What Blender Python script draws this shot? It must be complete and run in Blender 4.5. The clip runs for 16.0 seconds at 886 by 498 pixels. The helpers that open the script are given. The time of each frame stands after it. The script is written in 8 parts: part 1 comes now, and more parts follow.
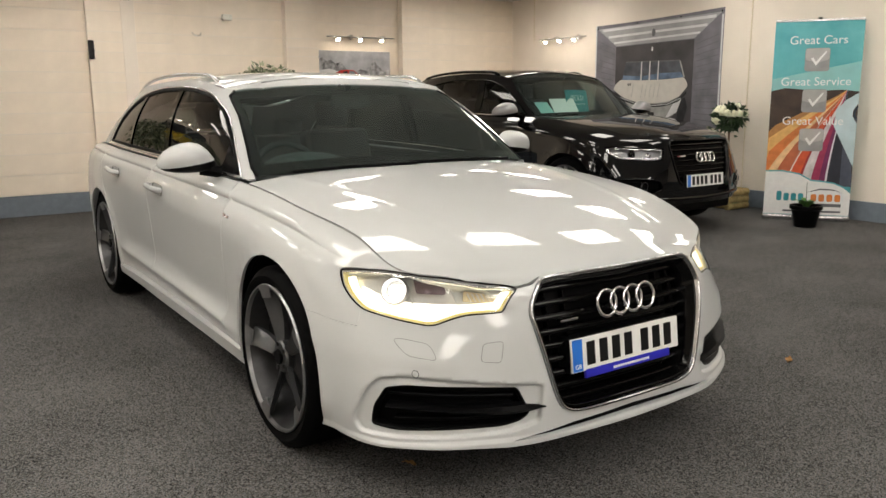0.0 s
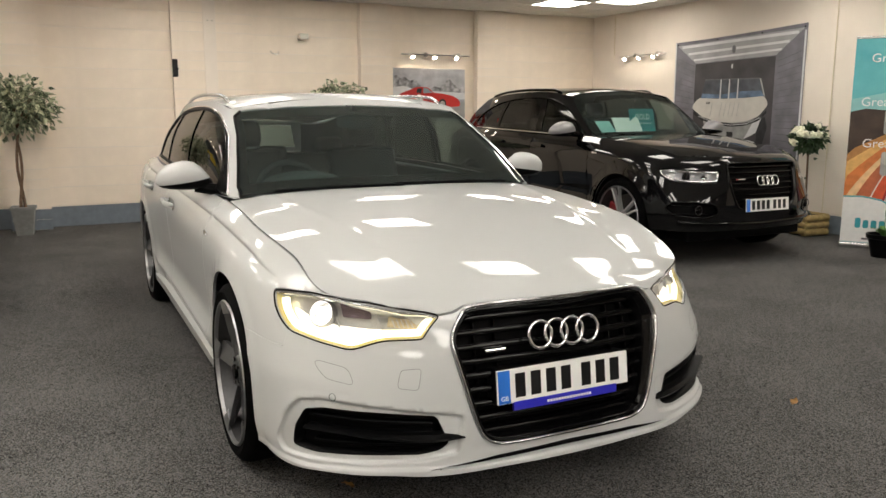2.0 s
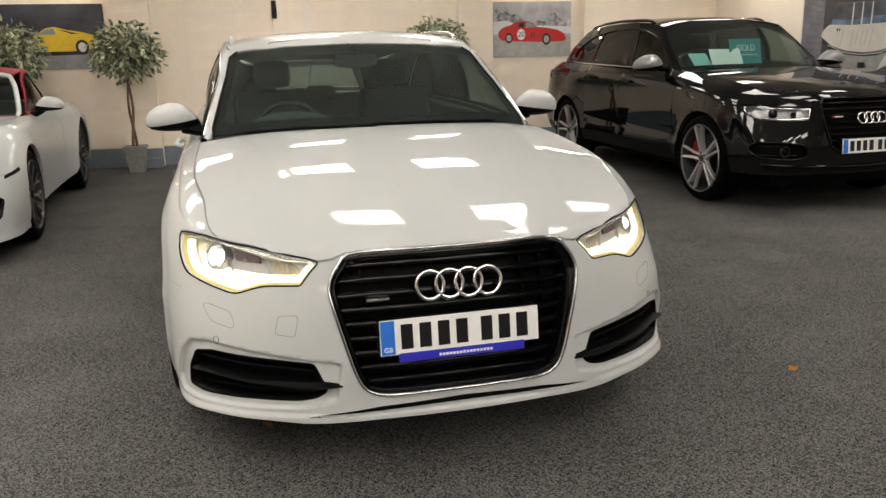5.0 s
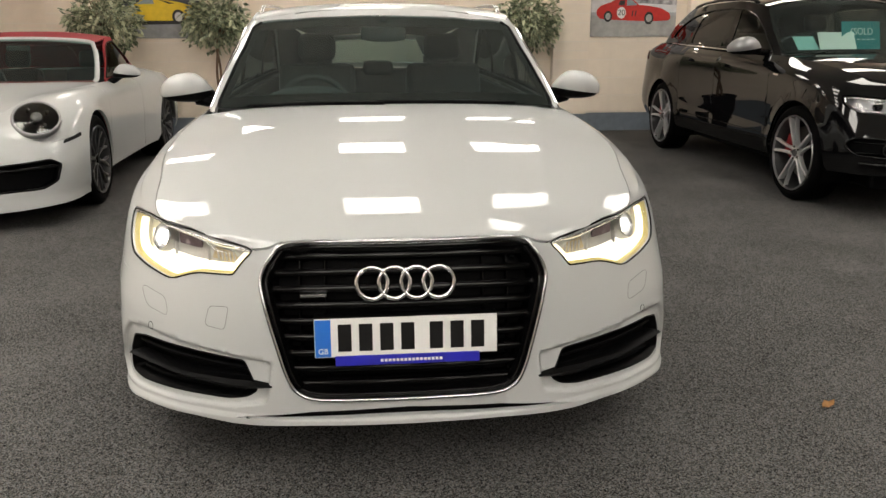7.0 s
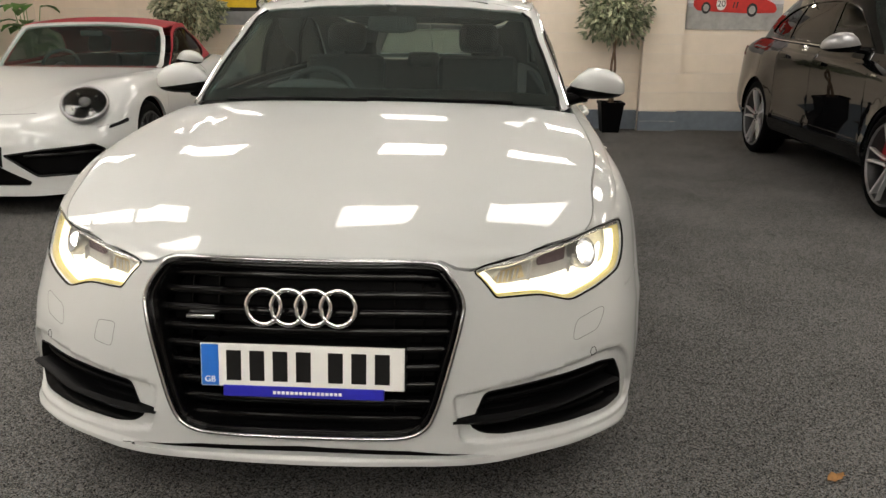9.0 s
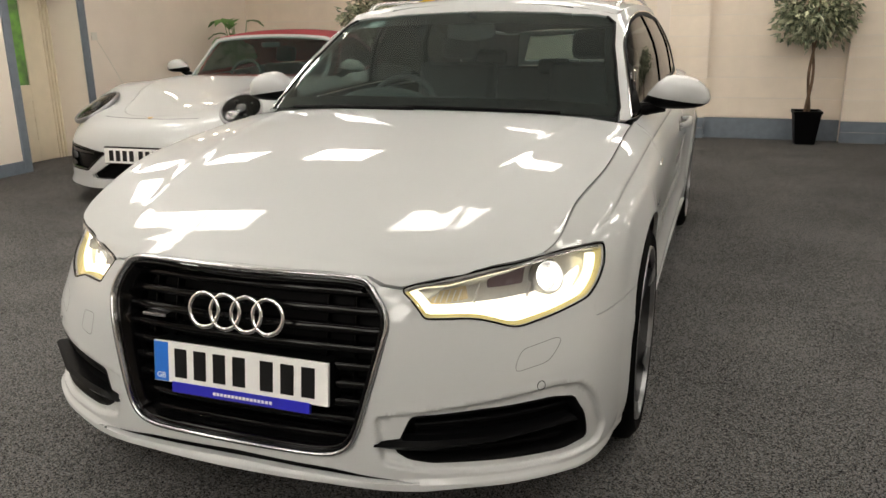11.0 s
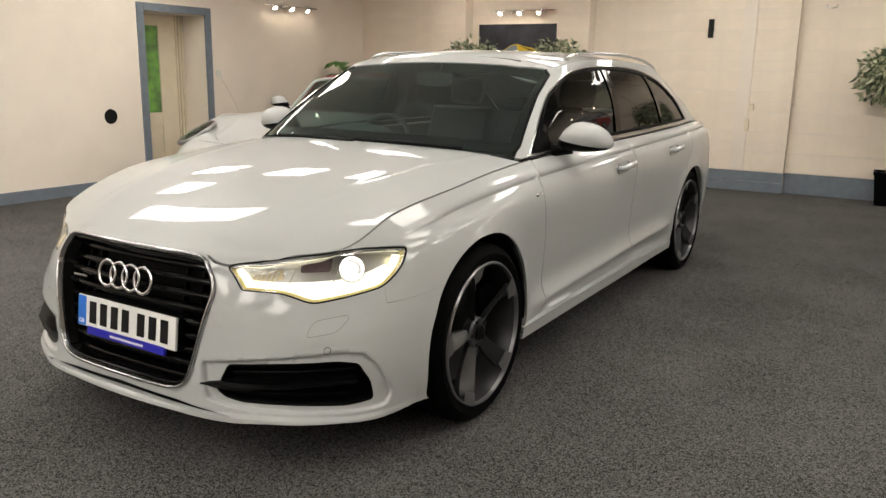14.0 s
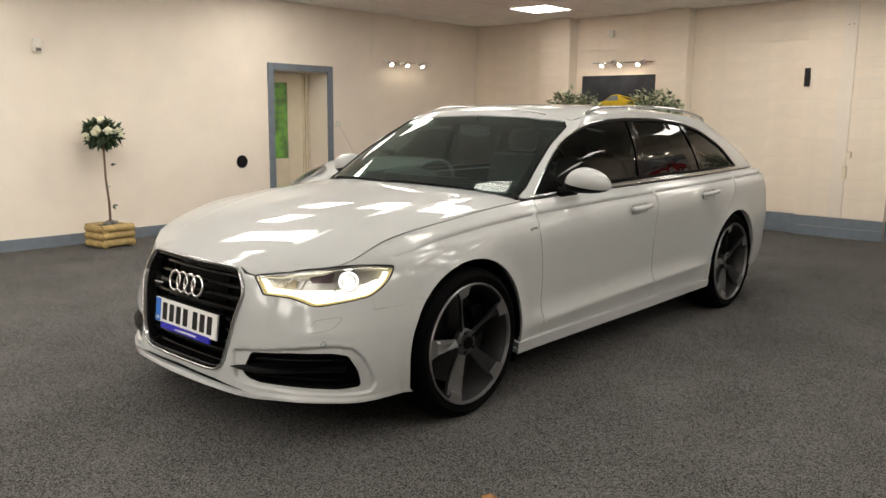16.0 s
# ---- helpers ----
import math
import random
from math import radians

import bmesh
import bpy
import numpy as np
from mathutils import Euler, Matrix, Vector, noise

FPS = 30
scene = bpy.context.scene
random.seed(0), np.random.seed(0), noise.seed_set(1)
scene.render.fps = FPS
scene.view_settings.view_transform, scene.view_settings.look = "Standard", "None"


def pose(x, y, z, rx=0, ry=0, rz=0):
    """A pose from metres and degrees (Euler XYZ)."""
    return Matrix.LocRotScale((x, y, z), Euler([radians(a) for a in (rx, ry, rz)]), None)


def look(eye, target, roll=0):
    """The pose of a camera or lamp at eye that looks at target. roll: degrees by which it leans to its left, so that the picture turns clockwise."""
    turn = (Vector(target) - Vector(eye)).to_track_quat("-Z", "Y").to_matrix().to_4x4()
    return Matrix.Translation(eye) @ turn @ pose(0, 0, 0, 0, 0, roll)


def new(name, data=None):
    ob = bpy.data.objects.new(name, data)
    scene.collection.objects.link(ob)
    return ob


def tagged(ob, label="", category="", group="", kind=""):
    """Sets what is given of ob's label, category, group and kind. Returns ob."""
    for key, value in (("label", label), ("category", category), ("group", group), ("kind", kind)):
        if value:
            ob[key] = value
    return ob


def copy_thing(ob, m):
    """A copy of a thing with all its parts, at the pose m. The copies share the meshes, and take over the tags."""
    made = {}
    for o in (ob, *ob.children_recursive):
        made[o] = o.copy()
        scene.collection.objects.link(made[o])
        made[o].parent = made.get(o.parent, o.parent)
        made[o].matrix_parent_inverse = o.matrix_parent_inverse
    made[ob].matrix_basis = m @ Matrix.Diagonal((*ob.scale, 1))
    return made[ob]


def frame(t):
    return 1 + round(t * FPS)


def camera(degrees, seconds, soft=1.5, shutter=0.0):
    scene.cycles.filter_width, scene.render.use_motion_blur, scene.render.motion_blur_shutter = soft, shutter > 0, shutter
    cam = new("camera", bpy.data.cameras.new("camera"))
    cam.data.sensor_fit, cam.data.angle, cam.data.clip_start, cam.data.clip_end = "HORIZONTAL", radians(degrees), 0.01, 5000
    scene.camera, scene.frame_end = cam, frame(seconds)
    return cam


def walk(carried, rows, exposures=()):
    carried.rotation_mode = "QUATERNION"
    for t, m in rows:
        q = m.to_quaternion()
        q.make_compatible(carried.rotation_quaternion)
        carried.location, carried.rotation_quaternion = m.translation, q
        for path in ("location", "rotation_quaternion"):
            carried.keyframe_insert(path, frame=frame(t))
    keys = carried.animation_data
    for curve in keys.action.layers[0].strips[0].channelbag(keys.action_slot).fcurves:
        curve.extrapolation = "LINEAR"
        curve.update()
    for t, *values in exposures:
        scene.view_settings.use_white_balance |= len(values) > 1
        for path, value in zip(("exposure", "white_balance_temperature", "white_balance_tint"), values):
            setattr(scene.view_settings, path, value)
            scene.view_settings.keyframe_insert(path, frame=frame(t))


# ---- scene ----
cam = camera(58.5, 16.0)
PATH = [
    (0, (-2.012, -2.683, 1.301), (-0.895, -1.067, 0.922), -0.4),
    (0.5, (-1.869, -2.697, 1.305), (-0.806, -1.046, 0.924), -0.2),
    (1, (-1.743, -2.798, 1.316), (-0.73, -1.114, 0.946), -0.4),
    (1.5, (-1.607, -2.907, 1.335), (-0.662, -1.18, 0.983), -0.1),
    (2, (-1.497, -2.972, 1.335), (-0.617, -1.21, 0.992), -0.0),
    (2.5, (-1.343, -2.997, 1.326), (-0.523, -1.209, 0.963), 0.2),
    (3, (-1.226, -3.017, 1.323), (-0.474, -1.21, 0.914), 0.3),
    (3.5, (-1.113, -3.061, 1.321), (-0.426, -1.235, 0.879), -0.1),
    (4, (-0.941, -3.167, 1.324), (-0.319, -1.321, 0.87), -0.0),
    (4.2, (-0.885, -3.216, 1.332), (-0.288, -1.364, 0.87), -0.4),
    (6.5, (-0.214, -3.014, 1.302), (0.056, -1.102, 0.779), -0.4),
    (7, (-0.112, -2.992, 1.301), (0.085, -1.075, 0.765), -0.1),
    (7.5, (-0.021, -2.907, 1.294), (0.113, -0.99, 0.739), -0.2),
    (8, (0.126, -2.771, 1.304), (0.205, -0.855, 0.734), 0.5),
    (8.5, (0.244, -2.696, 1.311), (0.244, -0.776, 0.75), 0.5),
    (9, (0.439, -2.703, 1.312), (0.348, -0.786, 0.75), 0.6),
    (9.2, (0.539, -2.72, 1.31), (0.399, -0.805, 0.75), 0.5),
    (11.3, (1.246, -2.46, 1.313), (0.551, -0.664, 0.77), -0.3),
    (11.5, (1.34, -2.46, 1.323), (0.62, -0.674, 0.784), 0.2),
    (12, (1.557, -2.509, 1.33), (0.786, -0.739, 0.808), 0.7),
    (12.5, (1.766, -2.606, 1.341), (0.942, -0.852, 0.845), 0.4),
    (13, (1.921, -2.599, 1.346), (1.047, -0.869, 0.856), 0.8),
    (13.5, (2.112, -2.557, 1.339), (1.165, -0.861, 0.863), 1.6),
    (14, (2.289, -2.552, 1.325), (1.278, -0.884, 0.884), 1.0),
    (14.5, (2.559, -2.648, 1.347), (1.494, -1.004, 0.943), 1.1),
    (15, (2.775, -2.691, 1.36), (1.635, -1.094, 0.974), 1.0),
    (15.5, (3.033, -2.691, 1.358), (1.789, -1.165, 1.003), 0.9),
    (16, (3.162, -2.672, 1.365), (1.841, -1.208, 1.032), 0.6),
]
walk(cam, [(t, look(eye, target, roll)) for t, eye, target, roll in PATH])

# ---- materials ----
def mat(name, colour, rough=0.5, metal=0.0, vary=0.0, scale=20.0, bump=0.0, bump_scale=200.0, coat=0.0, colour2=None, detail=4.0, each=0.0, spec=None, coarse=1 / 9):
    """A Principled material with two scales of colour change, fine relief and an optional change from piece to piece."""
    m = bpy.data.materials.new(name)
    m.use_nodes = True
    nt = m.node_tree
    b = nt.nodes["Principled BSDF"]
    b.inputs["Base Color"].default_value = (*colour, 1)
    b.inputs["Roughness"].default_value = rough
    b.inputs["Metallic"].default_value = metal
    b.inputs["Coat Weight"].default_value = coat
    b.inputs["Coat Roughness"].default_value = 0.02
    if spec is not None:
        b.inputs["Specular IOR Level"].default_value = spec
    co = nt.nodes.new("ShaderNodeTexCoord")
    if vary or colour2:
        n = nt.nodes.new("ShaderNodeTexNoise")
        n.inputs["Scale"].default_value, n.inputs["Detail"].default_value = scale, detail
        n2 = nt.nodes.new("ShaderNodeTexNoise")
        n2.inputs["Scale"].default_value, n2.inputs["Detail"].default_value = scale * coarse, 2
        nt.links.new(co.outputs["Object"], n.inputs["Vector"])
        nt.links.new(co.outputs["Object"], n2.inputs["Vector"])
        mean = nt.nodes.new("ShaderNodeMath")
        mean.operation = "MULTIPLY_ADD"
        nt.links.new(n2.outputs["Fac"], mean.inputs[0])
        mean.inputs[1].default_value = 0.45
        half = nt.nodes.new("ShaderNodeMath")
        half.operation = "MULTIPLY"
        half.inputs[1].default_value = 0.55
        nt.links.new(n.outputs["Fac"], half.inputs[0])
        nt.links.new(half.outputs[0], mean.inputs[2])
        ramp = nt.nodes.new("ShaderNodeValToRGB")
        dark = tuple(c * (1 - vary) for c in colour)
        lite = colour2 or tuple(min(1, c * (1 + vary)) for c in colour)
        ramp.color_ramp.elements[0].position, ramp.color_ramp.elements[1].position = 0.35, 0.65
        ramp.color_ramp.elements[0].color, ramp.color_ramp.elements[1].color = (*dark, 1), (*lite, 1)
        nt.links.new(mean.outputs[0], ramp.inputs["Fac"])
        out = ramp.outputs["Color"]
        if each:
            info = nt.nodes.new("ShaderNodeObjectInfo")
            val = nt.nodes.new("ShaderNodeMapRange")
            val.inputs["To Min"].default_value, val.inputs["To Max"].default_value = 1 - each, 1 + each
            nt.links.new(info.outputs["Random"], val.inputs["Value"])
            hsv = nt.nodes.new("ShaderNodeHueSaturation")
            nt.links.new(val.outputs["Result"], hsv.inputs["Value"])
            nt.links.new(out, hsv.inputs["Color"])
            out = hsv.outputs["Color"]
        nt.links.new(out, b.inputs["Base Color"])
    if bump:
        n = nt.nodes.new("ShaderNodeTexNoise")
        n.inputs["Scale"].default_value, n.inputs["Detail"].default_value = bump_scale, 3
        nt.links.new(co.outputs["Object"], n.inputs["Vector"])
        bp = nt.nodes.new("ShaderNodeBump")
        bp.inputs["Strength"].default_value, bp.inputs["Distance"].default_value = bump, 0.01
        nt.links.new(n.outputs["Fac"], bp.inputs["Height"])
        nt.links.new(bp.outputs["Normal"], b.inputs["Normal"])
    return m


def glow(name, colour, strength):
    m = bpy.data.materials.new(name)
    m.use_nodes = True
    b = m.node_tree.nodes["Principled BSDF"]
    b.inputs["Base Color"].default_value = (*colour, 1)
    b.inputs["Emission Color"].default_value = (*colour, 1)
    b.inputs["Emission Strength"].default_value = strength
    return m


def pane(name, tint, rough=0.0, ior=1.5, haze_dust=0.0):
    """Thin sheet of glass: tinted see-through with a Fresnel gloss and a pale veil painted in for reflected haze and
    dust.
    """
    m = bpy.data.materials.new(name)
    m.use_nodes = True
    nt = m.node_tree
    nt.nodes.clear()
    out = nt.nodes.new("ShaderNodeOutputMaterial")
    mix = nt.nodes.new("ShaderNodeMixShader")
    tr = nt.nodes.new("ShaderNodeBsdfTransparent")
    tr.inputs["Color"].default_value = (*tint, 1)
    gl = nt.nodes.new("ShaderNodeBsdfGlossy")
    gl.inputs["Roughness"].default_value = rough
    f0 = ((ior - 1) / (ior + 1)) ** 2
    face = nt.nodes.new("ShaderNodeLayerWeight")
    face.inputs["Blend"].default_value = 0.5
    power = nt.nodes.new("ShaderNodeMath")
    power.operation = "POWER"
    power.inputs[1].default_value = 5.0
    gain = nt.nodes.new("ShaderNodeMath")
    gain.operation = "MULTIPLY_ADD"
    gain.inputs[1].default_value, gain.inputs[2].default_value = 1 - f0, f0
    nt.links.new(face.outputs["Facing"], power.inputs[0])
    nt.links.new(power.outputs[0], gain.inputs[0])
    nt.links.new(gain.outputs[0], mix.inputs[0])
    nt.links.new(tr.outputs[0], mix.inputs[1])
    nt.links.new(gl.outputs[0], mix.inputs[2])
    film = nt.nodes.new("ShaderNodeMixShader")
    film.inputs[0].default_value = haze_dust
    veil = nt.nodes.new("ShaderNodeBsdfDiffuse")
    veil.inputs["Color"].default_value = (0.52, 0.62, 0.60, 1)
    nt.links.new(mix.outputs[0], film.inputs[1])
    nt.links.new(veil.outputs[0], film.inputs[2])
    nt.links.new(film.outputs[0], out.inputs["Surface"])
    return m


def carpet_mat(name, dark, pale):
    """Looped pile: fleck of two greys, fine tufts and broad wear."""
    m = mat(name, dark, 0.95, spec=0.05)
    nt = m.node_tree
    b = nt.nodes["Principled BSDF"]
    co = nt.nodes.new("ShaderNodeTexCoord")
    outs = []
    for size in (0.0030, 0.0056):
        snap = nt.nodes.new("ShaderNodeVectorMath")
        snap.operation = "SNAP"
        snap.inputs[1].default_value = (size, size, size)
        tuft = nt.nodes.new("ShaderNodeTexWhiteNoise")
        warp = nt.nodes.new("ShaderNodeTexNoise")
        warp.inputs["Scale"].default_value = 260
        bend = nt.nodes.new("ShaderNodeVectorMath")
        bend.operation = "MULTIPLY_ADD"
        bend.inputs[1].default_value = (0.004, 0.004, 0.0)
        nt.links.new(co.outputs["Object"], warp.inputs["Vector"])
        nt.links.new(warp.outputs["Color"], bend.inputs[0])
        nt.links.new(co.outputs["Object"], bend.inputs[2])
        nt.links.new(bend.outputs[0], snap.inputs[0])
        nt.links.new(snap.outputs[0], tuft.inputs["Vector"])
        outs.append(tuft.outputs["Value"])
    for scale, detail in ((70, 3.0), (1.6, 3.0), (160, 2.0)):
        n = nt.nodes.new("ShaderNodeTexNoise")
        n.inputs["Scale"].default_value, n.inputs["Detail"].default_value = scale, detail
        nt.links.new(co.outputs["Object"], n.inputs["Vector"])
        outs.append(n.outputs["Fac"])
    total = None
    for fac, share in zip(outs, (0.40, 0.24, 0.12, 0.20)):
        k = nt.nodes.new("ShaderNodeMath")
        k.operation = "MULTIPLY_ADD"
        nt.links.new(fac, k.inputs[0])
        k.inputs[1].default_value, k.inputs[2].default_value = share, 0.0
        if total is not None:
            nt.links.new(total, k.inputs[2])
        total = k.outputs[0]
    ramp = nt.nodes.new("ShaderNodeValToRGB")
    ramp.color_ramp.elements[0].position, ramp.color_ramp.elements[1].position = 0.29, 0.71
    ramp.color_ramp.elements[0].color, ramp.color_ramp.elements[1].color = (*dark, 1), (*pale, 1)
    nt.links.new(total, ramp.inputs["Fac"])
    fleck = nt.nodes.new("ShaderNodeValToRGB")
    fleck.color_ramp.elements[0].position, fleck.color_ramp.elements[1].position = 0.38, 0.62
    fleck.color_ramp.elements[0].color, fleck.color_ramp.elements[1].color = (1.0, 0.92, 0.82, 1), (0.90, 0.96, 1.0, 1)
    nt.links.new(outs[4], fleck.inputs["Fac"])
    tint = nt.nodes.new("ShaderNodeMixRGB")
    tint.blend_type = "MULTIPLY"
    tint.inputs[0].default_value = 1.0
    nt.links.new(ramp.outputs["Color"], tint.inputs[1])
    nt.links.new(fleck.outputs["Color"], tint.inputs[2])
    nt.links.new(tint.outputs[0], b.inputs["Base Color"])
    bp = nt.nodes.new("ShaderNodeBump")
    bp.inputs["Strength"].default_value, bp.inputs["Distance"].default_value = 0.35, 0.004
    nt.links.new(total, bp.inputs["Height"])
    nt.links.new(bp.outputs["Normal"], b.inputs["Normal"])
    return m


CARPET = carpet_mat("carpet", (0.008, 0.008, 0.0085), (0.188, 0.186, 0.187))
CREAM = mat("cream_paint", (0.86, 0.775, 0.68), 0.6, vary=0.04, scale=3, bump=0.10, bump_scale=60, spec=0.3)
BLOCK = mat("cream_block_paint", (0.885, 0.78, 0.66), 0.6, vary=0.05, scale=5, bump=0.22, bump_scale=70, each=0.015, spec=0.3)
SKIRT = mat("grey_skirting_paint", (0.17, 0.20, 0.24), 0.55, vary=0.12, scale=14, bump=0.08, bump_scale=80)
CEIL = mat("ceiling_tile", (0.78, 0.76, 0.71), 0.9, vary=0.05, scale=40, bump=0.15, bump_scale=220)
CEIL_BAR = mat("ceiling_bar", (0.80, 0.79, 0.76), 0.5, vary=0.03, scale=10)
PANEL = glow("led_diffuser", (1.0, 0.94, 0.85), 12.0)
BULB = glow("halogen_bulb", (1.0, 0.88, 0.68), 60.0)
WHITE = mat("white_car_paint", (0.488, 0.500, 0.498), 0.45, vary=0.015, scale=4, coat=0.8, spec=0.2)
BLACKP = mat("black_car_paint", (0.004, 0.004, 0.0045), 0.5, vary=0.1, scale=4, coat=1.0, spec=0.0)
DARK = mat("black_plastic", (0.0025, 0.0025, 0.0028), 0.45, spec=0.06, vary=0.2, scale=60, bump=0.05, bump_scale=400)
SEAM = mat("panel_joint_shade", (0.20, 0.20, 0.195), 0.6, vary=0.1, scale=60)
GLOSSB = mat("gloss_black_plastic", (0.002, 0.002, 0.0022), 0.12, spec=0.20, vary=0.1, scale=30)
CHROME = mat("chrome", (0.82, 0.82, 0.83), 0.07, 1.0, vary=0.03, scale=30)
FRAMEMETAL = mat("satin_chrome_frame", (0.48, 0.48, 0.49), 0.16, 1.0, vary=0.05, scale=40)
ALU = mat("brushed_aluminium", (0.62, 0.62, 0.63), 0.22, 1.0, vary=0.05, scale=60)
RUBBER = mat("tyre_rubber", (0.002, 0.002, 0.0022), 0.7, spec=0.05, vary=0.25, scale=50, bump=0.06, bump_scale=300)
RIMEDGE = mat("machined_rim_edge", (0.30, 0.30, 0.305), 0.32, 0.85, vary=0.08, scale=60)
BARREL = mat("wheel_barrel_paint", (0.060, 0.060, 0.062), 0.36, 0.6, vary=0.15, scale=50)
GUNMETAL = mat("anthracite_alloy", (0.075, 0.077, 0.080), 0.40, 0.55, vary=0.08, scale=50, coat=0.3)
DISC = mat("brake_disc_steel", (0.05, 0.05, 0.05), 0.35, 1.0, vary=0.15, scale=70)
GLASS = pane("windscreen_glass", (0.52, 0.67, 0.63), ior=1.55, haze_dust=0.020)
PRIVACY = pane("dark_side_glass", (0.07, 0.075, 0.075), ior=1.55)
SIDEG = pane("side_glass", (0.28, 0.32, 0.31), ior=1.5)
CLEAR = pane("headlamp_cover", (0.94, 0.94, 0.94), ior=1.45)
LINING = mat("headlining_cloth", (0.09, 0.09, 0.088), 0.9, vary=0.05, scale=200)
LEATHER = mat("black_leather", (0.020, 0.023, 0.024), 0.5, vary=0.2, scale=40, bump=0.1, bump_scale=350)
DASH = mat("dashboard_plastic", (0.028, 0.034, 0.035), 0.55, vary=0.15, scale=50, bump=0.08, bump_scale=400)

PLATE = mat("number_plate_white", (0.80, 0.80, 0.78), 0.35, vary=0.02, scale=30)
BLUE = mat("plate_blue", (0.02, 0.16, 0.62), 0.35, vary=0.05, scale=30)
DEEPBLUE = mat("dealer_strip_blue", (0.02, 0.02, 0.42), 0.35, vary=0.05, scale=30)
INK = mat("black_print", (0.005, 0.005, 0.0055), 0.4, spec=0.3, vary=0.1, scale=60)
REDCAL = mat("red_brake_paint", (0.24, 0.010, 0.014), 0.35, vary=0.1, scale=40)
DRL = glow("daytime_light_guide", (1.0, 0.93, 0.70), 1.7)
DRLEDGE = glow("light_guide_edge", (0.50, 0.42, 0.17), 0.45)
BEAMGLOW = glow("reflector_glow", (1.0, 0.95, 0.86), 1.0)
BEAM = glow("headlamp_beam", (1.0, 0.95, 0.85), 10.0)
PLUM = mat("tinted_lamp_screen", (0.16, 0.12, 0.14), 0.2, 0.3, vary=0.15, scale=40)
AMBERCLEAR = mat("amber_clear_plastic", (0.55, 0.46, 0.30), 0.18, vary=0.15, scale=90, spec=0.6)
LAMPIN = mat("headlamp_silver", (0.50, 0.50, 0.49), 0.28, 0.35, vary=0.08, scale=60)
PAPER = mat("white_paper", (0.85, 0.85, 0.83), 0.7, vary=0.03, scale=40)
PLATE_SET = {"plate": PLATE, "blue": BLUE, "ink": INK}


# ---- mesh helpers ----
def part(name, bm, material, parent=None, label="", smooth=None):
    """Links a bmesh as one mesh object, under a thing or a part if one is given."""
    me = bpy.data.meshes.new(name)
    bm.to_mesh(me)
    bm.free()
    me.materials.append(material)
    if smooth is not None:
        if smooth >= 180:
            me.shade_smooth()
        else:
            me.shade_smooth()
            me.set_sharp_from_angle(angle=radians(smooth))
    ob = new(name, me)
    if parent is not None:
        ob.parent = parent
    if label:
        ob["label"] = label
    return ob


def box(x0, x1, y0, y1, z0, z1, bevel=0.0, bm=None):
    own = bm is None
    bm = bm or bmesh.new()
    c = Vector(((x0 + x1) / 2, (y0 + y1) / 2, (z0 + z1) / 2))
    r = bmesh.ops.create_cube(bm, size=1, matrix=Matrix.Translation(c) @ Matrix.Diagonal((x1 - x0, y1 - y0, z1 - z0, 1)))
    if bevel:
        es = list({e for v in r["verts"] for e in v.link_edges})
        bmesh.ops.bevel(bm, geom=es, offset=bevel, segments=2, affect="EDGES", profile=0.5)
    return bm


def lathe(profile, n=32, axis="Z", bm=None):
    """A surface of revolution from (radius, height) pairs."""
    bm = bm or bmesh.new()
    rings = []
    for r, h in profile:
        ring = []
        for i in range(n):
            a = 2 * math.pi * i / n
            c, s = r * math.cos(a), r * math.sin(a)
            ring.append(bm.verts.new((c, s, h) if axis == "Z" else (h, c, s) if axis == "X" else (s, h, c)))
        rings.append(ring)
    for p, q in zip(rings, rings[1:]):
        for i in range(n):
            j = (i + 1) % n
            bm.faces.new((p[i], p[j], q[j], q[i]))
    return bm


def tube(points, radius, n=8, bm=None, closed=False, flat=1.0):
    """A round bar along a line of points; radius may be a list."""
    bm = bm or bmesh.new()
    pts = [Vector(p) for p in points]
    k = len(pts)
    rings = []
    up = None
    for i, p in enumerate(pts):
        if closed:
            d = (pts[(i + 1) % k] - pts[i - 1]).normalized()
        else:
            d = (pts[min(i + 1, k - 1)] - pts[max(i - 1, 0)]).normalized()
        if up is None:
            up = Vector((0, 0, 1)) if abs(d.z) < 0.9 else Vector((0, 1, 0))
        side = d.cross(up).normalized()
        up = side.cross(d).normalized()
        r = radius[i] if isinstance(radius, (list, tuple)) else radius
        rings.append([bm.verts.new(p + side * (r * math.cos(2 * math.pi * j / n)) + up * (r * flat * math.sin(2 * math.pi * j / n))) for j in range(n)])
    for i in range(k if closed else k - 1):
        p, q = rings[i], rings[(i + 1) % k]
        for j in range(n):
            bm.faces.new((p[j], p[(j + 1) % n], q[(j + 1) % n], q[j]))
    if not closed:
        bm.faces.new(rings[0][::-1])
        bm.faces.new(rings[-1])
    return bm


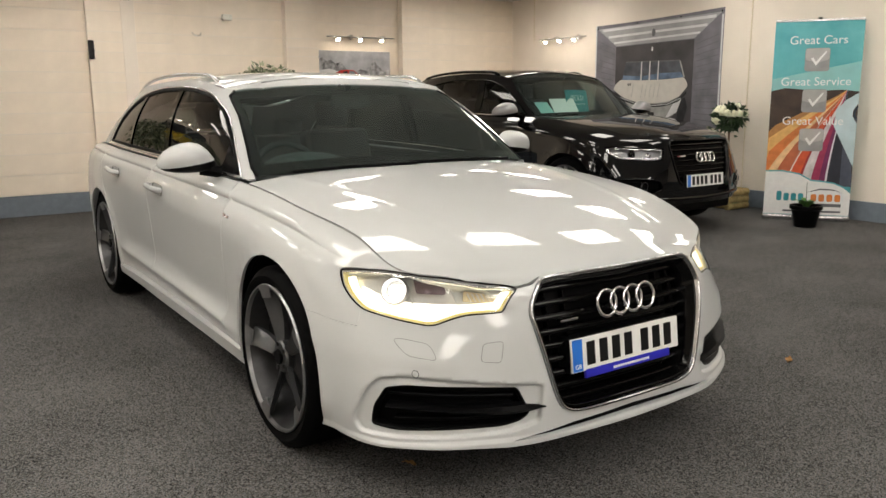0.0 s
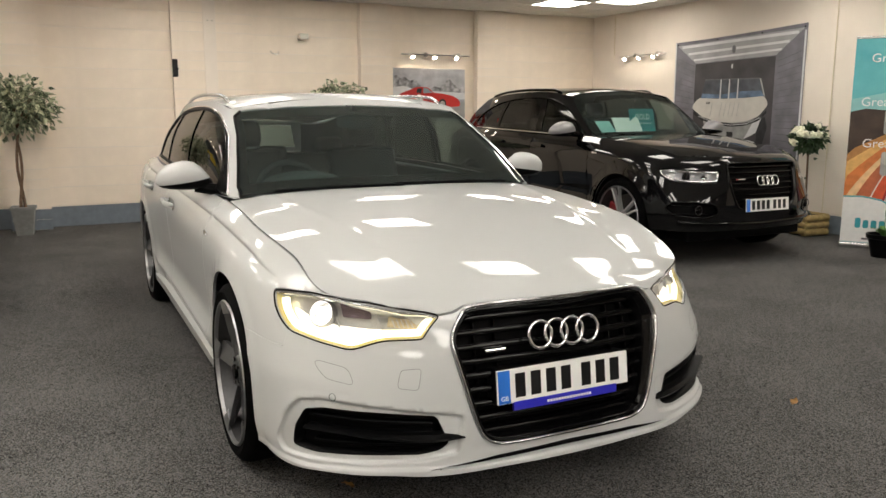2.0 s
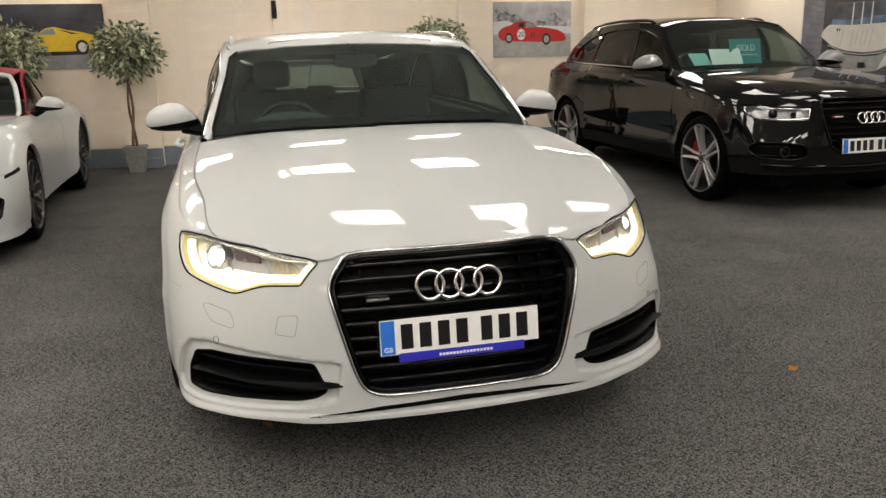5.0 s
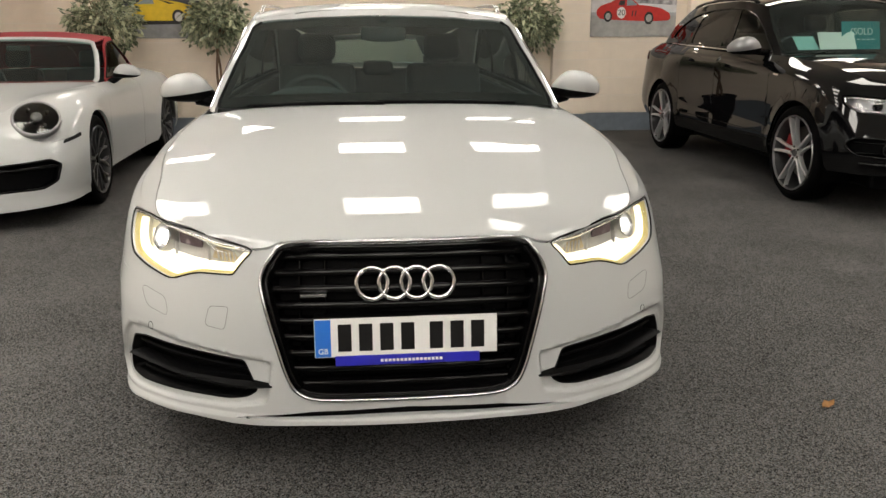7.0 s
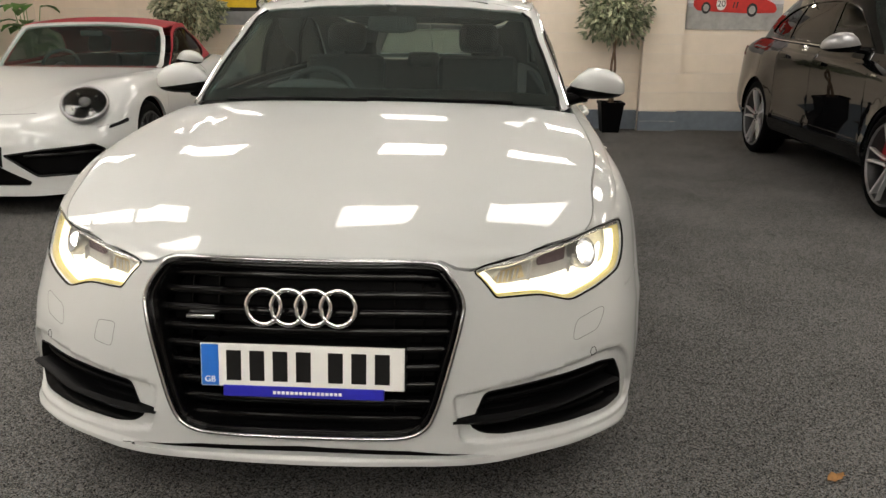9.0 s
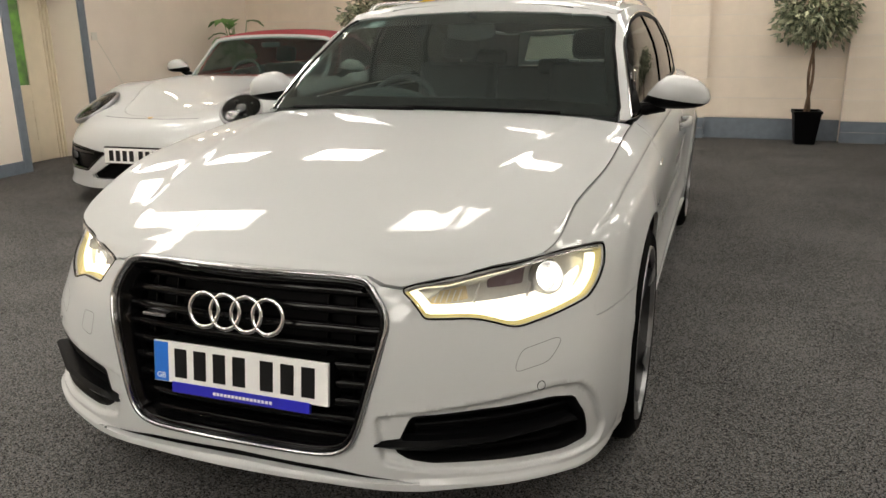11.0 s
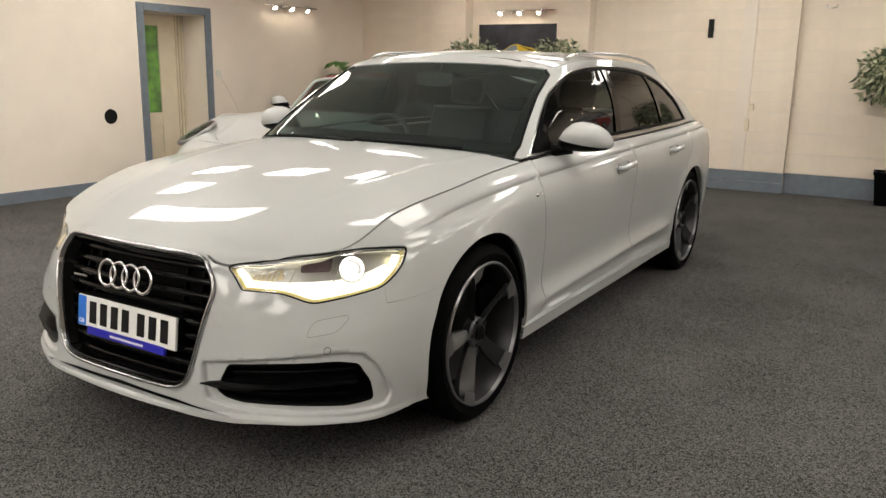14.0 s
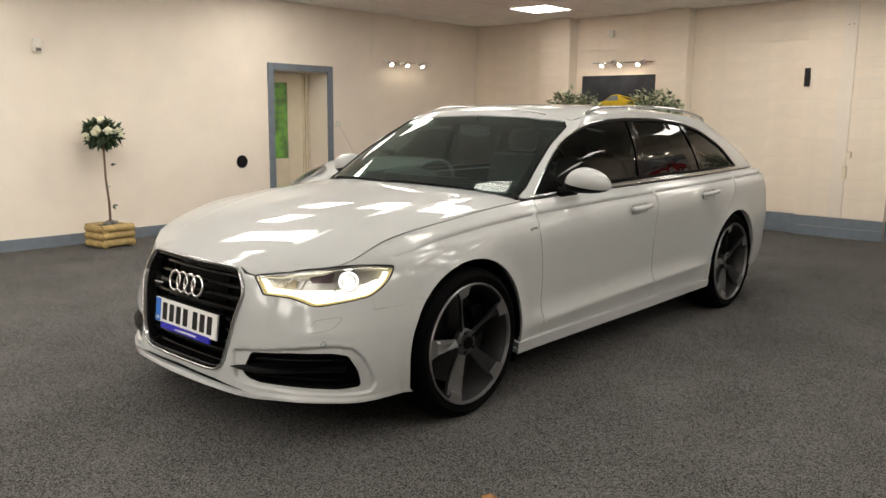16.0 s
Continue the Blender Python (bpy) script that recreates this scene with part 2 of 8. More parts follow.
def prism(outline, h0, h1, axis="Z", bevel=0.0):
    """A flat outline pushed from h0 to h1 along an axis."""
    bm = bmesh.new()
    def put(p, h):
        return {"Z": (p[0], p[1], h), "X": (h, p[0], p[1]), "Y": (p[0], h, p[1])}[axis]
    lo = [bm.verts.new(put(p, h0)) for p in outline]
    hi = [bm.verts.new(put(p, h1)) for p in outline]
    k = len(outline)
    f = [bm.faces.new(lo[::-1]), bm.faces.new(hi)]
    for i in range(k):
        bm.faces.new((lo[i], lo[(i + 1) % k], hi[(i + 1) % k], hi[i]))
    bmesh.ops.recalc_face_normals(bm, faces=bm.faces)
    if bevel:
        es = [e for e in bm.edges if all(len(fc.verts) == 4 or True for fc in e.link_faces) and (e.verts[0] in lo) == (e.verts[1] in lo)]
        bmesh.ops.bevel(bm, geom=es, offset=bevel, segments=2, affect="EDGES", profile=0.5)
    return bm


def thing(name, label, category, group="", kind="", m=None):
    ob = tagged(new(name), label, category, group, kind)
    ob.empty_display_size = 0.2
    if m is not None:
        ob.matrix_basis = m
    return ob

# ---- car bodies: lofted surfaces cut into panels ----
from mathutils.geometry import delaunay_2d_cdt


def spline(P, u):
    """Catmull-Rom through the rows of P (first axis) at the numbers u."""
    P = np.asarray(P, float)
    n = len(P) - 1
    u = np.clip(np.asarray(u, float), 0, n)
    i = np.minimum(u.astype(int), n - 1)
    f = (u - i).reshape(u.shape + (1,) * (P.ndim - 1))
    a, b = P[np.maximum(i - 1, 0)], P[i]
    c, d = P[i + 1], P[np.minimum(i + 2, n)]
    a = np.where((i == 0).reshape(f.shape), 2 * b - c, a)
    d = np.where((i == n - 1).reshape(f.shape), 2 * c - b, d)
    return b + 0.5 * f * (c - a + f * (2 * a - 5 * b + 4 * c - d + f * (3 * (b - c) + d - a)))


class Loft:
    """Half outlines in plan (front middle to rear middle) at several levels, drawn through with smooth curves and mirrored in x.
    Its own coordinates: a, metres along the reference level from the front middle (negative: the other side), and b, the level's nominal height."""

    def __init__(self, levels, heights, ref):
        L = np.array(levels, float)
        flip = np.array([-1, 1, 1])
        self.L = np.concatenate([L[:, 1:2] * flip, L, L[:, -2:-1] * flip], 1)
        self.h = np.array(heights, float)
        self.n = L.shape[1] - 1
        us = np.linspace(0, self.n, 60 * self.n + 1)
        p = self.uv(us, np.full(us.shape, float(ref)))
        self.arc = np.concatenate([[0], np.cumsum(np.linalg.norm(np.diff(p, axis=0), axis=1))])
        self.us = us
        ga, gb = np.meshgrid(np.linspace(0, self.arc[-1], 500), np.linspace(self.h[0], self.h[-1], 90), indexing="ij")
        self.ga, self.gb = ga.ravel(), gb.ravel()
        self.gp = self(self.ga, self.gb)

    def uv(self, u, v):
        rows = spline(np.swapaxes(self.L, 0, 1), np.asarray(u) + 1)
        v = np.asarray(v, float)
        n = len(self.h) - 1
        i = np.minimum(np.clip(v, 0, n).astype(int), n - 1)
        f = (np.clip(v, 0, n) - i)[:, None]
        k = np.arange(len(i))
        b, c = rows[k, i], rows[k, i + 1]
        a = np.where((i == 0)[:, None], 2 * b - c, rows[k, np.maximum(i - 1, 0)])
        d = np.where((i == n - 1)[:, None], 2 * c - b, rows[k, np.minimum(i + 2, n)])
        return b + 0.5 * f * (c - a + f * (2 * a - 5 * b + 4 * c - d + f * (3 * (b - c) + d - a)))

    def __call__(self, a, b):
        a, b = np.atleast_1d(np.asarray(a, float)), np.atleast_1d(np.asarray(b, float))
        p = self.uv(np.interp(np.abs(a), self.arc, self.us), np.interp(b, self.h, np.arange(len(self.h))))
        p[:, 0] *= np.where(a < 0, -1, 1)
        return p

    def normal(self, a, b, e=0.004):
        a, b = np.atleast_1d(np.asarray(a, float)), np.atleast_1d(np.asarray(b, float))
        b = np.clip(b, self.h[0] + e, self.h[-1] - e)
        n = np.cross(self(a + e, b) - self(a - e, b), self(a, b + e) - self(a, b - e))
        return n / np.maximum(np.linalg.norm(n, axis=1, keepdims=True), 1e-9)

    def find(self, axis, p, z):
        """The coordinates of the point at x (axis 'x', the front) or y (axis 'y', the flank) and height z."""
        k = 0 if axis == "x" else 1
        g = self.gp
        cost = (g[:, k] - abs(p) if axis == "x" else g[:, 1] - p) ** 2 + (g[:, 2] - z) ** 2
        mid = 0.5 * (g[:, 1].min() + g[:, 1].max())
        cost = cost + (np.where(g[:, 1] > mid, 9, 0) if axis == "x" else np.where(g[:, 0] < 0.35, 9, 0))
        i = int(np.argmin(cost))
        a, b = self.ga[i], self.gb[i]
        goal = np.array([abs(p) if axis == "x" else p, z])
        for _ in range(6):
            q = self(a, b)[0][[k, 2]]
            e = 0.003
            ja = (self(a + e, b)[0][[k, 2]] - q) / e
            jb = (self(a, min(b + e, self.h[-1]))[0][[k, 2]] - q) / e
            det = ja[0] * jb[1] - ja[1] * jb[0]
            if abs(det) < 1e-4:
                break
            r = goal - q
            a = float(np.clip(a + (r[0] * jb[1] - r[1] * jb[0]) / det, 0, self.arc[-1]))
            b = float(np.clip(b + (ja[0] * r[1] - ja[1] * r[0]) / det, self.h[0], self.h[-1]))
        return (math.copysign(a, p) if axis == "x" else a, b)

    def trace(self, axis, pts):
        return [self.find(axis, *q) for q in pts]


class Sheet:
    """A height over the plan: z = f(x, y)."""

    def __init__(self, f):
        self.f = f

    def __call__(self, x, y):
        x, y = np.atleast_1d(np.asarray(x, float)), np.atleast_1d(np.asarray(y, float))
        return np.stack([x, y, self.f(x, y)], 1)

    def normal(self, x, y, e=0.004):
        x, y = np.atleast_1d(np.asarray(x, float)), np.atleast_1d(np.asarray(y, float))
        n = np.stack([-(self.f(x + e, y) - self.f(x - e, y)) / (2 * e), -(self.f(x, y + e) - self.f(x, y - e)) / (2 * e), np.ones_like(x)], 1)
        return n / np.linalg.norm(n, axis=1, keepdims=True)


def rounded(pts, r=0.03, n=5):
    """A closed outline with its corners rounded off; a point may carry its own radius as a third number."""
    out = []
    k = len(pts)
    for i in range(k):
        p, q, s = (np.array(pts[j][:2], float) for j in (i - 1, i, (i + 1) % k))
        rr = pts[i][2] if len(pts[i]) > 2 else r
        d0, d1 = p - q, s - q
        l0, l1 = np.linalg.norm(d0), np.linalg.norm(d1)
        if rr <= 0 or l0 < 1e-6 or l1 < 1e-6:
            out.append(tuple(q))
            continue
        a, b = q + d0 / l0 * min(rr, l0 * 0.48), q + d1 / l1 * min(rr, l1 * 0.48)
        for j in range(n + 1):
            t = j / n
            out.append(tuple((1 - t) ** 2 * a + 2 * t * (1 - t) * q + t * t * b))
    return out


def smooth_line(pts, n=8):
    """An open line drawn smoothly through some points."""
    P = np.array(pts, float)
    return [tuple(q) for q in spline(P, np.linspace(0, len(P) - 1, n * (len(P) - 1) + 1))]


def fine(outline, step, closed=True):
    out = []
    k = len(outline)
    for i in range(k if closed else k - 1):
        p, q = np.array(outline[i]), np.array(outline[(i + 1) % k])
        m = max(1, int(math.ceil(np.linalg.norm(q - p) / step)))
        out += [tuple(p + (q - p) * j / m) for j in range(m)]
    if not closed:
        out.append(tuple(outline[-1]))
    clean = [out[0]]
    for p in out[1:]:
        if math.hypot(p[0] - clean[-1][0], p[1] - clean[-1][1]) > 1e-4:
            clean.append(p)
    return clean


def inside(pts, poly):
    x, y = pts[:, 0], pts[:, 1]
    r = np.zeros(len(pts), bool)
    k = len(poly)
    for i in range(k):
        (x0, y0), (x1, y1) = poly[i], poly[(i + 1) % k]
        if y0 == y1:
            continue
        c = ((y0 > y) != (y1 > y)) & (x < (x1 - x0) * (y - y0) / (y1 - y0) + x0)
        r ^= c
    return r


def depth_in(pts, poly):
    """How deep each point lies inside a closed outline; 0 outside."""
    d = np.full(len(pts), 9.0)
    for p, q in zip(poly, poly[1:] + poly[:1]):
        p, q = np.array(p), np.array(q)
        w = q - p
        t = np.clip(((pts - p) @ w) / max(w @ w, 1e-12), 0, 1)
        d = np.minimum(d, np.linalg.norm(pts - p - t[:, None] * w, axis=1))
    return np.where(inside(pts, poly), d, 0.0)


def shrink(outline, d):
    """The outline moved inwards by d (outwards where d is negative)."""
    P = np.array(outline, float)
    nxt, prv = np.roll(P, -1, 0), np.roll(P, 1, 0)
    t = nxt - prv
    t /= np.maximum(np.linalg.norm(t, axis=1, keepdims=True), 1e-9)
    area = 0.5 * np.sum(P[:, 0] * nxt[:, 1] - nxt[:, 0] * P[:, 1])
    nrm = np.stack([-t[:, 1], t[:, 0]], 1) * (1 if area > 0 else -1)
    return [tuple(q) for q in P + nrm * d]


def skin(S, outline, holes=(), step=0.04, lift=0.0, fold=0.012, bm=None, bulge=None, rows=(), lines=(), dense=()):
    """The piece of the surface S inside an outline and outside the holes, with its rims folded inwards."""
    loops = [fine(o, step) for o in (outline, *holes)]
    allp = np.array([p for l in loops for p in l])
    lo, hi = np.array(loops[0]).min(0), np.array(loops[0]).max(0)
    gx = np.arange(lo[0] + step / 2, hi[0], step)
    gy = np.arange(lo[1] + step / 2, hi[1], step)
    g = np.array([(x + (step / 2 if j % 2 else 0), y) for j, y in enumerate(gy) for x in gx if all(abs(y - r) > step * 0.3 for r in rows)] + [(x, r) for r in rows for x in gx])
    for poly, small in dense:
        q = np.array(poly)
        d0, d1 = q.min(0), q.max(0)
        extra = np.array([(x + (small / 2 if j % 2 else 0), y) for j, y in enumerate(np.arange(d0[1], d1[1], small)) for x in np.arange(d0[0], d1[0], small)])
        g = np.concatenate([g[~inside(g, poly)], extra[inside(extra, poly)]])
    lines = [fine(l, step, False) for l in lines]
    least = min([step] + [d[1] for d in dense])
    free = [p for l in lines for p in l]
    if len(g):
        keep = inside(g, loops[0])
        for h in loops[1:]:
            keep &= ~inside(g, h)
        g = g[keep]
        if len(g):
            block = np.array(list(map(tuple, allp)) + free)
            near = np.concatenate([np.min(np.linalg.norm(q[:, None, :] - block[None, :, :], axis=2), axis=1) for q in np.array_split(g, max(1, len(g) // 400))])
            g = g[near > least * 0.45]
    verts = [Vector(p) for p in allp] + [Vector(p) for p in free] + [Vector(p) for p in g]
    edges, k = [], 0
    for l in loops:
        edges += [(k + i, k + (i + 1) % len(l)) for i in range(len(l))]
        k += len(l)
    for l in lines:
        edges += [(k + i, k + i + 1) for i in range(len(l) - 1)]
        k += len(l)
    vs, _, fs, _, _, _ = delaunay_2d_cdt(verts, edges, [], 0, 1e-5)
    V = np.array([tuple(v) for v in vs])
    F = np.array([tuple(f) for f in fs if len(f) == 3])
    c = V[F].mean(1)
    keep = inside(c, loops[0])
    for h in loops[1:]:
        keep &= ~inside(c, h)
    F = F[keep]
    P, N = S(V[:, 0], V[:, 1]), S.normal(V[:, 0], V[:, 1])
    P = P + N * lift
    if bulge is not None:
        P = P + N * bulge(V)[:, None]
    bm = bm or bmesh.new()
    used = sorted(set(F.ravel().tolist()))
    bv = {i: bm.verts.new(P[i]) for i in used}
    for f in F:
        p = P[f]
        w = np.cross(p[1] - p[0], p[2] - p[0])
        f = f if np.dot(w, N[f].mean(0)) > 0 else f[::-1]
        try:
            bm.faces.new([bv[int(i)] for i in f])
        except ValueError:
            pass
    if fold:
        count = {}
        for f in F:
            for i, j in ((f[0], f[1]), (f[1], f[2]), (f[2], f[0])):
                count.setdefault((min(i, j), max(i, j)), []).append((i, j))
        rim = [e for e, l in count.items() if len(l) == 1]
        top, low = {}, {}
        for i, j in rim:
            for q in (i, j):
                if q not in top:
                    top[q] = bm.verts.new(P[q])
                    low[q] = bm.verts.new(P[q] - N[q] * fold)
            bm.faces.new((top[i], top[j], low[j], low[i]))
    for f in bm.faces:
        f.smooth = True
    return bm


def ribbon(S, line, width, height, lift=0.0, closed=False, bm=None, sink=0.004):
    """A raised trim strip with a rounded top along a line on the surface S."""
    L = np.array(line, float)
    P, N = S(L[:, 0], L[:, 1]), S.normal(L[:, 0], L[:, 1])
    if closed:
        T = np.roll(P, -1, 0) - np.roll(P, 1, 0)
    else:
        T = np.gradient(P, axis=0)
    T /= np.maximum(np.linalg.norm(T, axis=1, keepdims=True), 1e-9)
    B = np.cross(N, T)
    bm = bm or bmesh.new()
    prof = [(-0.5, -sink), (-0.5, height * 0.6), (-0.3, height), (0.3, height), (0.5, height * 0.6), (0.5, -sink)]
    rings = [[bm.verts.new(P[i] + B[i] * (w * width) + N[i] * (h + lift)) for w, h in prof] for i in range(len(P))]
    for i in range(len(P) if closed else len(P) - 1):
        p, q = rings[i], rings[(i + 1) % len(P)]
        for j in range(len(prof) - 1):
            f = bm.faces.new((p[j], q[j], q[j + 1], p[j + 1]))
            f.smooth = True
    bmesh.ops.recalc_face_normals(bm, faces=bm.faces)
    return bm


def mirrored(bm):
    """The same mesh on the other side of the car."""
    b2 = bm.copy()
    bmesh.ops.scale(b2, vec=(-1, 1, 1), verts=b2.verts)
    bmesh.ops.reverse_faces(b2, faces=b2.faces)
    return b2


def both(name, bm, material, parent, label=""):
    """The part on the car's left and its mirror image on the right."""
    b2 = mirrored(bm)
    return part(name, bm, material, parent, label), part(name, b2, material, parent, label)


class Patch:
    """A crowned sheet between a middle line and an edge line that run front to back; coordinates: sideways share times half, and metres along."""

    def __init__(self, middle, edge, half, power=2.5):
        self.m, self.e, self.half, self.p = np.array(middle, float), np.array(edge, float), half, power
        us = np.linspace(0, len(middle) - 1, 200)
        q = spline(self.m, us)
        self.arc = np.concatenate([[0], np.cumsum(np.linalg.norm(np.diff(q, axis=0), axis=1))])
        self.us = us

    def __call__(self, a, b):
        a, b = np.atleast_1d(np.asarray(a, float)), np.atleast_1d(np.asarray(b, float))
        u = np.interp(b, self.arc, self.us)
        m, e, w = spline(self.m, u), spline(self.e, u), a / self.half
        k = np.abs(w)
        return np.stack([w * e[:, 0], m[:, 1] + (e[:, 1] - m[:, 1]) * k ** 2, m[:, 2] + (e[:, 2] - m[:, 2]) * k ** self.p], 1)

    def normal(self, a, b, e=0.004):
        a, b = np.atleast_1d(np.asarray(a, float)), np.atleast_1d(np.asarray(b, float))
        b = np.clip(b, e, self.arc[-1] - e)
        n = np.cross(self(a + e, b) - self(a - e, b), self(a, b + e) - self(a, b - e))
        return n / np.linalg.norm(n, axis=1, keepdims=True)


def arc_pts(cy, cz, r, a0, a1, n=14):
    """Points (y, z) on a circle; angles in degrees, 0 to the rear, 90 up."""
    return [(cy + r * math.cos(radians(a0 + (a1 - a0) * i / n)), cz + r * math.sin(radians(a0 + (a1 - a0) * i / n))) for i in range(n + 1)]


def disc(cx, cy, cz, r, depth, axis, n=24, bm=None, bevel=0.0):
    """A closed round plate that is depth thick along an axis, from its middle outwards."""
    prof = [(1e-4, 0), (r - bevel, 0), (r, bevel), (r, depth - bevel), (r - bevel, depth), (1e-4, depth)] if bevel else [(1e-4, 0), (r, 0), (r, depth), (1e-4, depth)]
    b2 = lathe(prof, n, axis)
    bmesh.ops.recalc_face_normals(b2, faces=b2.faces)
    bmesh.ops.translate(b2, vec=(cx, cy, cz), verts=b2.verts)
    if bm is None:
        return b2
    me = bpy.data.meshes.new("tmp")
    b2.to_mesh(me)
    b2.free()
    bm.from_mesh(me)
    bpy.data.meshes.remove(me)
    return bm


def ball(cx, cy, cz, rx, ry, rz, seg=20, bm=None):
    bm = bm or bmesh.new()
    r = bmesh.ops.create_uvsphere(bm, u_segments=seg, v_segments=seg // 2, radius=1, matrix=Matrix.Translation((cx, cy, cz)) @ Matrix.Diagonal((rx, ry, rz, 1)))
    for f in bm.faces:
        f.smooth = True
    return bm


def ring_bm(cx, y, cz, R, r, tilt=0.0, n=36, k=8):
    """A ring that faces the front (-y)."""
    bm = bmesh.new()
    rows = []
    for i in range(n):
        a = 2 * math.pi * i / n
        rows.append([bm.verts.new((cx + (R + r * math.cos(2 * math.pi * j / k)) * math.cos(a), y + r * 0.8 * math.sin(2 * math.pi * j / k) + tilt * R * math.sin(a), cz + (R + r * math.cos(2 * math.pi * j / k)) * math.sin(a))) for j in range(k)])
    for i in range(n):
        p, q = rows[i], rows[(i + 1) % n]
        for j in range(k):
            f = bm.faces.new((p[j], p[(j + 1) % k], q[(j + 1) % k], q[j]))
            f.smooth = True
    bmesh.ops.recalc_face_normals(bm, faces=bm.faces)
    return bm


def tyre_profile(R, r, w):
    """(radius, depth) from the outer bead over the tread to the inner bead; depth runs inwards from the outer face."""
    return [(r, 0.012), (r + 0.012, 0.002), (r + (R - r) * 0.5, -0.004), (R - 0.022, 0.004), (R - 0.006, 0.018), (R, 0.035), (R, w - 0.035), (R - 0.006, w - 0.018), (R - 0.022, w - 0.004), (r + (R - r) * 0.5, w + 0.004), (r, w - 0.01)]


def make_wheel(parent, x, y, z, R, r, w, side, spokes, rim_mat, lip_mat, caliper, design, steer=0.0, twist=0.0, tip=None):
    """A wheel on the side given (+1: the car's left), whose outer face lies at x."""
    wheel = new("wheel")
    wheel.parent = parent
    wheel.matrix_basis = pose(x * side, y, z, 0, 0, steer + (0 if side > 0 else 180))
    flip = lambda prof: [(q, -d) for q, d in prof]
    bm = lathe(flip(tyre_profile(R, r, w)), 56, "X")
    bmesh.ops.recalc_face_normals(bm, faces=bm.faces)
    part("tyre", bm, RUBBER, wheel, "low-profile black tyre", smooth=40)
    bm = lathe(flip([(r + 0.003, 0.004), (r - 0.001, -0.003), (r - 0.007, -0.002), (r - 0.010, 0.012)]), 56, "X")
    bmesh.ops.recalc_face_normals(bm, faces=bm.faces)
    part("rim_lip", bm, lip_mat, wheel, "polished metal rim edge", smooth=40)
    bm = lathe(flip([(r - 0.010, 0.012), (r - 0.020, 0.05), (r - 0.035, 0.12), (r - 0.03, w)]), 48, "X")
    part("rim", bm, BARREL, wheel, "dark inner barrel of the wheel", smooth=60)
    part("brake_disc", disc(-0.135, 0, 0, r * 0.72, 0.028, "X", 36), DISC, wheel, smooth=40)
    bm = prism([(0.05, r * 0.40), (0.05, r * 0.82), (-0.09, r * 0.80), (-0.11, r * 0.42)], -0.15, -0.075, "X", 0.008)
    bmesh.ops.rotate(bm, cent=(0, 0, 0), matrix=Matrix.Rotation(radians(-70 if side > 0 else 70), 3, "X"), verts=bm.verts)
    part("caliper", bm, caliper, wheel, "brake caliper")
    for i in range(spokes):
        bm = design(r, i)
        bmesh.ops.rotate(bm, cent=(0, 0, 0), matrix=Matrix.Rotation(2 * math.pi * i / spokes + twist, 3, "X"), verts=bm.verts)
        spoke = part("spoke", bm, rim_mat, wheel, smooth=35)
        if tip:
            bm = tip(r, i)
            bmesh.ops.rotate(bm, cent=(0, 0, 0), matrix=Matrix.Rotation(2 * math.pi * i / spokes + twist, 3, "X"), verts=bm.verts)
            part("spoke_tip", bm, lip_mat, wheel, "machined bright end of the spoke", smooth=35)
    part("hub", disc(-0.07, 0, 0, 0.062, 0.040, "X", 24, bevel=0.008), rim_mat, wheel, smooth=40)
    part("centre_cap", disc(-0.03, 0, 0, 0.03, 0.012, "X", 20, bevel=0.004), GUNMETAL if rim_mat is not GUNMETAL else DARK, wheel, smooth=40)
    for i in range(5):
        a = 2 * math.pi * (i + 0.5) / 5
        part("wheel_bolt", disc(-0.03, 0.048 * math.cos(a), 0.048 * math.sin(a), 0.008, 0.008, "X", 8), DISC, wheel)
    return wheel


def sheet_spoke(rows, thick):
    """A spoke along +z from cross rows (radius, y0, y1, x0, x1): two edges at their depths, thick front to back."""
    bm = bmesh.new()
    rings = []
    for rad, y0, y1, x0, x1 in rows:
        ym = (y0 + y1) / 2
        rings.append([bm.verts.new(v) for v in ((x0, y0, rad), ((x0 + x1) / 2 + 0.004, ym, rad), (x1, y1, rad), (x1 - thick, y1 * 0.9, rad), (x0 - thick, y0 * 0.9, rad))])
    for p, q in zip(rings, rings[1:]):
        for j in range(5):
            bm.faces.new((p[j], p[(j + 1) % 5], q[(j + 1) % 5], q[j]))
    bm.faces.new(rings[0][::-1])
    bm.faces.new(rings[-1])
    bmesh.ops.recalc_face_normals(bm, faces=bm.faces)
    return bm


def make_seat(parent, x, y, z, material, width=0.50, lean=18, head=True, high=0.62):
    """A car seat whose cushion's front edge stands at y."""
    bm = box(x - width / 2, x + width / 2, y, y + 0.52, z, z + 0.16, 0.05)
    part("seat_cushion", bm, material, parent, smooth=60)
    tilt = Matrix.Translation((x, y + 0.50, z + 0.10)) @ Matrix.Rotation(radians(-lean), 4, "X")
    bm = box(-width / 2, width / 2, -0.02, 0.13, 0, high, 0.05)
    bmesh.ops.bevel(bm, geom=[e for e in bm.edges if e.calc_length() > 0.3], offset=0.02, segments=1, affect="EDGES")
    bm.transform(tilt)
    part("backrest", bm, material, parent, smooth=60)
    if head:
        bm = box(-0.115, 0.115, 0.0, 0.10, high + 0.02, high + 0.19, 0.045)
        bm.transform(tilt)
        part("headrest", bm, material, parent, smooth=60)


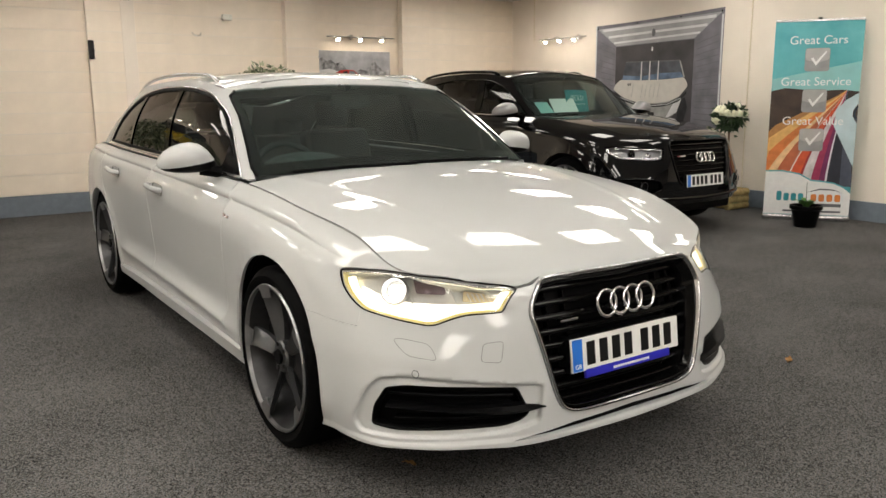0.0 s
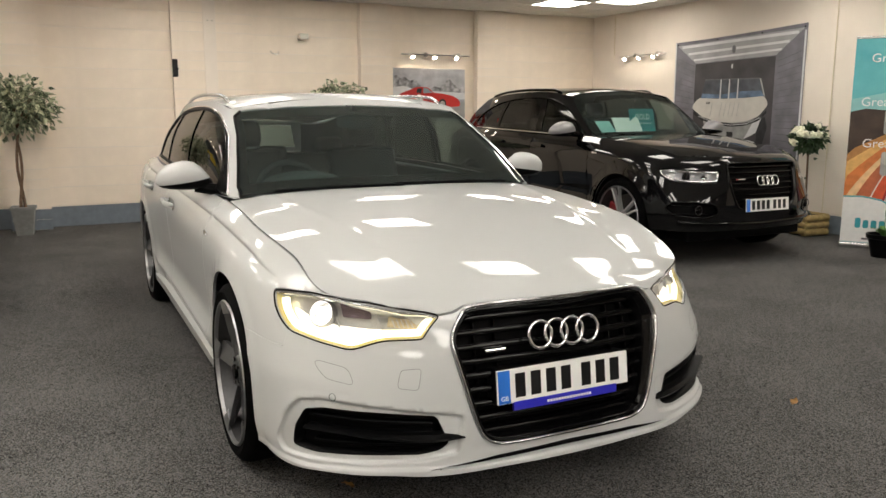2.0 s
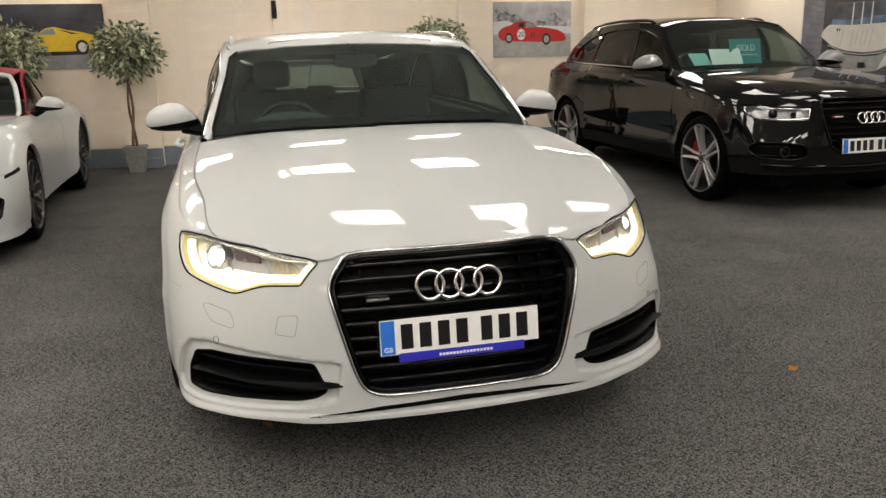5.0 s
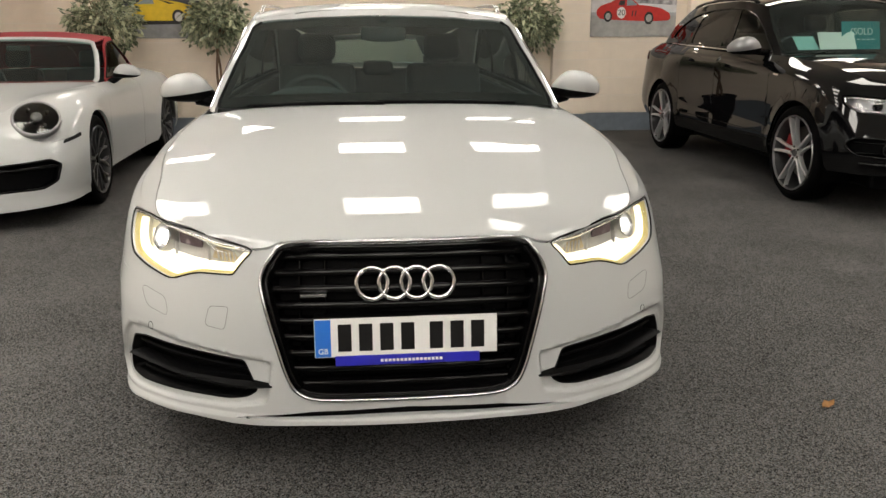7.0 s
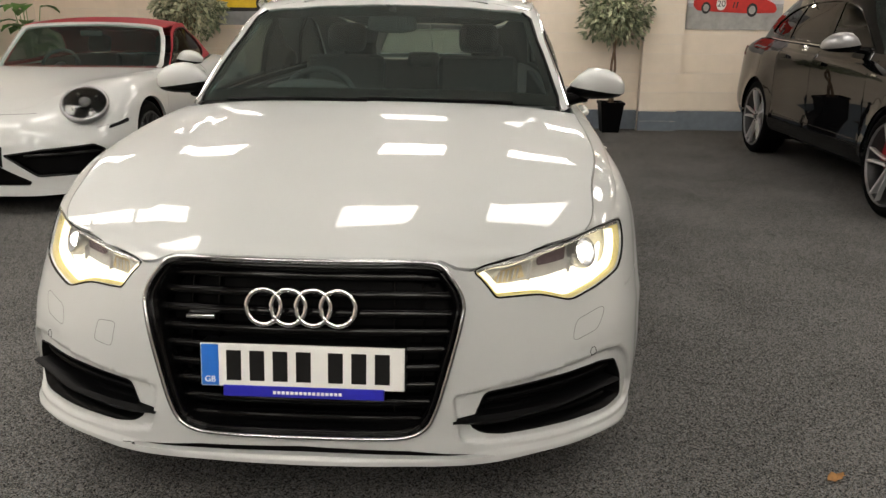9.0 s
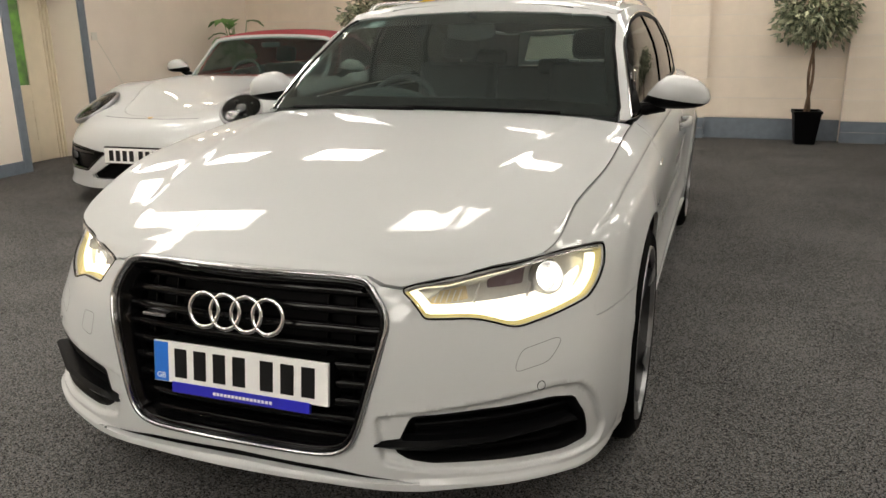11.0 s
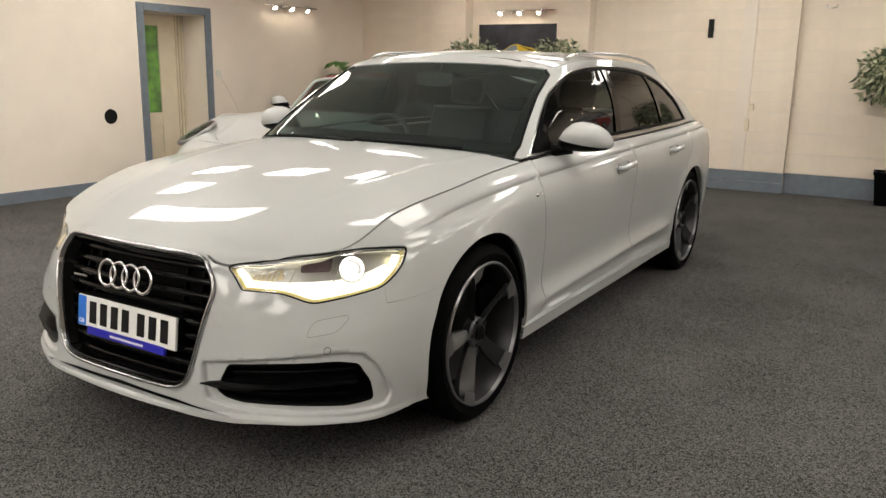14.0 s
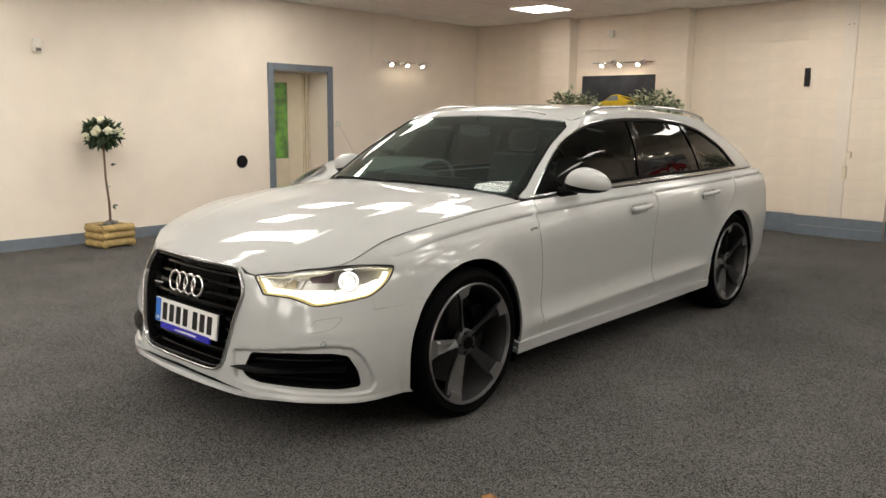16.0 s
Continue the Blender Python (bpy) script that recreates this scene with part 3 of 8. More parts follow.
def make_steering_wheel(parent, x, y, z, tilt, material, R=0.185):
    hub = Matrix.Translation((x, y, z)) @ Matrix.Rotation(radians(tilt), 4, "X")
    bm = tube([(R * math.cos(2 * math.pi * i / 40), 0, R * math.sin(2 * math.pi * i / 40)) for i in range(40)], 0.016, 8, closed=True)
    for f in bm.faces:
        f.smooth = True
    box(-R, R, -0.012, 0.012, -0.03, 0.02, bm=bm)
    box(-0.02, 0.02, -0.012, 0.012, -R, 0, bm=bm)
    ball(0, 0.01, -0.01, 0.075, 0.04, 0.07, 14, bm=bm)
    bm.transform(hub)
    part("steering_wheel", bm, material, parent)


def merge(bm, other):
    """Adds another bmesh to this one, and frees it."""
    me = bpy.data.meshes.new("tmp")
    other.to_mesh(me)
    other.free()
    bm.from_mesh(me)
    bpy.data.meshes.remove(me)
    return bm


def number_plate(parent, y, z, tilt, m, bars=7, width=0.52, band=True):
    """A white number plate with a blue band at the car's right and its characters as plain dark bars."""
    t = Matrix.Translation((0, y, z)) @ Matrix.Rotation(radians(tilt), 4, "X")
    h = width / 2
    bm = box(-h, h, -0.006, 0.004, -0.0555, 0.0555, 0.0015)
    bm.transform(t)
    plate = part("number_plate", bm, m["plate"], parent, "white front number plate with black characters")
    if band:
        bm = box(-h + 0.002, -h + 0.046, -0.0072, -0.0055, -0.0535, 0.0535)
        bm.transform(t)
        part("blue_band", bm, m["blue"], plate)
    x = -h + (0.062 if band else 0.040)
    for i in range(bars):
        if i == 4:
            x += 0.022
        bm = box(x + .004, x + 0.042, -0.0074, -0.0055, -0.0395, 0.0395, 0.0006)
        bm.transform(t)
        part("character_bar", bm, m["ink"], plate)
        x += 0.0595
    return plate, t


def make_mirror(car, s, x, y, z, k, top_mat, low_mat, label, arm):
    """A door mirror: a shell lofted from its inner end to its tip, its dark underside, glass and arm."""
    stations = ((-.136, -.046, -.024, .24), (-.116, -.053, .004, .50), (-.080, -.058, .046, .80), (-.045, -.059, .071, .96), (-.010, -.059, .077, 1.0), (.030, -.058, .072, 1.0), (.068, -.055, .059, .93), (.098, -.049, .038, .77), (.117, -.039, .014, .52), (.125, -.026, -.010, .18))
    bm = bmesh.new()
    n, rings = 22, []
    for px, z0, z1, d in stations:
        ring = []
        for q in range(n):
            a = 2 * math.pi * q / n
            c, e = (math.copysign(abs(v) ** 0.72, v) for v in (math.cos(a), math.sin(a)))
            py = (-.100 if c < 0 else .030) * abs(c) * d + .022 * (1 - d)
            ring.append(bm.verts.new((px * k, (py + .25 * max(0, px - .04)) * k, ((z0 + z1) / 2 + (z1 - z0) / 2 * e) * k)))
        rings.append(ring)
    for p, q in zip(rings, rings[1:]):
        for h in range(n):
            bm.faces.new((p[h], p[(h + 1) % n], q[(h + 1) % n], q[h]))
    bm.faces.new(rings[0][::-1])
    bm.faces.new(rings[-1])
    bmesh.ops.recalc_face_normals(bm, faces=bm.faces)
    upper, lower = bm.copy(), bm
    for b2, keep in ((upper, "clear_inner"), (lower, "clear_outer")):
        bmesh.ops.bisect_plane(b2, geom=b2.verts[:] + b2.edges[:] + b2.faces[:], plane_co=(0, 0, -.020 * k), plane_no=(0.14, 0, 1), clear_inner=keep == "clear_inner", clear_outer=keep == "clear_outer")
    bmesh.ops.scale(lower, vec=(0.975, 0.965, 1.0), verts=lower.verts)
    m = Matrix.Translation((s * x, y, z)) @ Matrix.Diagonal((s, 1, 1, 1))
    for b2 in (upper, lower):
        b2.transform(m)
        if s < 0:
            bmesh.ops.reverse_faces(b2, faces=b2.faces)
    mirror = part("door_mirror", upper, top_mat, car, label, smooth=60)
    part("mirror_underside", lower, low_mat, mirror, smooth=60)
    part("mirror_glass", prism(rounded([(-.085 * k, -.042 * k), (.085 * k, -.044 * k), (.092 * k, .045 * k), (-.07 * k, .040 * k)], .025), 0, .004, "Y"), CHROME, mirror).matrix_basis = pose(s * x, y + .031 * k, z)
    part("mirror_arm", tube([(s * p, q, r) for p, q, r in arm], [.03, .026, .028], 10), low_mat, mirror)


# ---- the room ----
NORTH, SOUTH, WEST, EAST, CEILING = 7.27, -7.4, -5.13, 6.22, 2.74


def mesh_of(verts, faces, name="mesh"):
    me = bpy.data.meshes.new(name)
    me.from_pydata(verts, [], faces)
    return me


def text_mesh(words, size, depth=0.001):
    """Raised letters in the built-in font as a bmesh in the x-z plane, facing -y, centred."""
    cu = bpy.data.curves.new("text", "FONT")
    cu.body, cu.size, cu.extrude, cu.align_x, cu.align_y = words, size, depth, "CENTER", "CENTER"
    ob = bpy.data.objects.new("text", cu)
    scene.collection.objects.link(ob)
    me = bpy.data.meshes.new_from_object(ob.evaluated_get(bpy.context.evaluated_depsgraph_get()))
    bm = bmesh.new()
    bm.from_mesh(me)
    bpy.data.objects.remove(ob)
    bpy.data.curves.remove(cu)
    bpy.data.meshes.remove(me)
    bm.transform(Matrix.Rotation(radians(90), 4, "X"))
    return bm


tagged(part("floor", box(WEST - 0.7, EAST + 0.2, SOUTH - 0.2, NORTH + 0.2, -0.12, 0), CARPET), "dark grey speckled cut-pile carpet covering the showroom floor", "floor", kind="structure")
north = tagged(part("wall_north", box(WEST - 0.2, EAST + 0.2, NORTH + 0.012, NORTH + 0.2, 0, CEILING + 0.3), CREAM), "cream painted blockwork wall with shallow piers", "wall", kind="structure")
tagged(part("wall_east", box(EAST, EAST + 0.2, SOUTH, NORTH, 0, CEILING + 0.3), CREAM), "smooth cream painted wall", "wall", kind="structure")
# unseen closing wall; its dark tone is made up to dim reflections in the cars
tagged(part("wall_south", box(WEST - 0.2, EAST + 0.2, SOUTH - 0.2, SOUTH, 0, CEILING + 0.3), mat("dim_unseen_wall", (0.30, 0.27, 0.24), 0.7, vary=0.05, scale=3, bump=0.1, bump_scale=60)), "plain unseen wall, coloured dark to dim reflections", "wall", kind="structure")
DOOR_Y0, DOOR_Y1, DOOR_Z = 3.34, 4.20, 1.90
bm = box(WEST - 0.42, WEST, SOUTH, DOOR_Y0, 0, CEILING + 0.3)
box(WEST - 0.42, WEST, DOOR_Y1, NORTH, 0, CEILING + 0.3, bm=bm)
box(WEST - 0.42, WEST, DOOR_Y0, DOOR_Y1, DOOR_Z, CEILING + 0.3, bm=bm)
tagged(part("wall_west", bm, CREAM), "smooth cream painted wall with a deep doorway", "wall", kind="structure")

# ceiling of 0.6 m tiles between bars, one mesh
bm = box(WEST - 0.2, EAST + 0.2, SOUTH - 0.2, NORTH + 0.2, CEILING + 0.03, CEILING + 0.2)
TX0, TY0 = -0.35 - 0.6 * 8, 0.95 - 0.6 * 14
for i in range(20):
    for j in range(28):
        x, y = TX0 + 0.6 * i, TY0 + 0.6 * j
        x0, x1, y0, y1 = max(x + .012, WEST), min(x + .588, EAST), max(y + .012, SOUTH), min(y + .588, NORTH)
        if x1 - x0 > 0.05 and y1 - y0 > 0.05:
            r = bmesh.ops.create_cube(bm, size=1, matrix=Matrix.Translation(((x0 + x1) / 2, (y0 + y1) / 2, CEILING + 0.02)) @ Matrix.Diagonal((x1 - x0, y1 - y0, 0.03, 1)))
ceiling = tagged(part("ceiling", bm, CEIL), "suspended ceiling of off-white mineral tiles", "ceiling", kind="structure")
bm = bmesh.new()
for i in range(21):
    x = TX0 + 0.6 * i
    if WEST < x < EAST:
        box(x - .012, x + .012, SOUTH, NORTH, CEILING + 0.001, CEILING + 0.03, bm=bm)
for j in range(29):
    y = TY0 + 0.6 * j
    if SOUTH < y < NORTH:
        box(WEST, EAST, y - .012, y + .012, CEILING + 0.002, CEILING + 0.03, bm=bm)
tagged(part("trim", bm, CEIL_BAR), "white metal bars of the suspended ceiling", "ceiling grid", kind="structure")

LIGHTS = [(x, 0.65) for x in (-3.05, -1.85, -0.05, 1.15, 3.55, 5.35)]
LIGHTS += [(x, 3.05) for x in (-4.25, -1.85, -0.05, 1.15, 3.55, 5.35)]
# from here on most panels are unseen, added to brighten walls, floor and cars
LIGHTS += [(-2.95, 5.95), (-0.05, 6.05), (1.75, 6.05), (-1.25, 5.45), (0.55, 5.45), (3.55, 5.45), (4.75, 5.95)]
LIGHTS += [(-4.25, -1.75), (-3.05, -1.75), (-1.85, -1.75), (-3.05, -0.55), (-4.25, -0.55), (4.75, -0.55), (-2.45, 0.65), (-1.85, -0.55), (2.35, 0.65), (2.35, -1.15), (3.55, 1.85), (5.35, 5.45), (-3.05, 3.05), (-3.65, 1.85), (-0.65, -2.95), (0.55, -2.95), (-0.65, -4.15), (0.55, -4.15), (-1.25, -3.55), (1.15, -3.55), (-1.85, -4.75), (1.75, -4.75), (-0.05, -3.55), (4.75, 1.85)]
LIGHTS += [(x, y) for x in (-3.65, -1.85, -0.05, 1.15, 2.35) for y in (-5.35, -5.95, -6.55)]
frame_bm = box(-0.30, 0.30, 0.285, 0.30, -0.006, 0.01)
box(-0.30, 0.30, -0.30, -0.285, -0.006, 0.01, bm=frame_bm)
box(-0.30, -0.285, -0.285, 0.285, -0.006, 0.01, bm=frame_bm)
box(0.285, 0.30, -0.285, 0.285, -0.006, 0.01, bm=frame_bm)
first = None
for px, py in LIGHTS:
    px, py = TX0 + 0.6 * round((px - TX0 - .3) / .6) + .3, TY0 + 0.6 * round((py - TY0 - .3) / .6) + .3
    if first is None:
        first = thing("ceiling_light", "square white LED ceiling panel, lit; many are unseen and added for brightness", "light", "LED ceiling panels", m=pose(px, py, CEILING))
        part("diffuser", box(-0.285, 0.285, -0.285, 0.285, -0.003, 0.004), PANEL, first)
        part("frame", frame_bm, CEIL_BAR, first)
    else:
        copy_thing(first, pose(px, py, CEILING))
world = bpy.data.worlds.new("world")
scene.world = world
world.use_nodes = True
world.node_tree.nodes["Background"].inputs["Strength"].default_value = 0.0

# piers of the north wall
PIERS = ((-3.75, -3.25, .20), (-1.90, -1.48, .20), (-0.05, 0.92, .08), (2.34, 2.80, .12), (4.11, 4.57, .12))
for k, (x0, x1, d) in enumerate(PIERS):
    bm = box(x0 + .004, x1 - .004, NORTH - d + .006, NORTH + .02, 0, CEILING)
    tagged(part("trim", bm, CREAM), "cream painted block pier", "pier", kind="structure")
# skirtings
for name, b, label in (("baseboard", box(WEST - .002, WEST + .02, SOUTH, DOOR_Y0 - .085, 0, .115, .004), "blue-grey painted skirting board"), ("baseboard", box(WEST - .002, WEST + .02, DOOR_Y1 + .085, NORTH - .01, 0, .115, .004), "blue-grey painted skirting board"), ("baseboard", box(EAST - .015, EAST + .002, SOUTH, NORTH, 0, .20, .004), "dark blue-grey painted skirting band")):
    tagged(part(name, b, SKIRT), label, "skirting", kind="structure")

# doorway: painted architrave, door leaf with obscured glass
OBSCURE = mat("obscured_glass", (0.24, 0.28, 0.24), 0.2, vary=0.6, scale=5, colour2=(0.30, 0.72, 0.12), bump=0.2, bump_scale=90)
DOORPAINT = mat("cream_door_paint", (0.78, 0.69, 0.53), 0.45, vary=0.05, scale=8)
bm = box(WEST - .01, WEST + .022, DOOR_Y0 - .085, DOOR_Y0, 0, DOOR_Z + .085, .004)
box(WEST - .01, WEST + .022, DOOR_Y1, DOOR_Y1 + .085, 0, DOOR_Z + .085, .004, bm=bm)
box(WEST - .01, WEST + .0215, DOOR_Y0, DOOR_Y1, DOOR_Z, DOOR_Z + .085, .004, bm=bm)
tagged(part("trim", bm, SKIRT), "blue-grey painted door architrave", "door frame", kind="structure")
bm = box(WEST - .6, WEST - .42, DOOR_Y0 - .3, DOOR_Y1 + .3, 0, CEILING)
tagged(part("wall_passage", bm, CREAM), "cream wall behind the door recess", "wall", kind="structure")
door = tagged(new("door_1"), "cream panelled door with an obscured glass pane", "door", kind="structure")
door.matrix_basis = pose(WEST - .40, DOOR_Y0, 0)
dw = DOOR_Y1 - DOOR_Y0
bm = box(-.02, .02, .02, .14, .005, DOOR_Z - .01, .003)
box(-.02, .02, .50, dw - .12, .005, DOOR_Z - .01, .003, bm=bm)
box(-.02, .0195, .14, .50, .005, .22, .003, bm=bm)
box(-.02, .0195, .14, .50, .62, .78, .003, bm=bm)
box(-.02, .0195, .14, .50, DOOR_Z - .13, DOOR_Z - .01, .003, bm=bm)
part("door_leaf", bm, DOORPAINT, door)
part("door_panel", box(-.01, .01, .14, .50, .22, .62), DOORPAINT, door)
part("door_pane", box(-.006, .006, .14, .50, .78, DOOR_Z - .13), OBSCURE, door, "greenish obscured glass")
for y in (dw - .12, dw - .075, dw - .035):
    part("door_moulding", box(-.02, .035, y, y + .022, 0, DOOR_Z, .005), DOORPAINT, door)
part("door_handle", tube([(.02, .08, 1.0), (.07, .08, 1.0), (.07, .16, 1.0)], .01, 8), ALU, door)
part("door_keypad", box(.02, .05, .05, .11, .93, 1.12, .008), DARK, door)

# wall fittings
vent = thing("wall_vent", "round wall vent with a black disc for its dark hole", "vent", m=pose(WEST, 2.855, .786))
part("vent_ring", lathe([(.066, .002), (.070, .006), (.076, .006), (.078, .001)], 28, "X"), DARK, vent)
# a flat black disc paints the darkness inside the hole; the wall is not cut
part("vent_mouth", disc(.0015, 0, 0, .066, .003, "X", 28), INK, vent)
WHITEPL = mat("white_plastic", (0.75, 0.72, 0.64), 0.45, vary=0.04, scale=30)


def fitting(name, label, category, m, pieces):
    ob = thing(name, label, category, m=m)
    for pname, b, material in pieces:
        part(pname, b, material, ob)
    return ob


fitting("alarm_box", "small cream alarm sounder on the wall", "alarm", pose(WEST, .55, 2.0), (("case", box(0, .05, -.04, .04, -.07, .07, .012), WHITEPL), ("lens", box(.05, .056, -.025, .025, -.055, -.025, .003), CHROME)))
fitting("wall_socket", "cream wall switch with a thin cable trailing from it", "switch", pose(WEST, 4.38, 1.24), (("plate", box(0, .012, -.04, .04, -.04, .04, .004), WHITEPL), ("cable", tube([(.008, .03, -.04), (.006, .16, -.22), (.006, .30, -.44), (.006, .45, -.70)], .003, 6), WHITEPL)))
fitting("wall_cable", "thin cable running down the wall", "cable", pose(WEST, 5.0, 0), (("wire", tube([(.006, 0, CEILING), (.006, .005, 2.4), (.006, 0, 2.12), (.02, .10, 2.10)], .004, 6), WHITEPL),))
fitting("wall_conduit", "thin vertical cable conduit painted cream", "conduit", pose(EAST, 2.99, 0), (("pipe", tube([(-.008, 0, .2), (-.008, 0, 1.4), (-.008, 0, CEILING)], .007, 8), DOORPAINT),))
fitting("wall_conduit", "thin vertical cable conduit painted cream", "conduit", pose(EAST, 6.74, 0), (("pipe", tube([(-.008, 0, 2.1), (-.008, 0, 2.4), (-.008, 0, CEILING)], .006, 8), DOORPAINT),))
fitting("wall_hook", "small metal hook on the wall", "hook", pose(1.22, NORTH, 2.07), (("loop", tube([(-.06, -.004, .02), (-.04, -.02, -.01), (0, -.025, -.02), (.04, -.02, -.01), (.05, -.004, .02)], .005, 6), ALU),))
fitting("flood_light", "small unlit floodlight high on the wall", "light", pose(1.58, NORTH, 2.28), (("head", box(-.06, .06, -.11, -.05, -.035, .035, .01), WHITEPL), ("bracket", box(-.02, .02, -.06, 0, -.015, .015, .003), DISC)))
fitting("motion_sensor", "small white sensor high on the wall", "sensor", pose(-2.68, NORTH, 2.50), (("case", box(-.035, .035, -.06, 0, -.05, .05, .012), WHITEPL), ("arm", tube([(.03, -.03, -.02), (.2, -.02, -.06), (.24, -.01, -.10)], .006, 6), WHITEPL)))
fitting("pier_slot", "black speaker bracket on the corner of the pier", "bracket", pose(-.02, NORTH - .08, 1.848), (("case", box(-.035, .025, -.03, .0, -.105, .105, .006), INK), ("lug", box(.0, .03, -.036, -.01, -.02, .0, .003), DARK)))
fitting("door_bolt", "painted metal bolt on the trunking", "bolt", pose(.50, NORTH - .11, .97), (("barrel", box(-.02, .035, -.03, 0, -.035, .035, .006), DOORPAINT), ("keep", box(-.045, .0, -.028, 0, -.27, -.13, .006), DOORPAINT)))
fitting("trunking", "flat cream cable trunking down the pier", "trunking", pose(.40, NORTH - .08, 0), (("cover", box(-.075, .075, -.012, -.0, .235, CEILING, .003), CREAM), ("screw", disc(-.02, -.016, 2.42, .006, .004, "Y", 10), DISC), ("screw", disc(.03, -.016, 2.42, .006, .004, "Y", 10), DISC)))


# track lights
def track_light(name, m, n, gap, tilt):
    ob = thing("track_light", "chrome wall track with small halogen spots, lit", "light", "wall track lights", m=m)
    w = gap * (n - 1)
    part("bar", tube([(-w / 2 - .16, -.07, .015), (0, -.07, .015), (w / 2 + .22, -.07, .015)], .009, 8), CHROME, ob)
    for s in (-.12, w / 2 + .05):
        part("wall_mount", disc(s, -.075, .015, .035, .075, "Y", 16, bevel=.006), CHROME, ob)
    for i in range(n):
        x = -w / 2 + i * gap
        bm = lathe([(.008, .03), (.02, .02), (.034, -.02), (.036, -.028), (.030, -.024)], 16, "Z")
        bm.transform(Matrix.Translation((x, -.09, -.005)) @ Matrix.Rotation(radians(tilt), 4, "X"))
        spot = part("spot_head", bm, CHROME, ob, smooth=60)
        part("bulb", ball(x, -.105, -.018, .026, .026, .026, 12), BULB, spot, "glowing halogen bulb")
    return ob


track_light("n1", pose(3.44, NORTH, 2.09), 3, .337, -35)
track_light("n2", pose(-2.5, NORTH, 2.09), 3, .279, -35)
track_light("w", pose(WEST, 5.60, 2.087, 0, 0, 90), 3, .31, -35)
track_light("e", pose(EAST, 6.08, 2.10, 0, 0, -90), 3, .30, -35)

# ---- the white estate car ----
BODY_H = (0.19, 0.30, 0.42, 0.56, 0.69, 0.735, 0.78)
BODY = Loft((
    ((0, -.925, .20), (.25, -.915, .20), (.46, -.88, .20), (.72, -.755, .205), (.875, -.57, .21), (.90, -.2, .21), (.89, .6, .21), (.89, 2.0, .215), (.885, 3.2, .23), (.69, 3.86, .25), (0, 4.02, .25)),
    ((0, -.925, .30), (.25, -.915, .30), (.46, -.88, .30), (.72, -.755, .30), (.885, -.56, .30), (.925, -.2, .30), (.905, .6, .31), (.90, 2.0, .32), (.905, 3.2, .33), (.71, 3.88, .36), (0, 4.04, .36)),
    ((0, -.918, .42), (.25, -.908, .42), (.46, -.868, .42), (.71, -.752, .42), (.88, -.562, .42), (.932, -.2, .43), (.905, .6, .44), (.905, 2.0, .45), (.918, 3.2, .46), (.72, 3.89, .5), (0, 4.05, .5)),
    ((0, -.90, .56), (.25, -.888, .56), (.46, -.845, .56), (.70, -.704, .56), (.874, -.50, .57), (.93, -.15, .59), (.914, .6, .60), (.914, 2.0, .62), (.922, 3.2, .64), (.73, 3.88, .66), (0, 4.03, .66)),
    ((0, -.868, .69), (.25, -.855, .69), (.445, -.80, .69), (.695, -.642, .69), (.866, -.415, .705), (.924, -.05, .775), (.926, .6, .795), (.924, 2.0, .84), (.906, 3.2, .87), (.73, 3.81, .89), (0, 3.98, .9)),
    ((0, -.845, .729), (.25, -.833, .729), (.435, -.778, .716), (.706, -.628, .728), (.838, -.375, .785), (.874, -.05, .849), (.886, .6, .894), (.888, 2.0, .930), (.862, 3.2, .955), (.70, 3.79, .96), (0, 3.96, .96)),
    ((0, -.80, .752), (.25, -.79, .75), (.425, -.755, .734), (.714, -.606, .754), (.766, -.36, .846), (.803, -.05, .897), (.800, .6, .947), (.812, 2.0, .968), (.78, 3.2, .982), (.65, 3.82, .98), (0, 3.94, .98)),
), BODY_H, 3)
GREEN_H = (0.97, 1.18, 1.38)
GREEN = Loft((
    ((0, .40, .985), (.35, .425, .985), (.62, .50, .972), (.770, .59, .956), (.80, .85, .953), (.812, 1.65, .971), (.80, 2.6, .983), (.76, 3.3, .991), (.63, 3.80, .995), (0, 3.93, 1.0)),
    ((0, .822, 1.208), (.33, .825, 1.205), (.575, .845, 1.185), (.708, .89, 1.165), (.755, 1.08, 1.175), (.765, 1.70, 1.20), (.754, 2.58, 1.195), (.708, 3.18, 1.160), (.57, 3.62, 1.128), (0, 3.76, 1.135)),
    ((0, 1.275, 1.42), (.29, 1.262, 1.41), (.50, 1.235, 1.377), (.632, 1.20, 1.345), (.66, 1.38, 1.375), (.665, 1.75, 1.395), (.655, 2.55, 1.380), (.612, 3.02, 1.322), (.49, 3.40, 1.255), (0, 3.56, 1.265)),
), GREEN_H, 1)
F = lambda x, z: BODY.find("x", x, z)
K = lambda y, z: BODY.find("y", y, z)
car = thing("estate_car", "white estate car with headlamps lit, parked on the carpet", "car", m=pose(.005, 0, 0, 0, 0, -.35))
ARCH = (0.003, 0.338, 0.396)
REAR_ARCH = (2.912, 0.338, 0.385)
TOP = BODY_H[-1]


door_edge = lambda y: 0.345 + 0.026 * (y - 0.6)


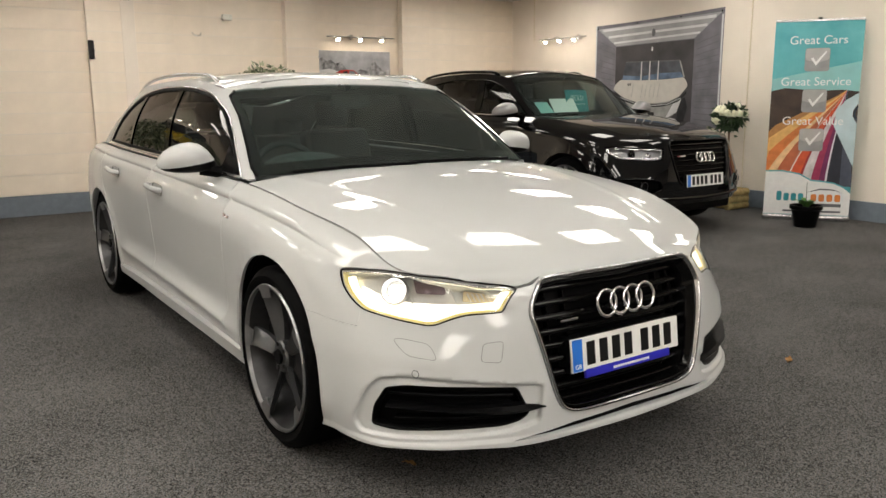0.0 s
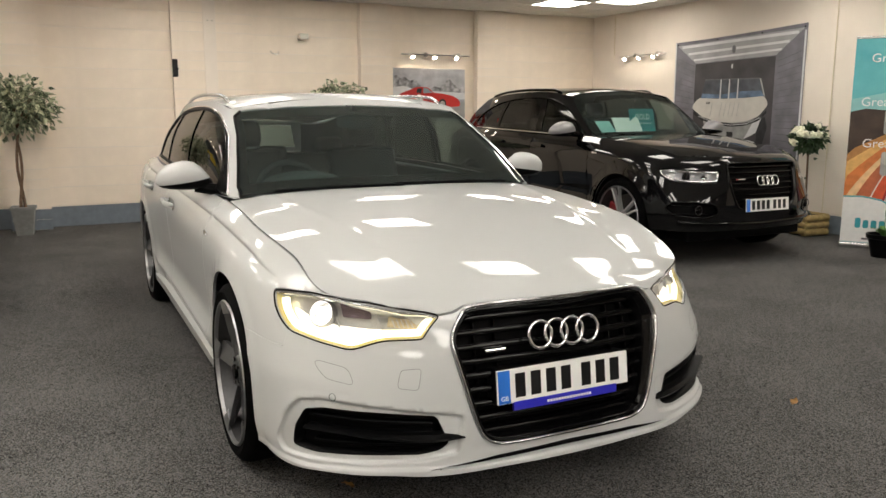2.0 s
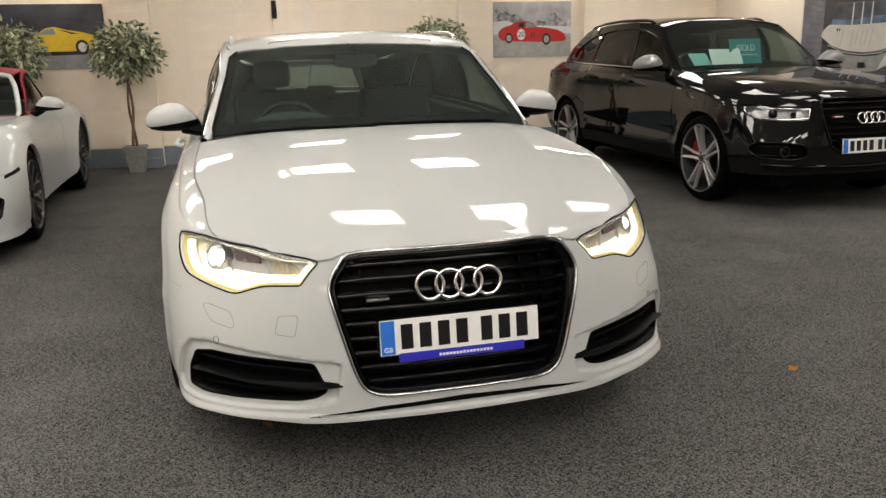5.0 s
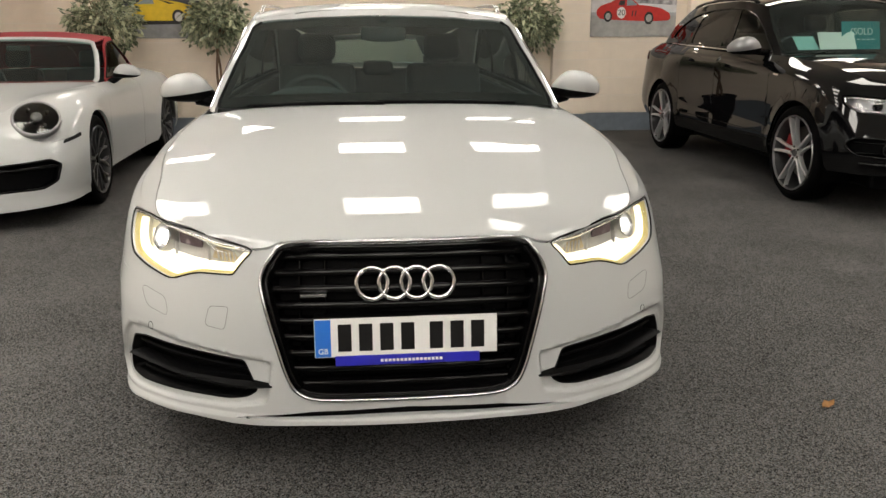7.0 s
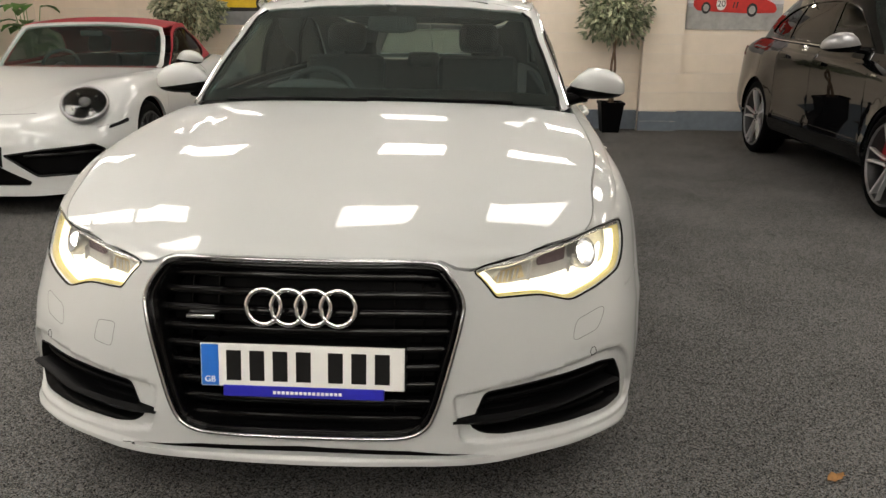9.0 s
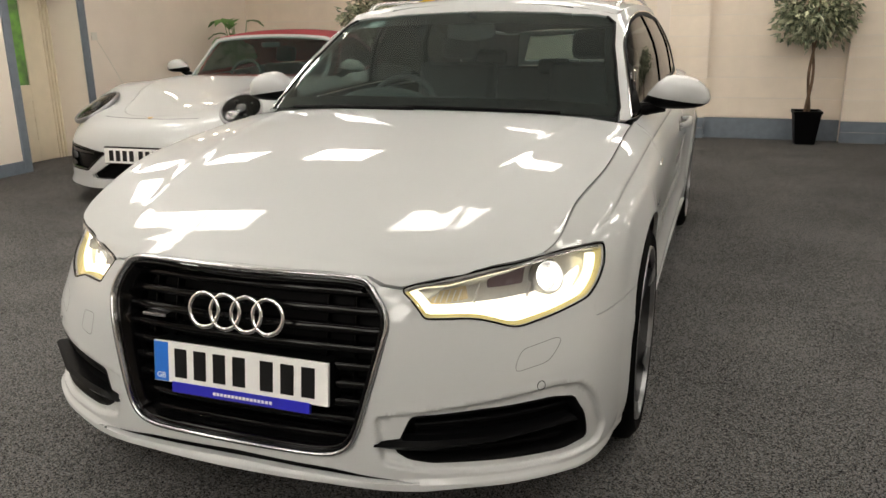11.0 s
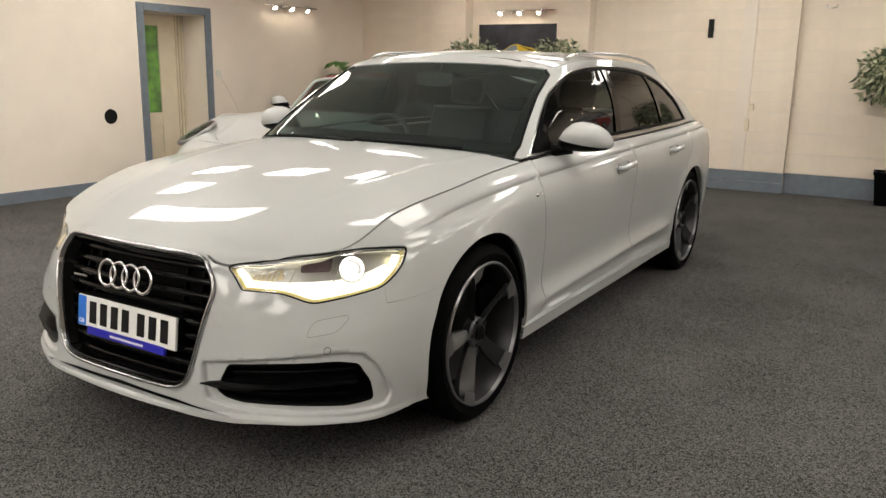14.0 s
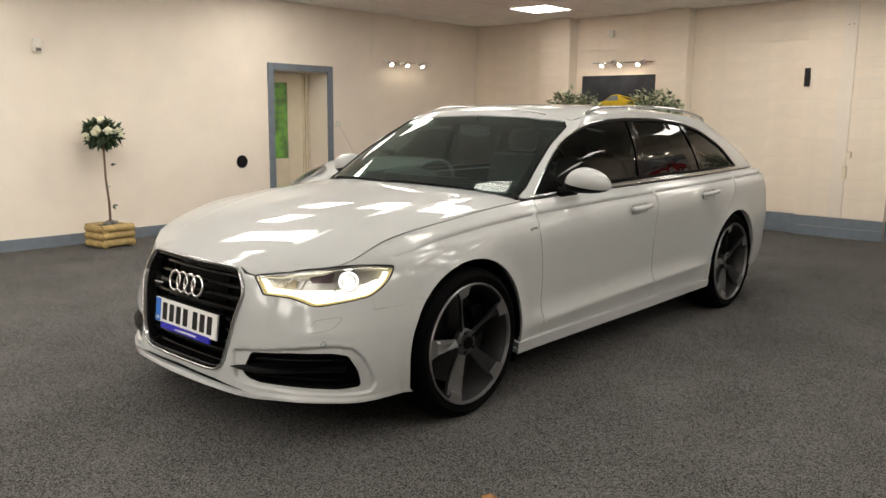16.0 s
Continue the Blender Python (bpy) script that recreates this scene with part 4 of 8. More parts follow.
def wave(V):
    """Creases of the flanks: the shoulder line with its undercut, the lower door edge and the flares round the wheels."""
    P = BODY(V[:, 0], V[:, 1])
    y, z, b = P[:, 1], P[:, 2], V[:, 1]
    on = np.clip((y + 0.42) / 0.35, 0, 1) * np.clip((3.9 - y) / 0.3, 0, 1)
    d = b - 0.735
    out = -0.019 * on * np.where(d < 0, np.exp(d / 0.030), np.exp(-d / 0.004))
    edge = door_edge(y)
    door = np.clip((y - 0.40) / 0.18, 0, 1) * np.clip((2.55 - y) / 0.25, 0, 1)
    h = z - edge
    out += door * (np.where(h < 0, 0.032 + 0.36 * np.maximum(h, -0.12), 0.032 * np.clip(1 - h / 0.10, 0, 1) ** 2) - 0.012 * np.exp(-(h / 0.16) ** 2))
    for cy, cz, r in (ARCH, REAR_ARCH):
        q = np.hypot(y - cy, z - cz) - r
        out += np.where(np.abs(P[:, 0]) > 0.7, 0.010 * np.clip(1 - np.maximum(q, 0) / 0.045, 0, 1) ** 0.6, 0)
    return out


# headlamp opening
LAMP = rounded([F(x, z) for x, z in ((.424, .701), (.535, .7215), (.625, .738), (.714, .752), (.79, .757), (.848, .751))] + [F(x, z) + (.02,) for x, z in ((.856, .725), (.853, .665), (.836, .632), (.76, .606))] + [F(x, z) + (.03,) for x, z in ((.686, .589), (.630, .611), (.592, .622))] + [F(.485, .628)], .012)
LAMP_IN, LAMP_LOW = F(.424, .701), F(.836, .632)
# grille opening, both halves
G_HALF = ((0, .731), (.335, .723), (.374, .698), (.414, .630), (.402, .57), (.358, .39), (.332, .318), (.298, .290), (.25, .279), (0, .277))
GRILLE = rounded([F(x, z) + (.05,) for x, z in G_HALF[1:-1]] + [F(-x, z) + (.05,) for x, z in G_HALF[-2:0:-1]], .05)
# lower side opening and the pressed band round it
VENT = rounded([F(x, z) for x, z in ((.468, .391), (.64, .407), (.785, .415), (.833, .404), (.857, .345), (.863, .277), (.81, .268), (.67, .271), (.519, .272), (.465, .283), (.431, .306))], .014)
BAND = rounded([F(x, z) for x, z in ((.381, .397), (.528, .414), (.66, .433), (.787, .449), (.840, .440), (.870, .395), (.891, .285), (.880, .246), (.70, .244), (.50, .250), (.40, .272))], .02)
SLOT = rounded([F(x, z) for x, z in ((-.491, .226), (-.27, .248), (0, .258), (.27, .248), (.491, .226), (.27, .228), (0, .231), (-.27, .228))], .003)


def press(V):
    """The pressed band round the side openings, the fold of the cheek and the splitter lip."""
    out = wave(V)
    P = BODY(V[:, 0], V[:, 1])
    x, z = np.abs(P[:, 0]), P[:, 2]
    for sgn in (1, -1):
        d = depth_in(V * np.array([sgn, 1]), BAND)
        k = np.clip(d / 0.007, 0, 1)
        out -= 0.015 * k * k * (3 - 2 * k)
    h = z - (0.486 + 0.09 * (x - 0.75))
    out += 0.007 * np.clip((x - 0.60) / 0.14, 0, 1) * np.where(h > 0, np.exp(-h / 0.035), np.exp(h / 0.012))
    lip = np.clip((0.2305 - z) / 0.004, 0, 1)
    return out + 0.012 * lip * np.clip((0.93 - x) / 0.10, 0, 1)


class Pressed:
    """The front of the body with its pressings, to lay trims and joints on."""

    def __call__(self, a, b):
        V = np.stack([np.atleast_1d(np.asarray(a, float)), np.atleast_1d(np.asarray(b, float))], 1)
        return BODY(V[:, 0], V[:, 1]) + BODY.normal(V[:, 0], V[:, 1]) * press(V)[:, None]

    def normal(self, a, b):
        return BODY.normal(a, b)


FRONT = Pressed()
flip = lambda line: [(-a, b) for a, b in line]
i0 = min(range(len(LAMP)), key=lambda i: math.dist(LAMP[i], LAMP_LOW))
i1 = min(range(len(LAMP)), key=lambda i: math.dist(LAMP[i], LAMP_IN))
lamp_bottom = LAMP[i0:] + LAMP[:i1 + 1] if i1 < i0 else LAMP[i0:i1 + 1]
lamp_top = LAMP[i1:i0 + 1]
cut = [K(*p) for p in arc_pts(*ARCH, 204, 139)]
half = [K(-.385, .214), (cut[0][0], cut[0][1])] + cut[1:] + [F(.856, .583)] + lamp_bottom + [F(.38, .706), F(.335, .728)]
bump = [F(x, z) for x, z in ((0, .2095), (.12, .210), (.25, .2105), (.38, .209), (.500, .206), (.60, .212), (.70, .213), (.80, .216), (.866, .213))] + half
outer = bump + flip(bump[::-1])[:-1]
bm = skin(BODY, outer, [shrink(GRILLE, 0.0), VENT, flip(VENT), SLOT], 0.028, bulge=press, fold=0.02, lines=[fine(q + q[:1], .012, False) for o in (0, .0035, .007) for q in (shrink(BAND, o), flip(shrink(BAND, o)))], dense=[(shrink(BAND, -.03), .011), (flip(shrink(BAND, -.03)), .011), ([(-1.25, BODY_H[0]), (1.25, BODY_H[0]), (1.25, .262), (-1.25, .262)], .007)])
part("front_bumper", bm, WHITE, car, "white front bumper with side intakes")

# front wing
door0 = [K(*p) for p in smooth_line([(.575, .272), (.58, .46), (.557, .64), (.525, .80), (.55, .90)], 5)] + [(K(.62, .93)[0], TOP)]
ARC_HOOD = F(.714, .752)[0]
rimline = lambda a0, a1, n=24: [(a0 + (a1 - a0) * i / n, TOP) for i in range(n + 1)]
arch_up = [K(*p) for p in arc_pts(*ARCH, 139, -10, 22)]
wing = arch_up + [K(.43, .262), K(.57, .262)] + door0 + rimline(door0[-1][0], ARC_HOOD)[1:] + [p for p in lamp_top if p[0] > ARC_HOOD + .004] + [F(.856, .584)]
side_rows = (0.705, 0.715, 0.722, 0.728, 0.7325, 0.735, 0.7365, 0.739, 0.743, 0.752, 0.765)
both("front_wing", skin(BODY, shrink(wing, 0.0005), [], 0.027, bulge=wave, rows=side_rows), WHITE, car)
both("bonnet_joint", ribbon(BODY, [(a, TOP - .0015) for a in np.linspace(ARC_HOOD + .02, door0[-1][0] - .02, 60)], 0.004, 0.0012, sink=0.01), SEAM, car)
both("wing_badge", skin(BODY, rounded([K(y, z) for y, z in ((.44, .815), (.505, .822), (.505, .833), (.44, .826))], .003), [], 0.02, lift=0.002, fold=0.003), CHROME, car, "small chrome badge")
# doors
door1 = [K(*p) for p in ((1.745, .262), (1.745, .45), (1.72, .60), (1.72, .75), (1.75, .90))] + [(K(1.765, .96)[0], TOP)]
door2 = [K(*p) for p in smooth_line([(2.50, .262), (2.515, .42), (2.60, .58), (2.74, .72), (2.86, .84), (2.93, .93)], 4)] + [(K(2.95, .98)[0], TOP)]
crease = lambda y0, y1: [[K(y, door_edge(y) + o) for y in np.linspace(y0, y1, 30)] for o in (-.03, -.012, -.004, .004, .014, .03, .055)]
low = lambda y0, y1: [K(y0 + (y1 - y0) * i / 8, .262) for i in range(9)]
both("front_door", skin(BODY, shrink(low(.575, 1.745) + door1[1:] + rimline(door1[-1][0], door0[-1][0], 12)[1:] + door0[::-1][1:-1], 0.0025), [], 0.025, bulge=wave, rows=side_rows, lines=crease(.62, 1.715)), WHITE, car)
both("rear_door", skin(BODY, shrink(low(1.745, 2.50) + door2[1:] + rimline(door2[-1][0], door1[-1][0], 12)[1:] + door1[::-1][1:-1], 0.0025), [], 0.025, bulge=wave, rows=side_rows, lines=crease(1.78, 2.47)), WHITE, car)
arch_r = [K(*p) for p in arc_pts(*REAR_ARCH, 168, -14, 24)]
AE = BODY.arc[-1]
quarter = [K(2.507, .262), K(2.535, .262)] + arch_r + [(AE * 0.86, .20), (AE - 0.003, .20), (AE - 0.003, TOP)] + rimline(AE - 0.003, door2[-1][0], 30)[1:] + door2[::-1][1:-1]
both("rear_quarter_panel", skin(BODY, quarter, [], 0.03, bulge=wave, rows=side_rows), WHITE, car)
sill = [K(y, .268) for y in np.linspace(.372, 2.535, 24)] + [K(y, .194 + .014 * (y - .37)) for y in np.linspace(2.53, .385, 24)]
both("sill_skirt", skin(BODY, sill, [], 0.05, lift=0.016, fold=0.05), WHITE, car, "white side skirt")
for y, z in ((1.512, .845), (2.445, .868)):
    bar = []
    for t in np.linspace(0, 1, 15):
        q = K(y - .105 + .21 * t, z - .004 + .012 * t)
        p, n = BODY(*q)[0], BODY.normal(*q)[0]
        bar.append(tuple(p + n * (.004 + .034 * min(1, 5 * t, 5 * (1 - t)) ** .6)))
    bm = tube(bar, [.010] + [.0145] * 13 + [.010], 10)
    for f in bm.faces:
        f.smooth = True
    both("door_handle", bm, WHITE, car, "white pull handle")
    cup = rounded([K(y + d, z + h) for d, h in ((-.085, -.035), (.085, -.026), (.085, .026), (-.085, .018))], .025)
    both("handle_recess", ribbon(BODY, fine(cup, .012), 0.0025, 0.0006, closed=True), SEAM, car)

# bonnet: front roll of the body surface and the crowned sheet behind it
rim = BODY(np.linspace(0, K(.62, .93)[0], 160), np.full(160, TOP))
mid_y = [-.80, -.74, -.65, -.55, -.45, -.35, -.10, .20, .46, .70]
mid_z = [.752, .783, .8165, .8462, .8717, .8955, .9385, .9725, .993, 1.009]


def bonnet_height(x, y):
    zc = np.interp(y, np.linspace(-.80, .70, 151), bonnet_mid)
    xr, zr = np.interp(y, rim[:, 1], rim[:, 0]), np.interp(y, rim[:, 1], rim[:, 2])
    k = np.clip(np.abs(x) / np.maximum(xr, 0.02), 0, 1.2)
    return zc - (zc - zr) * k ** 2.6


ys = np.linspace(-.80, .70, 151)
root = lambda y: np.sqrt(np.asarray(y, float) + .86)
bonnet_mid = np.polyval(np.polyfit(root(mid_y), mid_z, 4), root(ys))
SPINE = (-.63, -.585, -.49, -.36, -.20, .04, .48, 1.1)
rim_pts = BODY.L[-1, 1:9]
hood_levels = [BODY.L[-3, 1:9], BODY.L[-2, 1:9], rim_pts]
for k in (.72, .38, 0.0):
    row = []
    for (xr, yr, zr), sy in zip(rim_pts, SPINE):
        x, y = xr * k, sy + (yr - sy) * k ** 1.4
        row.append((x, y, float(bonnet_height(np.array([x]), np.array([min(y, .68)]))[0])))
    hood_levels.append(np.array(row))
HOOD = Loft(hood_levels, (.69, .735, .78, 1.0, 1.26, 1.53), 1)
HF = lambda x, z: HOOD.find("x", x, z)
a_hood, a_back = HF(.711, .7515)[0], HOOD.find("y", .52, .948)[0]
low_front = [HF(x, z) for x, z in ((0.0001, .736), (.16, .735), (.30, .731), (.345, .726), (.385, .710), (.424, .7035), (.50, .7165), (.58, .7315), (.64, .7425), (.685, .749))]
hood_half = [(0, low_front[0][1])] + low_front[1:] + [(a_hood, .782)] + [(a, .783) for a in np.linspace(a_hood, a_back, 30)[1:]] + [(a_back, b) for b in np.linspace(.783, 1.53, 16)[1:]] + [(a, 1.53) for a in np.linspace(a_back, 0, 30)[1:]]
bm = skin(HOOD, hood_half, [], 0.018, fold=0, lift=0.001)
for v in bm.verts:
    x, y = abs(v.co.x), v.co.y
    inner = np.interp(y, rim[:, 1], rim[:, 0]) - x
    if y > -.78 and inner > 0:
        k = min(1.0, inner / .05) * min(1.0, (y + .78) / .06)
        crown = float(bonnet_height(np.array([x]), np.array([min(y, .68)]))[0]) + .001
        d = .43 + .17 * (y + .75) - x
        crown += .003 * max(0.0, 1 - abs(d) / .03) * min(1.0, max(0.0, (y + .70) / .15))
        v.co.z += (crown - v.co.z) * k
merge(bm, mirrored(bm))
bmesh.ops.remove_doubles(bm, verts=bm.verts, dist=0.0006)
rim_edges = [e for e in bm.edges if len(e.link_faces) == 1]
ext = bmesh.ops.extrude_edge_only(bm, edges=rim_edges)
for v in ext["geom"]:
    if isinstance(v, bmesh.types.BMVert):
        v.co += Vector((-.012 * (1 if v.co.x > 0 else -1) * min(1, abs(v.co.x) * 3), .008, -.010))
for f in bm.faces:
    f.smooth = True
part("bonnet", bm, WHITE, car, "white bonnet", smooth=50)

# grille
part("grille_backing", skin(BODY, shrink(GRILLE, 0.002), [], 0.05, lift=-0.095, fold=0), DARK, car)
part("grille_frame", ribbon(BODY, fine(shrink(GRILLE, 0.007), 0.02), 0.010, 0.012, 0.0, closed=True, sink=0.05), FRAMEMETAL, car, "satin chrome grille surround")
part("grille_bezel", ribbon(BODY, fine(shrink(GRILLE, 0.018), 0.02), 0.010, 0.004, -0.008, closed=True, sink=0.085), GLOSSB, car)
edge = np.array(G_HALF[1:-1])
order = np.argsort(edge[:, 1])
for i, z in enumerate(np.linspace(.312, .692, 9)):
    w = float(np.interp(z, edge[order, 1], edge[order, 0])) - 0.022
    line = [F(x, z + .004 * math.cos(3 * x)) for x in np.linspace(-w, w, 26)]
    part("grille_slat", ribbon(BODY, line, 0.020, 0.010, -0.050, sink=0.04), GLOSSB, car)
    part("slat_edge", ribbon(BODY, [(a, b + .009) for a, b in line], 0.0035, 0.003, -0.042, sink=0.01), GLOSSB, car)
for x in (-.31, -.235, .235, .31):
    part("grille_rib", ribbon(BODY, [F(x, z) for z in np.linspace(.33, .70, 12)], 0.004, 0.006, -0.070, sink=0.02), GLOSSB, car)
for k in range(4):
    part("emblem_ring", ring_bm((k - 1.5) * 0.0625, -0.876, .6155, 0.0435, 0.0062, tilt=0.20), CHROME, car, "chrome ring of the grille emblem")
bm = box(-.295, -.222, -.872, -.840, .578, .587, 0.002)
part("grille_badge", bm, CHROME, car, "small chrome grille badge")
plate, pt = number_plate(car, -.8835, .4592, -7, PLATE_SET)
bm = box(-.203, .209, -.0075, .004, -.081, -.052, .001)
bm.transform(pt)
part("dealer_strip", bm, DEEPBLUE, plate, "blue strip under the plate with small white lettering")
for i in range(16):
    bm = box(-.075 + i * .0112, -.075 + i * .0112 + .008, -.0085, -.0065, -.0725, -.0645)
    bm.transform(pt)
    part("lettering_bar", bm, PAPER, plate)
bm = box(-.262, .262, .004, .060, -.060, .058, .004)
bm.transform(pt)
part("plate_holder", bm, DARK, car)

bm = text_mesh("GB", .022)
bmesh.ops.translate(bm, vec=(-.236, -.0078, -.038), verts=bm.verts)
bm.transform(pt)
part("band_lettering", bm, PAPER, plate)
# lower intakes, slot, small covers
for s in (1, -1):
    m = (lambda q: q) if s > 0 else flip
    part("intake", skin(BODY, m(VENT), [], 0.05, lift=-0.06, fold=0), DARK, car, "black mesh intake")
    part("intake_wall", ribbon(BODY, fine(m(VENT), 0.02), 0.005, 0.0, -0.014, closed=True, sink=0.05), DARK, car)
    for k, z in enumerate((.372, .335, .300)):
        part("intake_slat", ribbon(BODY, [F(s * x, z + .06 * (x - .6) * (k == 0)) for x in np.linspace(.478, .83 - .005 * k, 14)], 0.012, 0.01, -0.04, sink=0.02), DARK, car)
    bm = bmesh.new()
    rows = [(.383, .324, .004), (.42, .325, .016), (.46, .326, .026), (.52, .326, .026), (.66, .334, .014), (.83, .350, .010)]
    rings = []
    for x, z, h in rows:
        a, b = F(s * x, z)
        p, n = Vector(BODY(a, b)[0]), Vector(BODY.normal(a, b)[0])
        rings.append([bm.verts.new(p + n * d + Vector((0, 0, e))) for d, e in ((.012, 0), (.002, h / 2), (-.04, h / 2), (-.04, -h / 2), (.002, -h / 2))])
    for p, q in zip(rings, rings[1:]):
        for j in range(5):
            bm.faces.new((p[j], p[(j + 1) % 5], q[(j + 1) % 5], q[j]))
    bmesh.ops.recalc_face_normals(bm, faces=bm.faces)
    part("intake_blade", bm, DARK, car, "black blade across the intake", smooth=40)
    cover = rounded([F(s * x, z) for x, z in ((.701, .541), (.775, .558), (.787, .549), (.764, .506), (.690, .491))], .02)
    part("washer_cover", ribbon(FRONT, fine(cover, 0.01), 0.0018, 0.0004, closed=True), SEAM, car)
    part("parking_sensor", ribbon(FRONT, [(F(s * .753, .452)[0] + .011 * math.cos(q), F(s * .753, .452)[1] + .011 * math.sin(q)) for q in np.linspace(0, 6.1, 16)], 0.002, 0.0006, closed=True), DARK, car)
cover = rounded([F(x, z) for x, z in ((-.50, .545), (-.56, .54), (-.575, .485), (-.515, .478))], .015)
part("towing_cover", ribbon(FRONT, fine(cover, 0.01), 0.0018, 0.0004, closed=True), SEAM, car)
part("slot_backing", skin(BODY, [F(x, z) for x, z in ((-.495, .2215), (-.27, .224), (0, .226), (.27, .224), (.495, .2215), (.495, .231), (.27, .253), (0, .263), (-.27, .253), (-.495, .231))], [], 0.02, lift=-0.018, fold=0), DARK, car)

# headlamps
for s in (1, -1):
    m = (lambda q: q) if s > 0 else flip
    lamp = part("headlamp", skin(BODY, m(shrink(LAMP, 0.003)), [], 0.03, lift=-0.065, fold=0), LAMPIN, car, "lit xenon headlamp with a light strip along its lower edge")
    part("lamp_wall", ribbon(BODY, fine(m(shrink(LAMP, 0.003)), 0.02), 0.006, 0.0, -0.004, closed=True, sink=0.065), LAMPIN, lamp)
    part("lamp_cover", skin(BODY, m(shrink(LAMP, 0.003)), [], 0.03, lift=-0.003, fold=0), CLEAR, lamp, "clear headlamp cover").visible_shadow = False
    part("lamp_rim", ribbon(BODY, fine(m(shrink(LAMP, 0.0030)), 0.02), 0.004, 0.0, 0.0003, closed=True, sink=0.012), GLOSSB, lamp, "black rim of the lamp cover")
    rim2 = shrink(LAMP, 0.025)
    j0 = min(range(len(rim2)), key=lambda i: math.dist(rim2[i], F(.853, .735)))
    guide = fine(rim2[j0:] + rim2[:1], 0.012, False)
    part("light_guide", ribbon(BODY, m(guide), 0.024, 0.008, -0.034, sink=0.01), DRL, lamp, "glowing warm-white light strip")
    rim3 = shrink(LAMP, 0.0085)
    part("guide_edge", ribbon(BODY, m(fine(rim3[j0:] + rim3[:1], 0.012, False)), 0.011, 0.004, -0.014, sink=0.02), DRLEDGE, lamp, "amber-tinted edge of the light strip")
    # the reflector emits light itself to stand for the glare of the beam
    lobe = rounded([F(x, z) for x, z in ((.55, .664), (.62, .648), (.68, .622), (.75, .630), (.82, .655), (.838, .712), (.815, .700), (.73, .668), (.66, .664))], .012)
    part("low_beam_reflector", skin(BODY, m(lobe), [], 0.02, lift=-0.060, fold=0.004), BEAMGLOW, lamp, "reflector that glows by itself in place of the beam's glare")
    a, b = F(s * .757, .697)
    c = BODY(a, b)[0] - BODY.normal(a, b)[0] * 0.045
    part("projector_lens", ball(*c, .021, .021, .021), BEAM, lamp, "lit round projector lens")
    d = BODY(a, b)[0] - BODY.normal(a, b)[0] * 0.035
    n = Vector(BODY.normal(a, b)[0])
    bm = lathe([(.032, -.03), (.036, .0), (.041, .006), (.046, .0), (.044, -.03)], 24)
    bm.transform(Matrix.Translation(d) @ n.to_track_quat("Z", "Y").to_matrix().to_4x4())
    part("projector_ring", bm, RIMEDGE, lamp, smooth=50)
    brow = [F(s * x, z) for x, z in ((.440, .697), (.535, .7125), (.675, .7365), (.795, .748), (.842, .743))]
    part("lamp_brow", ribbon(BODY, smooth_line(brow, 6), 0.007, 0.004, -0.010, sink=0.010), ALU, lamp)
    turn = rounded([F(s * x, z) for x, z in ((.478, .662), (.49, .692), (.575, .703), (.585, .672))], .006)
    part("indicator", skin(BODY, turn, [], 0.02, lift=-0.050, fold=0.006), AMBERCLEAR, lamp, "ribbed amber-tinted indicator")
    shade = rounded([F(s * x, z) for x, z in ((.625, .690), (.635, .722), (.715, .735), (.708, .690))], .008)
    part("lamp_shade", skin(BODY, shade, [], 0.02, lift=-0.052, fold=0.008), PLUM, lamp, "dark tinted screen between the lamps")
    for x in (.495, .508, .521, .534, .547, .560):
        part("indicator_rib", ribbon(BODY, [F(s * (x + .006 * k), .668 + .026 * k) for k in np.linspace(0, 1, 4)], 0.003, 0.004, -0.048, sink=0.004), LAMPIN, lamp)
    for x in (.600, .72):
        part("reflector_rib", ribbon(BODY, [F(s * (x + .010 * k), .660 + .045 * k) for k in np.linspace(0, 1, 5)], 0.004, 0.006, -0.058, sink=0.01), LAMPIN, lamp)

# glasshouse
W = lambda x, z: GREEN.find("x", x, z)
D = lambda y, z: GREEN.find("y", y, z)
GA, GT, GB = GREEN.arc[-1], GREEN_H[-1], GREEN_H[0]
PIL_LOW = (W(.752, .958)[0], GB)
screen_half = [(0, GB + .012), (W(.5, .985)[0], GB + .012), (W(.735, .98)[0], GB + .012), W(.742, 1.00), W(.708, 1.10), W(.664, 1.22), W(.640, 1.312), W(.602, 1.338), W(.45, 1.350), W(.25, 1.362), W(0, 1.368)]
screen = screen_half + [(-a, b) for a, b in screen_half[-2:0:-1]]
glass = part("windscreen", skin(GREEN, screen, [], 0.05, lift=-0.004, fold=0.004), GLASS, car, "clear laminated windscreen")
glass.visible_shadow = False
inner = shrink(rounded(screen, .02), 0.042)
part("screen_border", skin(GREEN, screen, [inner], 0.03, lift=-0.010, fold=0.0), GLOSSB, car, "black printed border of the windscreen")
part("screen_seal", ribbon(GREEN, fine(screen_half[2:8], .03, False), 0.012, 0.003, -0.002), DARK, car)
part("screen_seal", ribbon(GREEN, fine(flip(screen_half[2:8]), .03, False), 0.012, 0.003, -0.002), DARK, car)
DLO = rounded([D(y, z) + (r,) for y, z, r in ((.640, .962, .01), (.865, 1.142, .05), (1.030, 1.243, .05), (1.24, 1.321, .1), (1.46, 1.351, .1), (1.75, 1.363, .1), (2.08, 1.362, .1), (2.39, 1.340, .1), (2.70, 1.284, .1), (2.98, 1.178, .1), (3.13, 1.092, .05), (3.27, 1.006, .02), (2.6, .996, .05), (1.65, .986, .05), (1.0, .969, .05))], .03)
